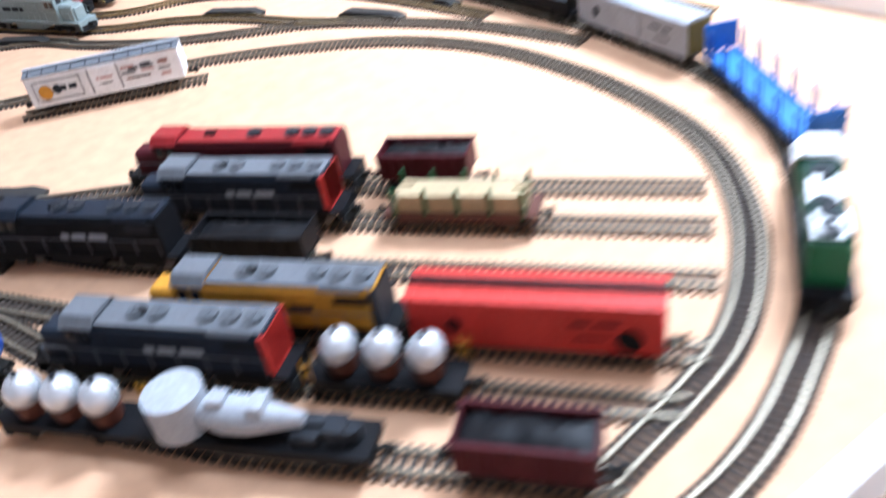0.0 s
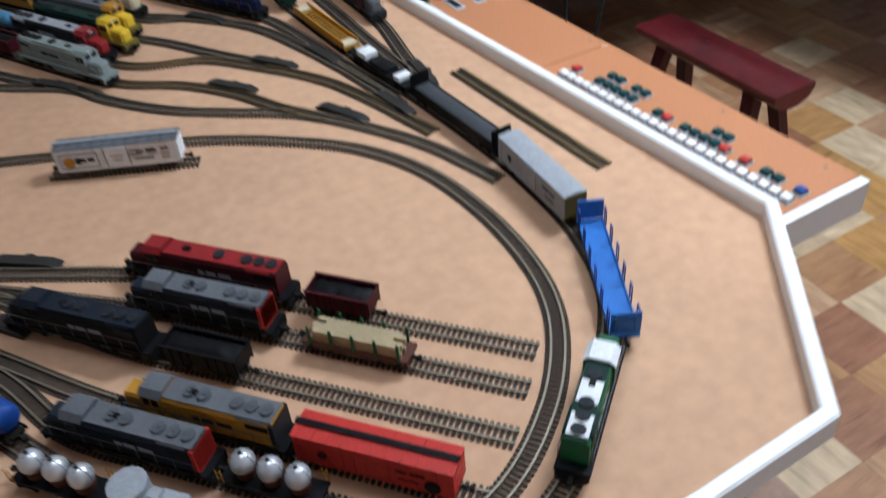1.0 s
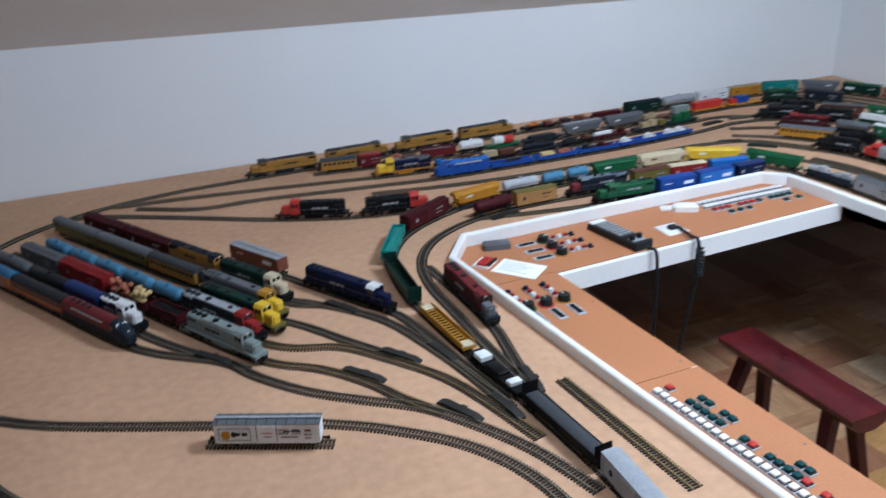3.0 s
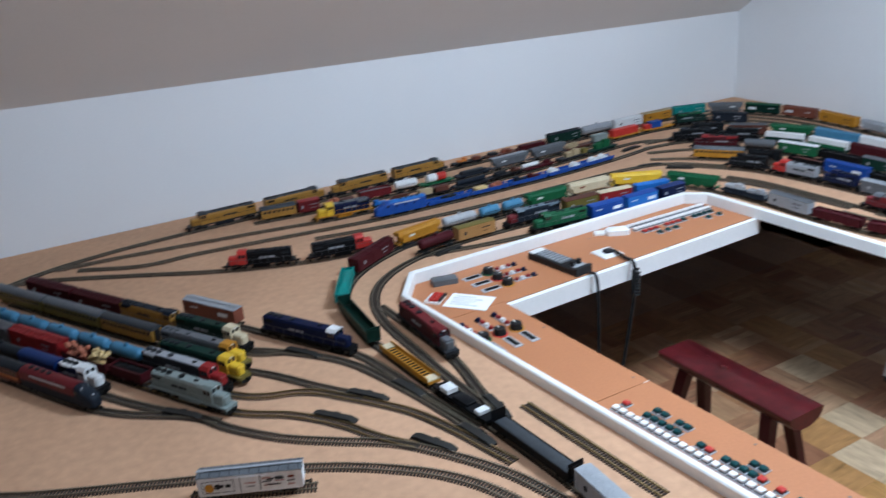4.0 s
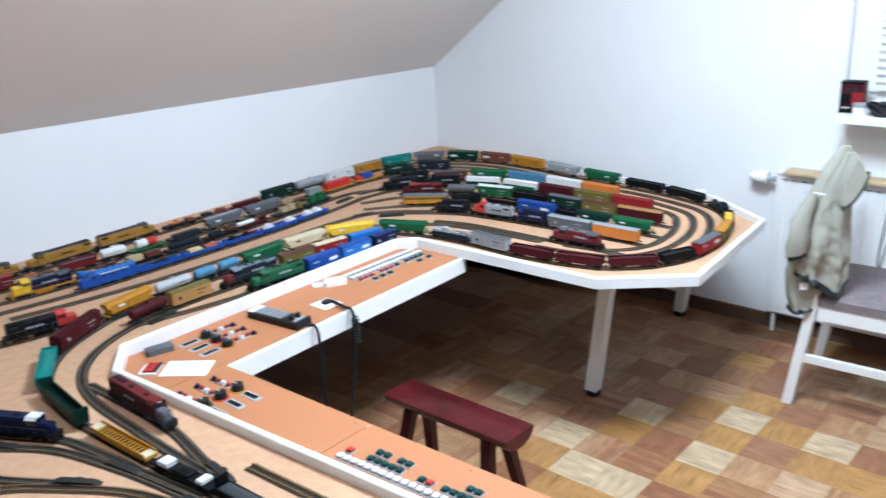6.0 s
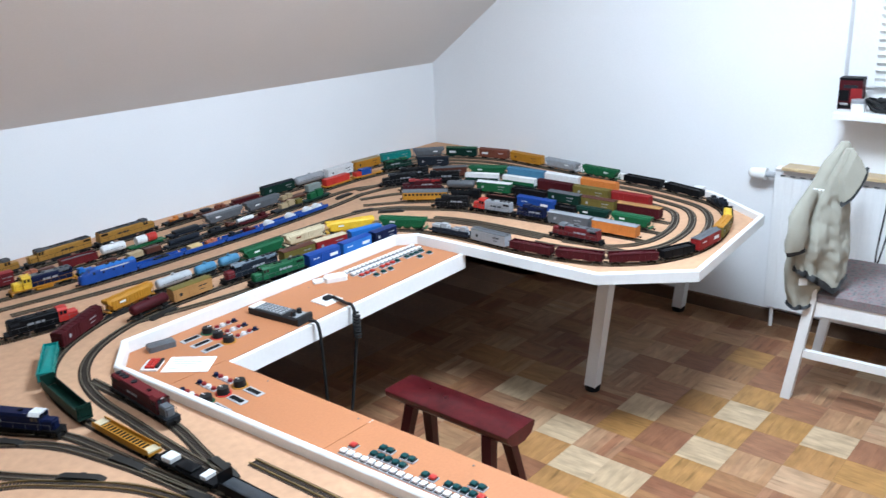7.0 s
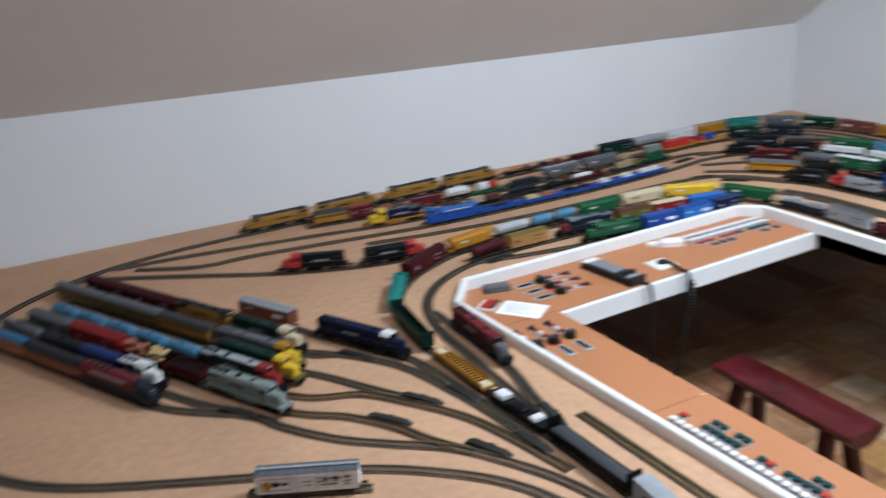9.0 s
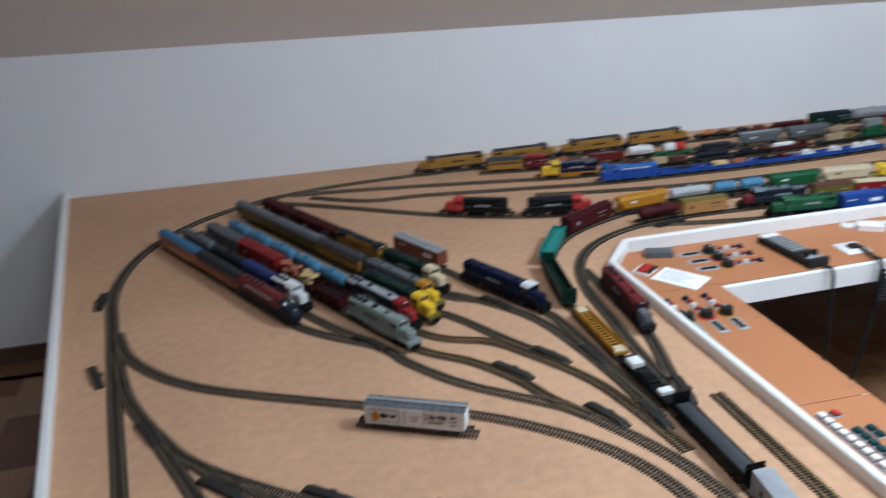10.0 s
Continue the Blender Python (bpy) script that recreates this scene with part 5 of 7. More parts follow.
def steam_loco(spot, L=0.20, col="black", where="standing in the stub yard", face=1):
    x, y, h = spot
    o = vehicle("steam_locomotive", (x, y, h if face > 0 else h + 180), "%s model steam locomotive, %s" % (WORDS[col], where), "model locomotive", "model locomotives")
    p = paint(col)
    part("boiler", lambda: Geo().cyl(-L / 2 + 0.05, 0, 0.030, 0.0125, L - 0.058, "x", 20).cyl(L / 2 - 0.009, 0, 0.030, 0.0115, 0.003, "x", 20, 0.006), p, o, key=("boiler", L))
    part("smokebox_band", lambda: Geo().cyl(L / 2 - 0.04, 0, 0.030, 0.0129, 0.002, "x", 20), paint("dark_grey"), o, key=("smokeband", L))
    part("chimney", lambda: Geo().cyl(L / 2 - 0.024, 0, 0.041, 0.0038, 0.008, r2=0.0046), p, o, key=("chimney", L))
    for xx in (0.02, -0.012):
        part("dome", lambda: Geo().ball(0, 0, 0.0425, 0.0062, 14, 8, 0.9), p, o, at=(xx, 0, 0), key="sdome")
    part("cab", lambda: Geo().box(-L / 2 + 0.036, 0, 0.030, 0.030, 0.031, 0.030).prism([(-0.0165, 0.045), (0.0165, 0.045), (0.009, 0.0485), (-0.009, 0.0485)], -L / 2 + 0.018, -L / 2 + 0.053), p, o, key=("scab", L))
    for s in (-1, 1):
        part("window", lambda: Geo().box(0, 0, 0, 0.010, 0.0006, 0.008), M_GLASS, o, at=(-L / 2 + 0.037, s * 0.0157, 0.038), key="swin")
        part("running_board", lambda: Geo().box(0.008, 0, 0.0205, L - 0.05, 0.007, 0.0015), p, o, at=(0, s * 0.0125, 0), key=("sboard", L))
        for i in range(4):
            part("driving_wheel", lambda: Geo().cyl(0, -0.0013, 0.0095, 0.0095, 0.0026, "y", 20), M_WHEEL, o, at=(-0.045 + i * 0.0215, s * 0.009, 0), key="driver")
        part("side_rod", lambda: Geo().box(-0.0125, 0, 0.0085, 0.070, 0.001, 0.002).box(0.045, 0, 0.0095, 0.05, 0.001, 0.0016), M_WHEEL, o, at=(0, s * 0.0122, 0), key="rod")
        part("cylinder", lambda: Geo().cyl(L / 2 - 0.045, 0, 0.011, 0.0048, 0.022, "x", 14), p, o, at=(0, s * 0.0130, 0), key=("scyl", L))
        part("pilot_wheel", lambda: Geo().cyl(0, -0.0012, 0.0052, 0.0052, 0.0024, "y", 16), M_WHEEL, o, at=(L / 2 - 0.025, s * 0.0085, 0), key="pilot")
    part("frame", lambda: Geo().box(0, 0, 0.0115, L - 0.02, 0.012, 0.006).box(L / 2 - 0.006, 0, 0.010, 0.006, 0.030, 0.006), M_UNDER, o, key=("sframe2", L))
    return o


# ---------------------------------------------------------------- the long train on the main line
RUN_T = "in a long train"


def running(s):
    """The spot of a wagon of the long train, by its length along the main line."""
    return on(MAIN, s - 0.24)


def train_boxcar(s, L, col, roof, emblem="", end="", plain=False):
    boxcar(running(s), col, roof, L=L, where=RUN_T, emblem=emblem, end=end, plain=plain)


# from the tail: the places are lengths along the main line
lead = hood_loco(running(1.018), "green", "dark_green", L=0.185, where=RUN_T, top="white")
part("roof_panel", Geo().box(-0.018, 0, 0.0450, 0.030, 0.021, 0.0016), paint("white"), lead, "white roof panel")
part("roof_panel", Geo().box(-0.062, 0, 0.0450, 0.028, 0.021, 0.0016), paint("white"), lead, "white roof panel")
bulkhead_car(running(1.232), "bright_blue", "bright_blue", where=RUN_T, side=0.009, stakes=6)
train_boxcar(1.444, 0.186, "light_grey", "light_grey", end="olive", plain=True)
gon = bulkhead_car(running(1.666), "black", "slate", L=0.240, stakes=0, where=RUN_T, side=0.0175)
part("load", Geo().box(0, 0, 0.0215, 0.216, 0.0285, 0.0120, c=0.002), paint("steel_grey"), gon, "slate grey flat load")
flat(running(1.892), "black", [("box", "white", 0.056, 0.030, 0.010), ("box", "black", 0.0, 0.05, 0.006), ("box", "white", -0.060, 0.018, 0.008)], L=0.190, where=RUN_T, what="white crates")
flat(running(2.112), "yellow", [], L=0.222, where=RUN_T, what="slotted deck", slots=True)
bulkhead_car(running(2.376), "dark_green", "dark_green", L=0.235, stakes=0, where=RUN_T, side=0.026)
open_hopper(running(2.610), "teal", "teal", L=0.200, where=RUN_T)
train_boxcar(2.835, 0.205, "maroon", "maroon")
covered_hopper(running(3.053), "yellow", L=0.180, where=RUN_T)
tank_car(running(3.222), "silver", L=0.140, where=RUN_T)
for s in (3.344, 3.440):
    tank_car(running(s), "light_blue", L=0.090, where=RUN_T)
covered_hopper(running(3.583), "green", L=0.178, where=RUN_T)
covered_hopper(running(3.770), "cream", L=0.178, where=RUN_T)
covered_hopper(running(3.966), "bright_yellow", L=0.192, where=RUN_T)
covered_hopper(running(4.172), "green", L=0.192, where=RUN_T)
flat(running(4.376), "slate", [("machine", "silver", -0.042, 0.085, 0.027), ("machine", "light_grey", 0.045, 0.075, 0.025), ("box", "slate", 0.0, 0.16, 0.010)], L=0.186, where=RUN_T, what="silver machinery")
train_boxcar(4.560, 0.166, "light_grey", "grey")
for s in (4.738, 4.915, 5.088):
    open_hopper(running(s), "maroon", "maroon", L=0.168, where=RUN_T)
open_hopper(running(5.246), "black", "black", L=0.140, where=RUN_T)
train_boxcar(5.402, 0.155, "red", "grey", "white")
train_boxcar(5.565, 0.155, "olive", "yellow")
open_hopper(running(5.727), "black", "bright_yellow", L=0.155, where=RUN_T)
flat(running(5.915), "black", [("hull", "slate", -0.03, 0.07, 0.026), ("machine", "dark_grey", 0.04, 0.05, 0.018)], L=0.190, where=RUN_T, what="dark machinery")
for s in (6.122, 6.334):
    open_hopper(running(s), "black", "black", L=0.195, where=RUN_T)
covered_hopper(running(6.560), "green", L=0.195, where=RUN_T)
covered_hopper(running(6.785), "light_grey", L=0.200, where=RUN_T)
train_boxcar(7.010, 0.200, "yellow", "yellow")
train_boxcar(7.210, 0.165, "rust", "rust", "white")
train_boxcar(7.388, 0.165, "dark_green", "green", "white")
covered_hopper(running(7.560), "grey", L=0.165, where=RUN_T)
train_boxcar(7.738, 0.172, "teal", "teal")
train_boxcar(7.926, 0.172, "yellow", "tan")
train_boxcar(8.108, 0.172, "white", "white")
tank_car(running(8.290), "light_grey", L=0.178, where=RUN_T, r=0.0185)
train_boxcar(8.478, 0.180, "dark_green", "slate")
for s, c, loads in ((8.655, "maroon", [("box", "maroon", 0, 0.13, 0.012)]), (8.820, "brown", [("machine", "rust", -0.03, 0.05, 0.014), ("box", "dark_grey", 0.04, 0.04, 0.010)]), (8.985, "black", [("box", "rust", -0.04, 0.03, 0.012), ("vehicle", "orange", 0.03, 0.04, 0)])):
    flat(running(s), c, loads, L=0.155, where=RUN_T, what="low red loads")
for i, s in enumerate((10.040, 9.766, 9.495, 9.226)):
    hood_loco(running(s), "mustard", "steel_grey", L=0.258, where="along the knee wall", half=0.0155, fans=6, sill="dark_grey", face=1 if i % 2 == 0 else -1)

# ---------------------------------------------------------------- stub yard near the front
W_STUB = "on a stub siding"


def at_stub(i, s):
    return (*stub(i, s), -50)


hood_loco(at_stub(0, 0.435), "maroon", "red", L=0.245, where=W_STUB, face=-1, half=0.0145)
open_hopper(at_stub(0, 0.245), "maroon", "black", L=0.092, where=W_STUB)
hood_loco(at_stub(1, 0.415), "slate", "grey", L=0.213, where=W_STUB, fans=5, face=-1, tail="bright_red", half=0.0150)
flat(at_stub(1, 0.205), "brown", [("timber", "tan", 0, 0.118, 0.016)], L=0.135, where=W_STUB, what="tan timber")
hood_loco(at_stub(2, 0.548), "black", "slate", L=0.220, where=W_STUB, fans=5, face=-1, half=0.0150)
open_hopper(at_stub(2, 0.372), "black", "black", L=0.110, where=W_STUB)
hood_loco(at_stub(3, 0.315), "yellow", "grey", L=0.212, where=W_STUB, fans=5, face=-1, half=0.0150, tail="dark_grey")
rb = boxcar(at_stub(3, 0.113), "bright_red", "bright_red", L=0.180, where=W_STUB, walk="black", letters="maroon")
for s in (-1, 1):
    part("round_badge", Geo().cyl(0, -0.0004, 0, 0.0085, 0.0008, "y", 18), paint("black"), rb, "round black badge", at=(0.064, s * 0.0182, 0.021))
hood_loco(at_stub(4, 0.365), "slate", "grey", L=0.213, where=W_STUB, fans=5, face=-1, tail="bright_red", half=0.0150)
sphere_car(at_stub(4, 0.195))
sphere_car(at_stub(5, 0.375))
flat(at_stub(5, 0.235), "black", [("drum", "light_grey", -0.050, 0.040, 0.028), ("hull", "light_grey", 0.004, 0.072, 0.024), ("machine", "dark_grey", 0.052, 0.045, 0.012)], L=0.17, where=W_STUB, what="grey machinery")
open_hopper(at_stub(5, 0.055), "maroon", "black", L=0.092, where=W_STUB)
tank_car((-0.995, -1.10, -62), "blue", L=0.155, where="at the stub yard", r=0.017)
# green stakes of the timber flat
tim = at_stub(1, 0.205)
o = [q for q in scene.objects if q.name.startswith("flat_wagon") and abs(q.location.x - tim[0]) < 1e-3][0]
for i in range(5):
    for s in (-1, 1):
        part("stake", lambda: Geo().box(0, 0, 0.025, 0.0032, 0.0022, 0.026), paint("green"), o, "green stake", at=(-0.056 + i * 0.028, s * 0.0150, 0), key="greenstake")

# ---------------------------------------------------------------- locomotive line-up
W_YARD = "lined up in the yard"


def row(c, s):
    return (*yard(c, s), -62)


sl = cab_loco(row(-0.895, -0.375), "dark_red", "dark_red", "slate", "", L=0.255, where=W_YARD)
for s in (-1, 1):
    part("lower_panel", Geo().box(-0.022, 0, 0.0175, 0.205, 0.0006, 0.0165), paint("slate"), sl, "slate lower side", at=(0, s * 0.0169, 0))
coach(row(-0.895, -0.625), "rust", "dark_grey", L=0.235, where=W_YARD, band="orange")
coach(row(-0.895, -0.865), "orange", "steel_blue", L=0.235, where=W_YARD, band="steel_blue")
coach(row(-0.838, -0.520), "deep_blue", "deep_blue", L=0.145, where=W_YARD, panes=False)
hood_loco(row(-0.838, -0.372), "navy", "white", "white", "white", L=0.150, where=W_YARD, fans=3, half=0.0150, top="white")
tank_car(row(-0.838, -0.68), "dark_grey", L=0.19, where=W_YARD)
tank_car(row(-0.838, -0.87), "grey", L=0.18, where=W_YARD)
hood_loco(row(-0.772, -0.085), "grey_green", "grey_green", "grey_green", L=0.243, where=W_YARD, sill="grey_green")
open_hopper(row(-0.772, -0.285), "maroon", "black", L=0.12, where=W_YARD)
flat(row(-0.772, -0.435), "maroon", [("sacks", "straw", 0.036, 0.066, 0.034), ("sacks", "terracotta", -0.036, 0.070, 0.034)], L=0.165, where=W_YARD, what="heaped sacks", side=0.022)
boxcar(row(-0.772, -0.625), "red", "red", L=0.205, where=W_YARD, h=0.049)
boxcar(row(-0.772, -0.83), "grey", "grey", L=0.19, where=W_YARD)
hood_loco(row(-0.712, -0.17), "dark_grey", "light_grey", "red", "red", L=0.275, where=W_YARD)
for i in range(5):
    tank_car(row(-0.712, -0.365 - i * 0.124), "light_blue", L=0.118, where=W_YARD)
hood_loco(row(-0.660, -0.165), "dark_green", "dark_green", "bright_yellow", "bright_yellow", L=0.275, where=W_YARD, sill="olive")
hood_loco(row(-0.610, -0.215), "grey", "grey", "bright_yellow", "yellow", L=0.285, where=W_YARD, sill="olive")
coach(row(-0.610, -0.475), "mustard", "steel_grey", L=0.20, where=W_YARD)
coach(row(-0.610, -0.70), "olive", "grey", L=0.24, where=W_YARD)
coach(row(-0.610, -0.935), "olive", "grey", L=0.22, where=W_YARD)
hood_loco(row(-0.540, -0.255), "dark_green", "dark_green", "cream", "cream", L=0.25, where=W_YARD)
hood_loco(row(-0.540, -0.47), "mustard", "slate", L=0.25, where=W_YARD)
boxcar(row(-0.540, -0.685), "maroon", "maroon", L=0.205, where=W_YARD)
boxcar(row(-0.540, -0.895), "maroon", "maroon", L=0.205, where=W_YARD)
boxcar(row(-0.442, -0.35), "rust", "light_grey", L=0.195, where="alone on its track", emblem="white")
hood_loco(row(-0.442, -0.025), "navy", "navy", L=0.285, where="alone on its track", sill="black", top="white", half=0.0145)
hood_loco((-0.152, -0.345, -92), "maroon", "dark_red", "grey", L=0.265, where="beside the edge strip", half=0.0145, sill="dark_grey", top="dark_red")
hood_loco(on(CNROW, CNROW.near(-0.316, 0.385)), "black", "black", "bright_red", "bright_red", L=0.215, where="behind the curve", face=-1)
hood_loco(on(CNROW, CNROW.near(-0.085, 0.312)), "black", "black", "bright_red", "bright_red", L=0.215, where="behind the curve", face=1)
# reefer on its own loose track beside the loop
REEFER = (-0.720, -0.684, -26.0)
rf = boxcar(REEFER, "white", "grey", L=0.198, where="on loose track", h=0.046, ribs="steel_grey", walk="light_grey", plain=False)
for s in (-1, 1):
    part("yellow_badge", Geo().cyl(0, -0.0004, 0, 0.0085, 0.0008, "y", 18), paint("yellow"), rf, "round yellow badge", at=(0.074 * s, s * 0.0178, 0.026))
    part("lettering", Geo().box(0.006, 0, 0, 0.010, 0.0005, 0.006).box(-0.007, 0, 0, 0.010, 0.0005, 0.006), paint("dark_grey"), rf, "dark lettering", at=(0.046 * s, s * 0.0178, 0.028))
    for x, z, w, h, c in ((-0.030, 0.036, 0.016, 0.003, "faded_pink"), (-0.052, 0.036, 0.014, 0.003, "grey"), (-0.074, 0.035, 0.012, 0.004, "rust"), (-0.030, 0.029, 0.018, 0.002, "grey"), (-0.054, 0.029, 0.016, 0.002, "faded_pink"), (-0.074, 0.027, 0.014, 0.002, "grey"), (-0.040, 0.022, 0.030, 0.002, "rust"), (-0.074, 0.020, 0.012, 0.003, "faded_pink"), (0.0, 0.030, 0.020, 0.003, "faded_pink"), (0.0, 0.023, 0.016, 0.002, "grey")):
        part("print_bar", Geo().box(0, 0, 0, w, 0.0005, h), paint(c), rf, "%s print" % WORDS[c], at=(x * s, s * (0.0182 if abs(x) < 0.02 else 0.0176), z))
    frame_bars = Geo().box(0, 0, 0.0115, 0.058, 0.0006, 0.0012).box(0, 0, -0.0115, 0.058, 0.0006, 0.0012).box(0.0284, 0, 0, 0.0012, 0.0006, 0.0218).box(-0.0284, 0, 0, 0.0012, 0.0006, 0.0218)
    part("print_border", frame_bars, paint("grey"), rf, "thin grey border", at=(0.058 * s, s * 0.0176, 0.0275))
    for x in (-0.018, 0.018):
        part("door_post", Geo().box(0, 0, 0.0285, 0.0012, 0.0010, 0.030), paint("grey"), rf, at=(x, s * 0.0180, 0))
railway(Line([(-0.720 - 0.118 * math.cos(radians(-26.5)), -0.684 - 0.118 * math.sin(radians(-26.5))), (-0.720 + 0.118 * math.cos(radians(-26.5)), -0.684 + 0.118 * math.sin(radians(-26.5)))]), "short loose length of track under a white wagon", lift=0.0)

# ---------------------------------------------------------------- tracks along the pit edge
W_PIT = "beside the edge strip"


def along(line, x, y):
    """The spot on a line beside a place of the plan."""
    return on(line, line.near(x, y))


tank_car(along(INNER, 0.172, 0.155), "maroon", L=0.145, where=W_PIT)
boxcar(along(INNER, 0.320, 0.165), "straw_brown", "olive", L=0.150, where=W_PIT, plain=True)
hood_loco(along(INNER, 0.548, 0.163), "slate", "steel_blue_grey", "dark_red", L=0.222, where=W_PIT, face=-1)
for x, c, r, mark in ((0.742, "olive", "brown", ""), (0.888, "red", "cream", ""), (1.035, "bright_blue", "bright_blue", "")):
    boxcar(along(INNER, x, 0.150), c, r, L=0.140, where=W_PIT, emblem=mark, plain=True)
hood_loco(along(FRONT, 0.586, 0.068), "green", "green", L=0.215, where=W_PIT, face=-1)
for x, c, r, mark in ((0.768, "blue", "blue", "white"), (0.917, "bright_blue", "blue", "white"), (1.058, "navy", "deep_blue", "")):
    boxcar(along(FRONT, x, 0.055), c, r, L=0.142 if x < 1 else 0.118, where=W_PIT, emblem=mark, plain=True)

# ---------------------------------------------------------------- trains parked along the knee wall
W_WALL = "near the knee wall"
cab_loco(along(BLUEROW, 0.25, 0.545), "blue", "bright_blue", "blue", L=0.20, where=W_WALL, face=-1)
s0 = BLUEROW.near(0.440, 0.54)
for i, (what, loads) in enumerate((("dark machinery", [("machine", "dark_grey", 0.01, 0.06, 0.010)]), ("straw crates", [("box", "straw", -0.034, 0.05, 0.014), ("machine", "terracotta", 0.036, 0.05, 0.016)]), ("brown vehicles", [("vehicle", "slate", -0.035, 0.05, 0), ("vehicle", "maroon", 0.03, 0.05, 0)]),
                                   ("rounded white covers", [("arch", "white", -0.052, 0.040, 0.018), ("arch", "white", 0.060, 0.040, 0.018)]), ("rounded white covers", [("arch", "white", -0.02, 0.040, 0.018), ("arch", "white", 0.034, 0.040, 0.018)]))):
    flat(on(BLUEROW, s0 + i * 0.178), "blue", loads, L=0.174, where=W_WALL, what=what, side=0.012)

hood_loco(along(ROW2, 0.078, 0.645), "navy", "grey", "bright_yellow", "bright_yellow", L=0.212, where=W_WALL, face=-1, sill="yellow")
for x, c, L, what, loads in (
        (0.272, "dark_green", 0.160, "dark machines", [("vehicle", "bright_blue", -0.050, 0.050, 0), ("machine", "brown", 0.030, 0.080, 0.020)]),
        (0.440, "black", 0.160, "tan and brown packs", [("box", "tan", -0.035, 0.055, 0.018), ("box", "brown", 0.035, 0.060, 0.016)]),
        (0.608, "dark_grey", 0.164, "grey tubes", [("tank", "slate", 0, 0.130, 0.018)]),
        (0.778, "black", 0.164, "red machines", [("machine", "dark_grey", -0.03, 0.06, 0.014), ("vehicle", "brown", 0.045, 0.04, 0)]),
        (0.946, "maroon", 0.160, "a white tube", [("tank", "white", -0.040, 0.080, 0.016), ("machine", "maroon", 0.050, 0.03, 0.014)]),
        (1.128, "dark_grey", 0.166, "tan machines", [("machine", "tan", 0.000, 0.090, 0.024), ("box", "olive", 0.060, 0.03, 0.018)]),
        (1.304, "dark_green", 0.160, "green machines", [("machine", "green", 0.000, 0.100, 0.030)])):
    flat(along(ROW2, x, 0.655), c, loads, L=L, where=W_WALL, what=what)

coach(along(ROW3, -0.108, 0.785), "mustard", "steel_grey", L=0.130, where=W_WALL)
boxcar(along(ROW3, 0.003, 0.775), "dark_red", "red", L=0.085, where=W_WALL, plain=True)
flat(along(ROW3, 0.118, 0.765), "black", [("machine", "terracotta", -0.025, 0.045, 0.018), ("box", "brown", 0.030, 0.05, 0.010)], L=0.132, where=W_WALL, what="rusty machines")
open_hopper(along(ROW3, 0.262, 0.76), "dark_red", "grey", L=0.135, where=W_WALL)
tank_car(along(ROW3, 0.388, 0.755), "white", L=0.105, where=W_WALL)
flat(along(ROW3, 0.522, 0.75), "green", [("tank", "white", -0.020, 0.040, 0.030), ("tank", "bright_red", 0.022, 0.036, 0.030)], L=0.150, where=W_WALL, what="a striped tank")
flat(along(ROW3, 0.688, 0.752), "slate", [("box", "dark_grey", 0, 0.11, 0.010)], L=0.165, where=W_WALL, what="dark grey slabs")
for x, c, r in ((0.876, "grey", "light_grey"), (1.068, "grey", "grey")):
    covered_hopper(along(ROW3, x, 0.765), c, L=0.184, roof=r, where=W_WALL)
flat(along(ROW3, 1.245, 0.78), "brown", [("machine", "tan", -0.030, 0.07, 0.018)], L=0.155, where=W_WALL, what="tan machines")
flat(along(ROW3, 1.372, 0.785), "dark_grey", [("box", "grey_green", 0, 0.075, 0.026)], L=0.095, where=W_WALL, what="a green crate")
for x, what, loads in ((1.525, "a red container", [("container", "bright_red", -0.005, 0.150, 0.028)]), (1.708, "boxes", [("box", "bright_red", -0.040, 0.07, 0.018), ("container", "blue", -0.012, 0.06, 0.026)])):
    flat(along(ROW3, x, 0.79), "yellow", loads, L=0.176, where=W_WALL, what=what)
hood_loco(along(ROW3, 1.886, 0.755), "dark_green", "green", L=0.168, where=W_WALL)
boxcar(along(ROW3, 2.030, 0.66), "slate", "slate", L=0.160, where=W_WALL, plain=True)

# ---------------------------------------------------------------- yard on the far lobe
W_FAR = "in the far yard"


def far(kind, x, y, h, c, r="grey", L=0.185):
    spot = (x, y, h)
    if kind == "box":
        boxcar(spot, c, r, L=L, where=W_FAR, emblem="white" if c == "blue" else "", letters=c if c in ("maroon", "white", "light_blue", "orange", "red") else "")
    elif kind == "hop":
        covered_hopper(spot, c, L=L, where=W_FAR)
    elif kind == "open":
        open_hopper(spot, c, r, L=L, where=W_FAR)
    elif kind == "loco":
        hood_loco(spot, c, r, L=L, where=W_FAR, face=-1)
    elif kind == "redloco":
        hood_loco(spot, c, r, "bright_red", "bright_red", L=L, where=W_FAR, face=-1)
    elif kind == "tank":
        tank_car(spot, c, L=L, where=W_FAR)
    elif kind == "coach":
        coach(spot, c, r, L=L, where=W_FAR)
    elif kind == "steam":
        steam_loco(spot, L=L, where=W_FAR, face=-1)
    elif kind == "auto":
        flat(spot, c, [("container", r, 0, L - 0.02, 0.012), ("box", "white", 0, L - 0.02, 0.030)], L=L, where=W_FAR, what="white crates")


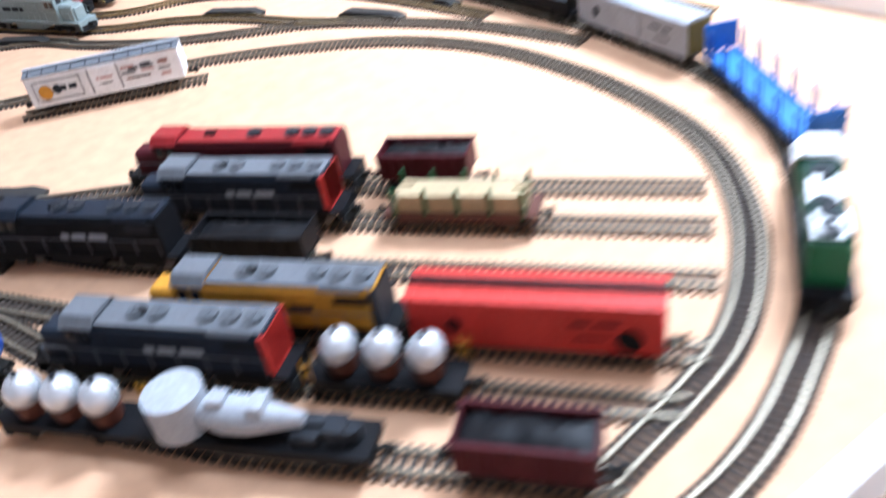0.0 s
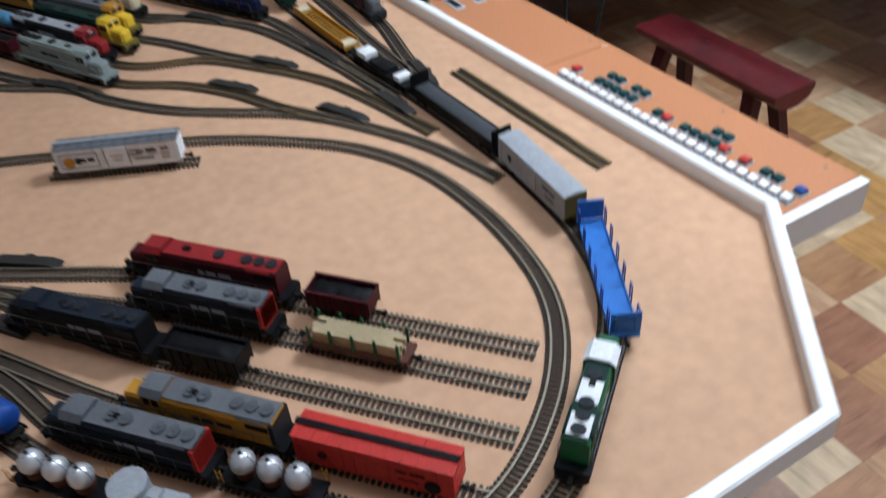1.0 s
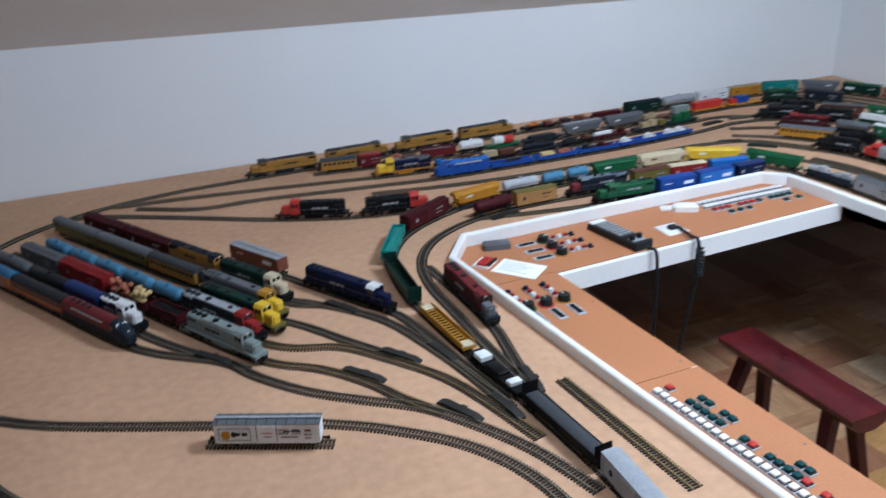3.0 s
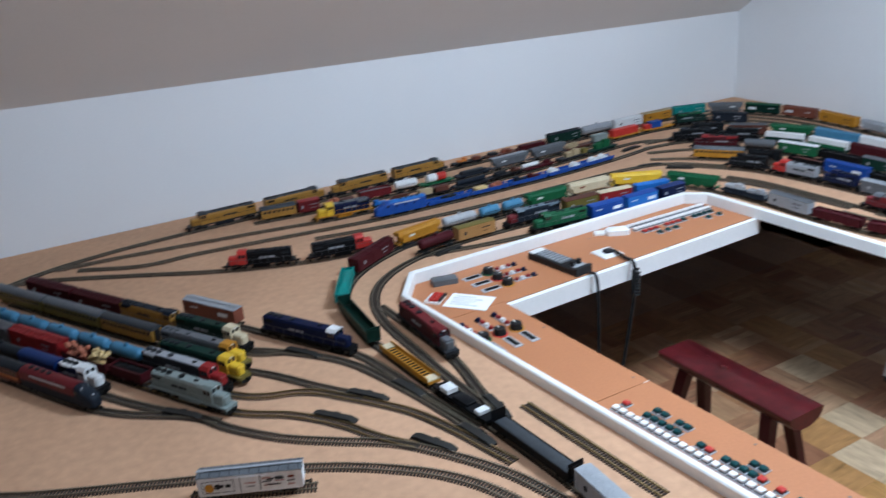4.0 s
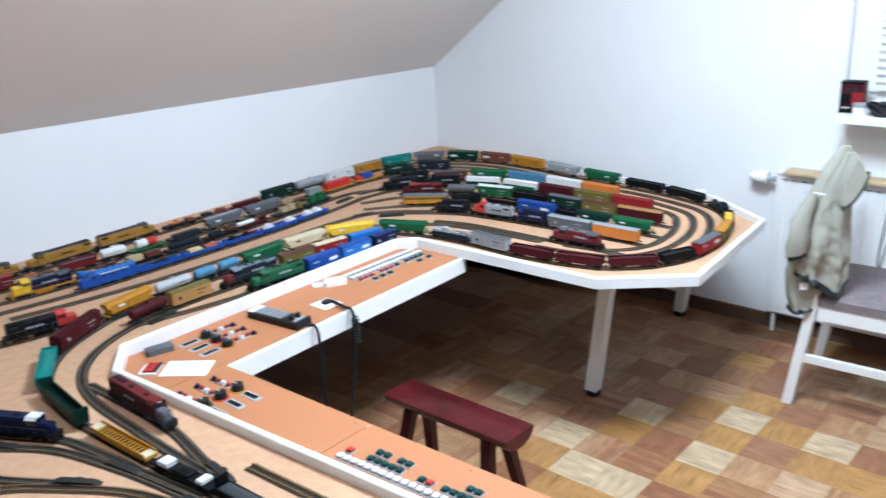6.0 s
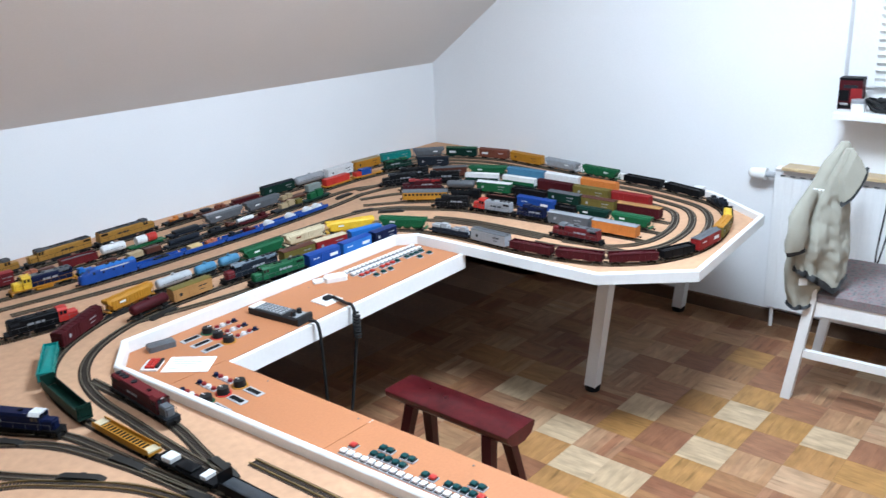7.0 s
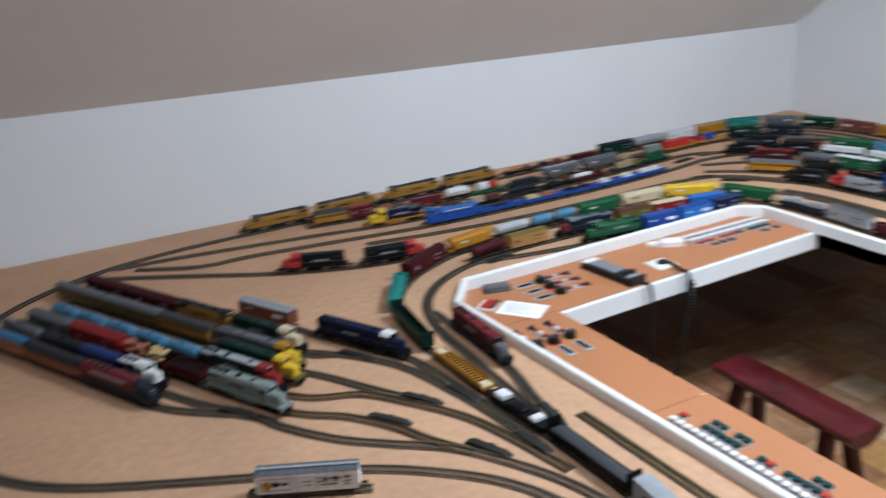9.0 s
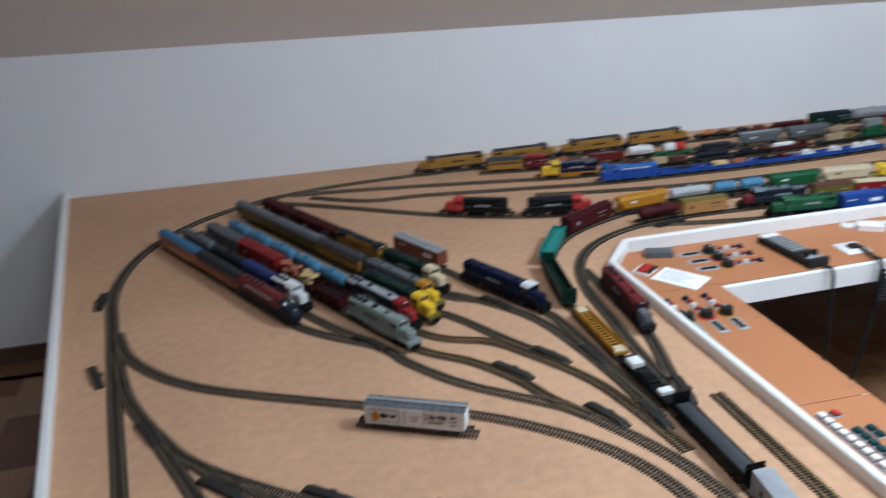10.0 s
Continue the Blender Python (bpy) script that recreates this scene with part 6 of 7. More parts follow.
COLS = [
    Line([(1.52, 0.66), (1.72, 0.62), (1.90, 0.47), (2.03, 0.30), (2.065, 0.1), (2.065, -0.1), (2.06, -0.40)]),
    Line([(1.46, 0.60), (1.66, 0.56), (1.82, 0.40), (1.92, 0.22), (1.945, 0.0), (1.945, -0.25), (1.95, -0.58)]),
    Line([(1.42, 0.54), (1.58, 0.46), (1.72, 0.30), (1.80, 0.12), (1.82, -0.1), (1.82, -0.4), (1.825, -0.70)]),
    Line([(1.36, 0.46), (1.48, 0.36), (1.60, 0.20), (1.67, 0.04), (1.69, -0.15), (1.69, -0.45), (1.695, -0.73)]),
    Line([(1.34, 0.40), (1.44, 0.24), (1.53, 0.08), (1.56, -0.1), (1.575, -0.3), (1.58, -0.5), (1.585, -0.74)]),
    Line([(1.40, 0.10), (1.44, -0.05), (1.45, -0.3), (1.45, -0.5), (1.455, -0.71)])]
for c in COLS:
    railway(c)


def fill(col, start, items):
    """Vehicles one behind the other from the stub end of a far track."""
    s = COLS[col].length - start
    for kind, c, r, L in items:
        x, y, h = on(COLS[col], s - L / 2)
        far(kind, x, y, h, c, r, L - 0.006)
        s -= L


fill(0, 0.05, [("box", "orange", "orange", 0.185), ("box", "white", "white", 0.185), ("box", "light_blue", "light_blue", 0.2), ("hop", "green", "", 0.19), ("box", "brown", "grey", 0.17), ("loco", "black", "black", 0.19)])
fill(1, 0.018, [("box", "red", "red", 0.18), ("box", "olive", "olive", 0.18), ("box", "maroon", "maroon", 0.18), ("auto", "dark_green", "green", 0.19), ("auto", "grey", "dark_green", 0.18), ("loco", "black", "black", 0.19), ("loco", "black", "dark_grey", 0.19)])
fill(2, 0.03, [("box", "maroon", "straw_brown", 0.19), ("box", "olive", "brown", 0.16), ("box", "dark_green", "grey", 0.16), ("open", "black", "black", 0.18), ("box", "green", "white", 0.17), ("tank", "grey", "", 0.14), ("loco", "maroon", "red", 0.20)])
fill(3, 0.03, [("hop", "green", "", 0.17), ("hop", "dark_green", "", 0.15), ("open", "black", "black", 0.10), ("box", "blue", "blue", 0.18), ("open", "black", "brown", 0.15), ("steam", "", "", 0.16), ("coach", "yellow", "grey", 0.20)])
fill(4, 0.036, [("box", "orange", "light_grey", 0.19), ("box", "grey", "light_grey", 0.19), ("loco", "navy", "navy", 0.15), ("redloco", "light_grey", "light_grey", 0.20), ("loco", "black", "black", 0.17)])
fill(5, 0.075, [("loco", "dark_red", "grey", 0.215)])


# ---------------------------------------------------------------- things on the control desk
def knob_panel(x, y, h, mirror=1):
    o = holder("throttle_panel", pose(x, y, DZ, 0, 0, h), "black rotary knobs, coloured buttons and slotted meters", "control panel", "throttle panels")
    for i in range(3):
        yy = (i - 1) * 0.050
        part("scale_disc", lambda: Geo().cyl(0, 0, 0, 0.021, 0.0015, seg=24), paint(("yellow", "bright_red", "green")[i]), o, at=(0, yy, 0))
        k = part("knob", lambda: Geo().cyl(0, 0, 0.0015, 0.0165, 0.016, r2=0.0145, seg=20), M_RUBBER, o, at=(0, yy, 0), key="knob")
        part("pointer", lambda: Geo().box(0.008, 0, 0.0180, 0.012, 0.002, 0.001), paint("white"), k, key="pointer")
        p = part("meter", lambda: Geo().box(0, 0, 0.001, 0.060, 0.023, 0.002), paint("silver"), o, at=(-0.056, yy, 0), key="meter")
        part("meter_slot", lambda: Geo().box(0.002, 0, 0.0024, 0.046, 0.0135, 0.001), paint("black"), p, key="meterslot")
        for j, c in enumerate(("red", "white", "red", "navy")):
            b = part("button_base", lambda: Geo().box(0, 0, 0.0015, 0.016, 0.016, 0.003), paint("silver" if j < 3 else "dark_grey"), o, at=(0.034 + j * 0.020, yy + 0.004, 0), key="bbase")
            part("button", lambda: Geo().cyl(0, 0, 0.003, 0.0068, 0.006, r2=0.0058, seg=14), paint(c), b, key="bcap")
    return o


knob_panel(0.213, -0.120, 0)
knob_panel(0.020, -0.412, 90)


def key_switch(x, y, h, caps, group):
    """A small push switch: a pale plate with one raised square cap."""
    o = holder("push_switch", pose(x, y, DZ, 0, 0, h), "small square push switch with a %s cap" % WORDS[caps], "switch", group)
    part("base", lambda: Geo().box(0, 0, 0.0014, 0.0192, 0.0205, 0.0028, c=0.0005), paint("silver"), o, key="ksbase")
    part("rim", lambda: Geo().box(0, 0, 0.0036, 0.0160, 0.0165, 0.0020), paint("dark_grey"), o, key="ksrim")
    part("cap", lambda: Geo().box(0, 0, 0.0070, 0.0140, 0.0135, 0.0052, c=0.0010), M_WHITE if caps == "white" else paint(caps), o, key="kscap")


def shelf_switch(i, r, caps, group):
    """The i-th switch along the shelf in the r-th row from the edge strip."""
    key_switch(0.016 + 0.0011 * i + 0.0285 * r, -0.848 - 0.0198 * i, 93, caps, group)


for i in range(25):
    shelf_switch(i, 0, "white", "white switch row on the shelf")
for i, r in ((3, 1), (4, 1), (5, 1), (6, 1), (7, 1), (3, 2), (4, 2), (6, 2), (7, 2), (10, 1), (13, 1), (14, 1), (15, 1), (16, 1), (15, 2), (16, 2), (21, 1), (22, 1)):
    shelf_switch(i, r, "dark_teal", "green switches on the shelf")
for i, r in ((0, 1), (11, 1), (17, 1), (19, 1)):
    shelf_switch(i, r, "bright_red", "red switches on the shelf")
shelf_switch(24, 1, "blue", "blue switches on the shelf")
FIELD = "switch field at the far end of the shelf"
for i in range(18):
    for j in range(2):
        key_switch(0.782 + i * 0.0192, -0.046 - j * 0.034, 0, "white", FIELD)
for i in range(13):
    if i not in (3, 8):
        key_switch(0.792 + i * 0.0245, -0.110, 0, "bright_red" if i < 7 else "dark_teal", FIELD)
for x in (0.824, 0.858, 0.892, 1.040, 1.090):
    key_switch(x, -0.146, 0, "dark_teal", FIELD)

pad = holder("handheld_controller", pose(0.413, -0.150, DZ, 0, 0, 7), "black handheld controller with a grey keypad on the shelf", "controller")
part("case", Geo().box(0, 0, 0.010, 0.062, 0.205, 0.020, c=0.003), M_RUBBER, pad)
part("keypad", Geo().box(0, 0.022, 0.0206, 0.050, 0.110, 0.0014), paint("grey"), pad, "grey key field")
for i in range(4):
    for j in range(7):
        part("key", lambda: Geo().box(0, 0, 0.0222, 0.0065, 0.007, 0.003, c=0.0006), paint("silver"), pad, at=(-0.0175 + i * 0.0117, -0.022 + j * 0.0148, 0), key="padkey")
part("display", Geo().box(-0.002, 0.090, 0.0212, 0.052, 0.022, 0.0026), M_WHITE, pad, "pale display panel")
part("knob_plate", Geo().box(0.002, -0.076, 0.0208, 0.046, 0.034, 0.0018), paint("light_grey"), pad, "pale plate round the knobs")
for x in (-0.014, 0.012):
    part("knob", lambda: Geo().cyl(0, 0, 0.0212, 0.0085, 0.014, r2=0.0072, seg=16), M_RUBBER, pad, at=(x, -0.068, 0), key="padknob")
part("end_cap", Geo().box(0, -0.097, 0.012, 0.064, 0.012, 0.026, c=0.002), M_RUBBER, pad)
sheet = holder("paper_sheet", pose(0.062, -0.203, DZ, 0, 0, -52), "white sheet of paper with faint writing on the shelf", "paper")
part("sheet", Geo().box(0, 0, 0.0008, 0.125, 0.088, 0.0012), M_PAPER, sheet)
for i, (x, w) in enumerate(((-0.02, 0.06), (-0.01, 0.085), (-0.015, 0.07), (-0.02, 0.055), (-0.008, 0.08))):
    part("writing_bar", Geo().box(x, 0.028 - i * 0.013, 0.0016, w, 0.0022, 0.0004), paint("light_grey"), sheet, "faint grey line of writing")
thing("grey_box", Geo().box(0, 0, 0.009, 0.075, 0.035, 0.018, c=0.002), paint("grey"), "small grey plastic box on the shelf", "box", m=pose(0.075, -0.050, DZ, 0, 0, -14))
tb = holder("terminal_block", pose(-0.004, -0.132, DZ, 0, 0, 38), "red and white terminal block on the shelf", "terminal block")
part("base", Geo().box(0, 0, 0.003, 0.060, 0.046, 0.006, c=0.001), M_WHITE, tb)
part("end_strip", Geo().box(0.002, -0.0205, 0.0085, 0.052, 0.006, 0.006), M_RUBBER, tb, "black end strip")
for i in range(4):
    for j in range(2):
        part("clamp", lambda: Geo().box(0, 0, 0.009, 0.0110, 0.0120, 0.007, c=0.0008), paint("bright_red"), tb, "red clamp", at=(-0.0195 + i * 0.0132, -0.009 + j * 0.0140, 0), key="clamp")
mouse = holder("white_adapter", pose(0.715, -0.065, DZ, 0, 0, -28), "rounded white plastic adapter on the shelf", "adapter")
part("shell", Geo().box(0, 0, 0.011, 0.075, 0.036, 0.022, c=0.006), M_WHITE, mouse)
part("flap", Geo().box(-0.048, 0.01, 0.004, 0.05, 0.03, 0.008, c=0.002), M_WHITE, mouse)
sock = holder("socket_plate", pose(0.580, -0.172, DZ, 0, 0, 0), "white square socket plate with a black plug on the shelf", "socket")
part("plate", Geo().box(0, 0, 0.002, 0.072, 0.072, 0.004, c=0.0015), M_WHITE, sock)
part("plug", Geo().box(0.004, 0, 0.009, 0.03, 0.022, 0.010, c=0.003), M_RUBBER, sock)


def cable(name, pts, r, label, coil=False):
    cu = bpy.data.curves.new(name, 'CURVE')
    cu.dimensions, cu.bevel_depth, cu.bevel_resolution = '3D', r, 3
    sp = cu.splines.new('POLY')
    sp.points.add(len(pts) - 1)
    for p, q in zip(sp.points, pts):
        p.co = (*q, 1)
    cu.materials.append(M_RUBBER)
    return tagged(new(name, cu), label, "cable")


def smooth3(pts, n=10):
    p = [np.array(q, float) for q in pts]
    p = [2 * p[0] - p[1]] + p + [2 * p[-1] - p[-2]]
    out = []
    for i in range(1, len(p) - 2):
        a, b, c, d = p[i - 1:i + 3]
        for k in range(n):
            t = k / n
            out.append(tuple(0.5 * ((2 * b) + (c - a) * t + (2 * a - 5 * b + 4 * c - d) * t * t + (3 * b - a - 3 * c + d) * t ** 3)))
    return out + [tuple(p[-2])]


cable("controller_cable", smooth3([(0.43, -0.262, DZ + 0.008), (0.435, -0.292, DZ + 0.004), (0.437, -0.300, DZ - 0.08), (0.44, -0.30, 0.25), (0.46, -0.28, 0.02)]), 0.0048, "thin black cable hanging over the shelf edge")
path = smooth3([(0.592, -0.19, DZ + 0.012), (0.585, -0.25, DZ + 0.009), (0.580, -0.290, DZ + 0.003), (0.578, -0.295, DZ - 0.10), (0.53, -0.29, 0.2), (0.50, -0.28, 0.02)])
cable("coiled_cable", path, 0.0052, "black cable hanging over the shelf edge")
coil = [(0.580 + 0.010 * math.cos(i * 0.7), -0.300 + 0.010 * math.sin(i * 0.7), DZ - 0.012 - i * 0.0011) for i in range(72)]
cable("cable_coil", coil, 0.0036, "coiled part of a black cable against the white front board")

# ---------------------------------------------------------------- furniture
bench = holder("bench", pose(0.700, -0.583, 0, 0, 0, -90), "low mahogany-stained bench with a rounded underside and splayed legs", "bench")
LB, HB = 0.475, 0.306
prof = [(-0.066, HB), (-0.064, HB - 0.014), (-0.049, HB - 0.032), (-0.018, HB - 0.044), (0.018, HB - 0.044), (0.049, HB - 0.032), (0.064, HB - 0.014), (0.066, HB), (0.061, HB + 0.004), (-0.061, HB + 0.004)]
part("seat", Geo().prism(prof, -LB / 2, LB / 2), M_MAHOGANY, bench)
for sx in (-1, 1):
    for sy in (-1, 1):
        a = [(-0.015, -0.013), (0.015, -0.013), (0.015, 0.013), (-0.015, 0.013)]
        part("leg", Geo().loft([[(sx * 0.185 + p, sy * 0.090 + q, 0.0) for p, q in a], [(sx * 0.150 + p * 1.2, sy * 0.036 + q * 1.2, HB - 0.03) for p, q in a]]), M_MAHOGANY_LEG, bench)

# white chair with a jacket over its back; local x runs across the back, local y forward to the seat
CHAIR_AT = pose(1.880, -1.164, 0, 0, 0, 3)
chair = holder("chair", CHAIR_AT, "white painted wooden chair with a faded flowered cushion", "chair")


def post(x, y, z0, z1, dx=0.0, dy=0.0, w=0.034):
    a = [(-w / 2, -w / 2), (w / 2, -w / 2), (w / 2, w / 2), (-w / 2, w / 2)]
    return Geo().loft([[(x + p, y + q, z1 if k else z0) for p, q in a] if not k else [(x + dx + p, y + dy + q, z1) for p, q in a] for k in (0, 1)])


for x in (0.0, 0.37):
    part("back_leg", post(x, 0, 0, 0.40, 0, -0.055), M_WHITE, chair)
    part("back_post", post(x, -0.055, 0.40, 0.80, 0, 0.013), M_WHITE, chair)
    part("front_leg", post(x, -0.43, 0, 0.40, 0, 0.0), M_WHITE, chair)
    part("seat_rail", Geo().box(x, -0.242, 0.372, 0.022, 0.338, 0.052), M_WHITE, chair)
    part("stretcher", Geo().box(x, -0.222, 0.190, 0.020, 0.38, 0.028), M_WHITE, chair)
for y in (-0.055, -0.43):
    part("cross_rail", Geo().box(0.185, y, 0.372, 0.334, 0.022, 0.052), M_WHITE, chair)
for z in (0.62, 0.768):
    part("back_slat", Geo().box(0.185, -0.047, z, 0.334, 0.018, 0.060), M_WHITE, chair)
part("cushion", Geo().box(0.185, -0.245, 0.420, 0.40, 0.36, 0.042, c=0.013), M_CUSHION, chair, "faded flowered cushion")


JACKET = pose(1.915, -1.224, 0.0, 0, 0, -49)     # local x to the seat's side, local y away from it


def tent(rows, thick, folds, seed, nu=64):
    """Hanging cloth as a closed shell: rows of (height, left, right) from the top down, with upright folds."""
    rings = []
    zs = np.array([r[0] for r in rows])
    m = 48
    for j in range(m + 1):
        v = j / m
        z = zs[0] + (zs[-1] - zs[0]) * v
        le = float(np.interp(-z, -zs, [r[1] for r in rows]))
        ri = float(np.interp(-z, -zs, [r[2] for r in rows]))
        ring = []
        for i in range(nu):
            a = 2 * math.pi * i / nu
            ca, sa = math.cos(a), math.sin(a)
            x = (le + ri) / 2 + (ri - le) / 2 * math.copysign(abs(ca) ** 0.7, ca)
            deep = thick * (0.35 + 0.65 * min(1.0, v * 2.5)) * (1 + folds * v ** 0.5 * (0.55 * math.sin(x * 95 + 3 * v + seed) + 0.35 * math.sin(x * 163 - 5 * v + 2 * seed)) + 0.5 * noise.noise((x * 16, sa * 1.5 + seed, z * 11)) + 0.30 * v * noise.noise((x * 42 + 9 * z, seed, z * 30)))
            crease = max(0.0, 1 - 6.5 * abs(noise.noise((x * 24 + z * 7, seed, z * 8 - x * 5)))) + 0.6 * max(0.0, 1 - 6 * abs(noise.noise((x * 15 - z * 17, seed + 4, z * 13))))
            y = (deep - 0.0065 * min(1.0, v * 4) * crease) * math.copysign(abs(sa) ** 0.8, sa)
            ring.append((x + 0.004 * noise.noise((x * 20, z * 22, seed)), y, z + 0.010 * v * noise.noise((x * 18, seed, 3.0))))
        rings.append(ring)
    return rings


def piping(pts, r):
    """A soft round edging along a row of points."""
    return Geo().loft([[tuple(Vector(w) + Vector((r * math.cos(t), r * math.sin(t), 1.3 * r * math.sin(t + 0.8)))) for t in [2 * math.pi * k / 6 for k in range(6)]] for w in pts])


def slanted(rings, lift):
    """Lets the hem hang unevenly: lift gives its rise at each place across."""
    m = len(rings) - 1
    return [[(x, y, z + (j / m) ** 2 * lift(x)) for x, y, z in r] for j, r in enumerate(rings)]


def sleeve_ring(c, axis, r, flat_y, n=14):
    """A ring round the point c across a direction in the x, z plane."""
    ax, az = axis
    out = []
    for i in range(n):
        a = 2 * math.pi * i / n
        k = r * (1 + 0.14 * math.sin(3 * a + c[2] * 60))
        out.append((c[0] - az * k * math.cos(a), c[1] + flat_y * k * math.sin(a), c[2] + ax * k * math.cos(a)))
    return out


jk = holder("jacket", JACKET, "pale khaki jacket with a dark hem over a chair back", "jacket")
back = slanted(tent([(0.950, 0.028, 0.052), (0.930, 0.014, 0.064), (0.895, -0.020, 0.070), (0.845, -0.044, 0.072), (0.77, -0.080, 0.070), (0.70, -0.100, 0.064), (0.62, -0.114, 0.058), (0.52, -0.124, 0.050), (0.446, -0.114, 0.020), (0.372, -0.096, -0.020)], 0.042, 0.22, 1.3), lambda x: 0.5 * max(0.0, x + 0.072))
part("back_cloth", Geo().loft(back), M_JACKET, jk)
part("hem", piping([back[-1][i % 64] for i in range(28, 66)], 0.007), M_RUBBER, jk, "dark elastic hem")
front = slanted([[(x, y - 0.038, z) for x, y, z in r] for r in tent([(0.935, 0.026, 0.056), (0.89, 0.004, 0.066), (0.84, -0.018, 0.064), (0.76, -0.046, 0.056), (0.70, -0.064, 0.060), (0.615, -0.088, 0.070), (0.53, -0.106, 0.074), (0.455, -0.104, 0.068)], 0.034, 0.28, 4.1)], lambda x: 0.62 * max(0.0, 0.012 - x) + 0.9 * max(0.0, x - 0.020))
part("front_cloth", Geo().loft(front), M_JACKET, jk)
part("hem", piping([front[-1][i % 64] for i in range(32, 60)], 0.0085), M_RUBBER, jk, "dark elastic hem")
arm = [((-0.066, -0.036, 0.800), (-0.6, -0.8), 0.018), ((-0.096, -0.052, 0.752), (-0.6, -0.8), 0.028), ((-0.116, -0.062, 0.705), (-0.3, -0.95), 0.034), ((-0.119, -0.066, 0.660), (0.0, -1.0), 0.036), ((-0.120, -0.066, 0.625), (0.05, -1.0), 0.035), ((-0.120, -0.064, 0.600), (0.25, -0.97), 0.031)]
part("sleeve", Geo().loft([sleeve_ring(c, a, r, 0.62) for c, a, r in arm]), M_JACKET, jk)
part("cuff", Geo().loft([sleeve_ring(c, a, r, 0.62) for c, a, r in (((-0.118, -0.064, 0.602), (0.35, -0.94), 0.0315), ((-0.114, -0.064, 0.588), (0.35, -0.94), 0.030))]), M_RUBBER, jk, "dark cuff")
lapel = [[(0.040 + 0.004 * k, -0.060 - 0.010 * k, 0.938), (0.064, -0.074, 0.905 - 0.01 * k), (0.080, -0.082, 0.868), (0.058, -0.090, 0.825), (0.030, -0.094, 0.785), (0.008, -0.090, 0.766), (0.002, -0.078, 0.850)] for k in (0, 1)]
part("collar", Geo().loft([[(x, y + 0.030, z) for x, y, z in lapel[0]], lapel[0], [(x * 0.86 + 0.006, y - 0.010, z * 0.9 + 0.084) for x, y, z in lapel[1]]]), M_JACKET, jk, "turned-over collar flap")
part("collar_edge", piping([(0.080, -0.080, 0.870), (0.072, -0.088, 0.846), (0.058, -0.092, 0.824), (0.044, -0.096, 0.802), (0.030, -0.098, 0.784), (0.008, -0.094, 0.766)], 0.0085), M_RUBBER, jk, "dark collar edge")
part("care_label", Geo().box(-0.076, -0.0500, 0.478, 0.028, 0.004, 0.026), M_PAPER, jk, "small white care label")

# radiator under the window
rad = holder("radiator", pose(XE - 0.055, -1.585, 0.095), "white panel radiator with a valve below the window", "radiator")
RW, RH = 1.46, 0.605


def radiator_panel():
    g = Geo().box(0, 0, RH / 2, 0.016, RW, RH, c=0.003)
    return g


panel = part("panel", radiator_panel(), M_RADIATOR, rad)
for i in range(42):
    part("rib", lambda: Geo().box(-0.0090, 0, RH / 2, 0.003, 0.024, RH - 0.06, c=0.0012), M_RADIATOR, panel, at=(0, -RW / 2 + 0.03 + i * (RW - 0.06) / 41, 0), key="rib")
part("back_panel", Geo().box(0.036, 0, RH / 2, 0.012, RW, RH - 0.02), M_RADIATOR, rad)
part("top_grille", Geo().box(0.016, 0, RH + 0.002, 0.060, RW, 0.006), M_RADIATOR, rad)
for i in range(36):
    part("vent", lambda: Geo().box(-0.0135, 0, RH - 0.022, 0.0012, 0.020, 0.004), paint("grey"), rad, at=(0, -RW / 2 + 0.035 + i * (RW - 0.07) / 35, 0), key="vent")
v = part("valve", Geo().cyl(0.01, RW / 2 + 0.005, RH - 0.03, 0.012, 0.05, "y", 14), paint("silver"), rad, "metal valve body")
part("valve_head", Geo().cyl(0.01, RW / 2 + 0.04, RH - 0.03, 0.026, 0.055, "y", 20, 0.023).ball(0.01, RW / 2 + 0.095, RH - 0.03, 0.022, 16, 8), M_WHITE, v, "white thermostat head")
part("pipe", Geo().cyl(0.01, RW / 2 - 0.03, -0.095, 0.008, 0.11), M_RADIATOR, rad)
thing("shelf_board", Geo().box(0, 0, 0.006, 0.09, 1.42, 0.012, c=0.002), M_BEECH, "beech board lying on top of the radiator", "board", m=pose(XE - 0.05, -1.60, 0.095 + RH + 0.006))

# things on the window sill
SILL = WZ0 + 0.004
tin = holder("carton", pose(XE - 0.055, -1.114, SILL, 0, 0, 4), "red and black printed carton on the window sill", "carton")
part("body", Geo().box(0, 0, 0.0550, 0.060, 0.082, 0.110, c=0.001), paint("maroon"), tin)
part("lid", Geo().box(0, 0, 0.114, 0.062, 0.084, 0.008, c=0.001), paint("black"), tin, "black lid")
for z, c, y, w, h in ((0.052, "black", 0.022, 0.036, 0.040), (0.055, "red", -0.022, 0.040, 0.050), (0.013, "black", 0.01, 0.06, 0.018), (0.086, "dark_grey", 0.0, 0.05, 0.012), (0.020, "white", 0.018, 0.03, 0.008)):
    part("print_panel", Geo().box(-0.0305, y, z, 0.0012, w, h), paint(c), tin, "%s printed panel" % WORDS[c])
jar = holder("jar", pose(XE - 0.11, -1.158, SILL), "small white jar with a pale lid on the window sill", "jar")
part("body", Geo().cyl(0, 0, 0, 0.026, 0.032, seg=18), M_WHITE, jar)
part("lid", Geo().cyl(0, 0, 0.032, 0.027, 0.012, seg=18), paint("light_grey"), jar)
rng = random.Random(3)
loops = []
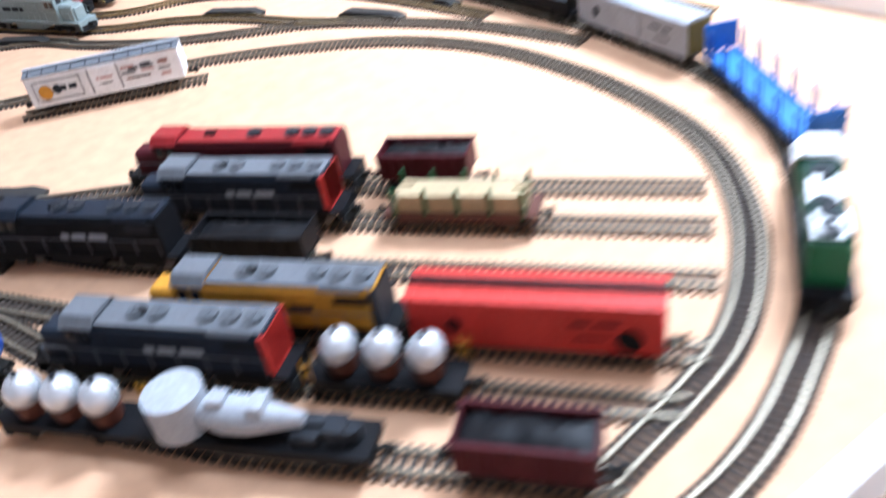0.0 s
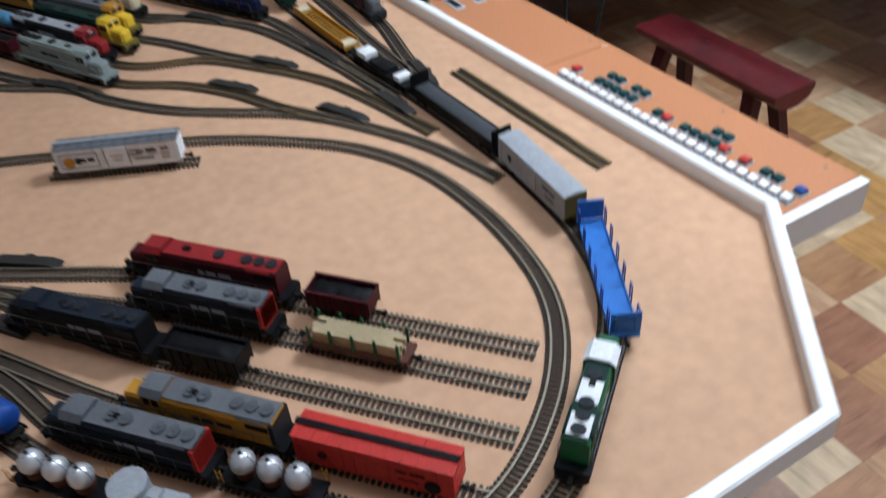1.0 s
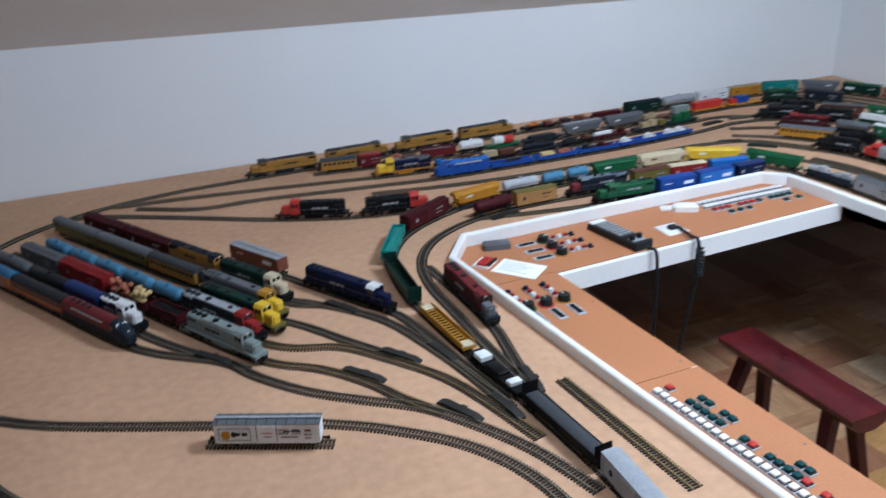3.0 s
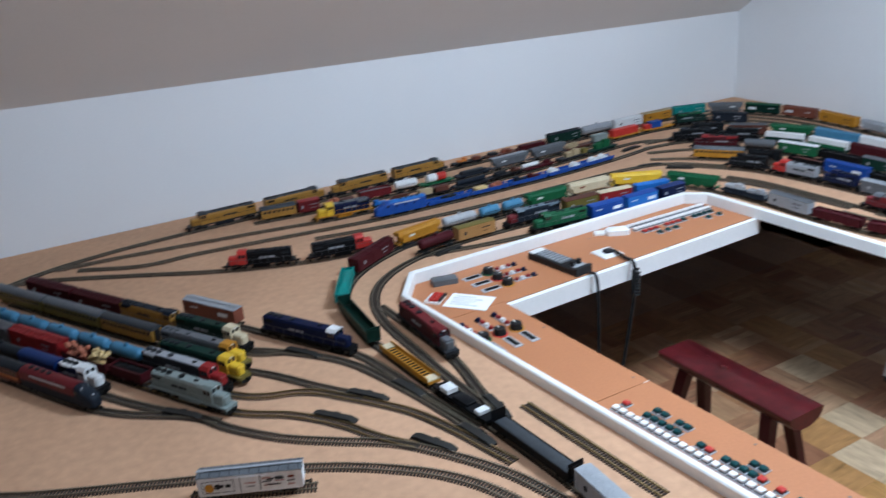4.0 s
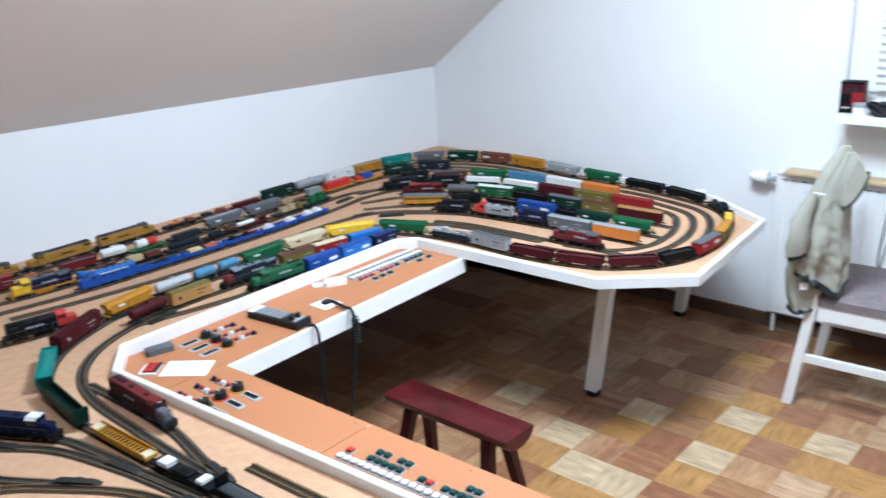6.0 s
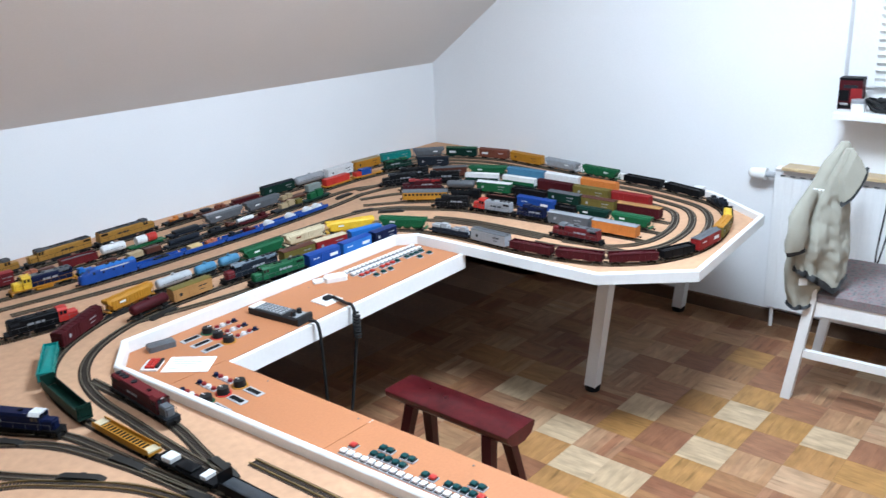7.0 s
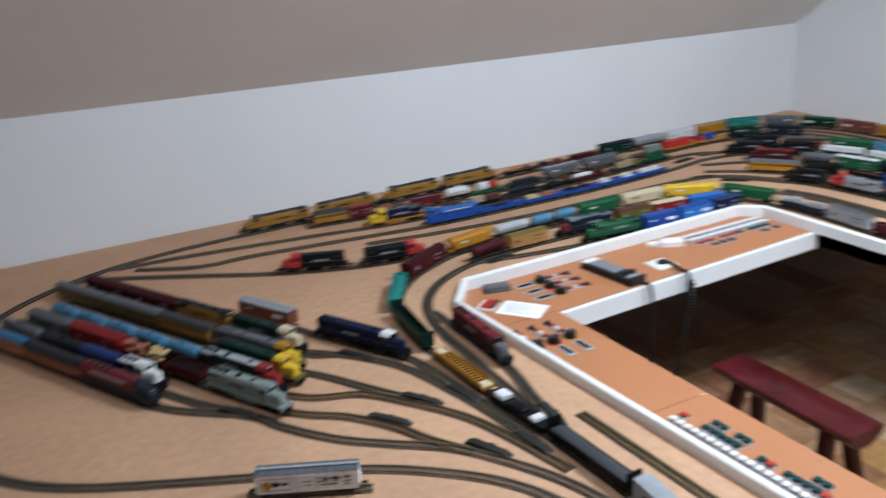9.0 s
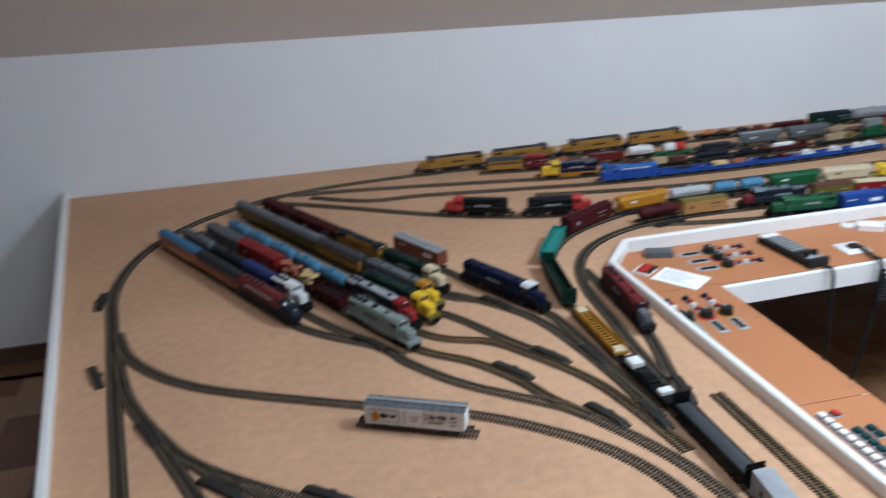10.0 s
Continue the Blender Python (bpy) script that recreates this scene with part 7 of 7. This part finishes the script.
for i in range(110):
    r = 0.030 + 0.012 * math.sin(i * 0.37)
    loops.append((XE - 0.10 + r * 0.8 * math.cos(i * 0.55 + 0.4 * math.sin(i * 0.13)), -1.235 + r * 1.25 * math.sin(i * 0.55), SILL + 0.006 + 0.020 * (1 + math.sin(i * 0.55 * 1.31)) + 0.004 * rng.random()))
cable("cable_tangle", smooth3(loops, 4), 0.0045, "black wound-up cable in a tangle on the window sill")
thing("power_adapter", Geo().box(0, 0, 0.021, 0.06, 0.10, 0.042, c=0.004), paint("dark_grey"), "dark grey power adapter on the window sill", "adapter", m=pose(XE - 0.09, -1.365, SILL))
for pts in ([(2.36, -1.345, SILL + 0.005), (2.305, -1.343, SILL - 0.030), (2.282, -1.338, 0.820), (2.280, -1.326, 0.652), (2.280, -1.312, 0.473), (2.281, -1.315, 0.415)],
            [(2.36, -1.362, SILL + 0.005), (2.305, -1.352, SILL - 0.030), (2.284, -1.346, 0.820), (2.282, -1.345, 0.633), (2.281, -1.337, 0.530), (2.281, -1.318, 0.420)]):
    cable("hanging_cable", smooth3(pts), 0.0032, "thin black cable hanging from the window sill")
thing("plug", Geo().cyl(0, 0, 0, 0.0075, 0.045, seg=14, r2=0.0055), M_RUBBER, "small black plug on hanging cables below the sill", "plug", m=pose(2.281, -1.316, 0.385))

# ---------------------------------------------------------------- parquet floor, block by block
SQ = 0.150
floor = holder("floor", pose(0, 0, 0), "worn oak parquet floor of square blocks in mixed tones", "floor", kind="structure")
part("subfloor", Geo().box((XW + XE) / 2, (YN + YS) / 2, -0.03, XE - XW, YN - YS, 0.05), M_BASE, floor)


def block_geo():
    g = Geo()
    for i in range(5):
        g.box(0, (i - 2) * SQ / 5, -0.003, SQ - 0.0008, SQ / 5 - 0.0002, 0.008)
    return g


# blocks that stand out by their wood, by column and row from the block beside the chair
WOODS = {}
for wood, cells in ((M_PALE, "0,1 -2,1 0,-1 -4,2 -3,4 -1,3 4,-1 -2,6 -4,3 -6,2 -7,2 -7,0 -10,-1"), (M_HONEY, "-1,1 0,0 -3,1 -4,4 -2,3 0,2 1,1 -1,-1 -1,-2 -5,3 3,2 -5,2 -6,1"), (M_ROSY, "-1,5 0,3 2,3 1,4 2,-1 -2,2 -1,0 1,0 0,-2 -5,4 2,1 -8,0 -9,-1")):
    for cell in cells.split():
        WOODS[tuple(int(q) for q in cell.split(","))] = wood
random.seed(5)
rest = [Geo(), Geo()]
X0, Y0 = 1.585 - 40 * SQ, -1.315 - 30 * SQ
for i in range(80):
    for j in range(60):
        x, y = X0 + (i + 0.5) * SQ, Y0 + (j + 0.5) * SQ
        if not (XW + SQ / 2 < x < XE - SQ / 2 + 0.14 and YS + SQ / 2 < y < YN - SQ / 2 + 0.14):
            continue
        x, y = min(x, XE - SQ / 2), min(y, YN - SQ / 2)
        if 0.1 < x < 2.47 and -1.95 < y < 0.30:
            part("parquet_block", block_geo, WOODS.get((i - 40, j - 30), M_PARQUET), floor, at=(x, y, 0), turn=(0, 0, 90 * ((i + j) % 2)), key="block")
        else:
            rest[(i + j) % 2].box(x, y, -0.003, SQ - 0.0012, SQ - 0.0012, 0.008)
for q in rest:
    ob = part("parquet_field", q, M_BLOCKS, floor)
    ob["kind"] = "stuff"
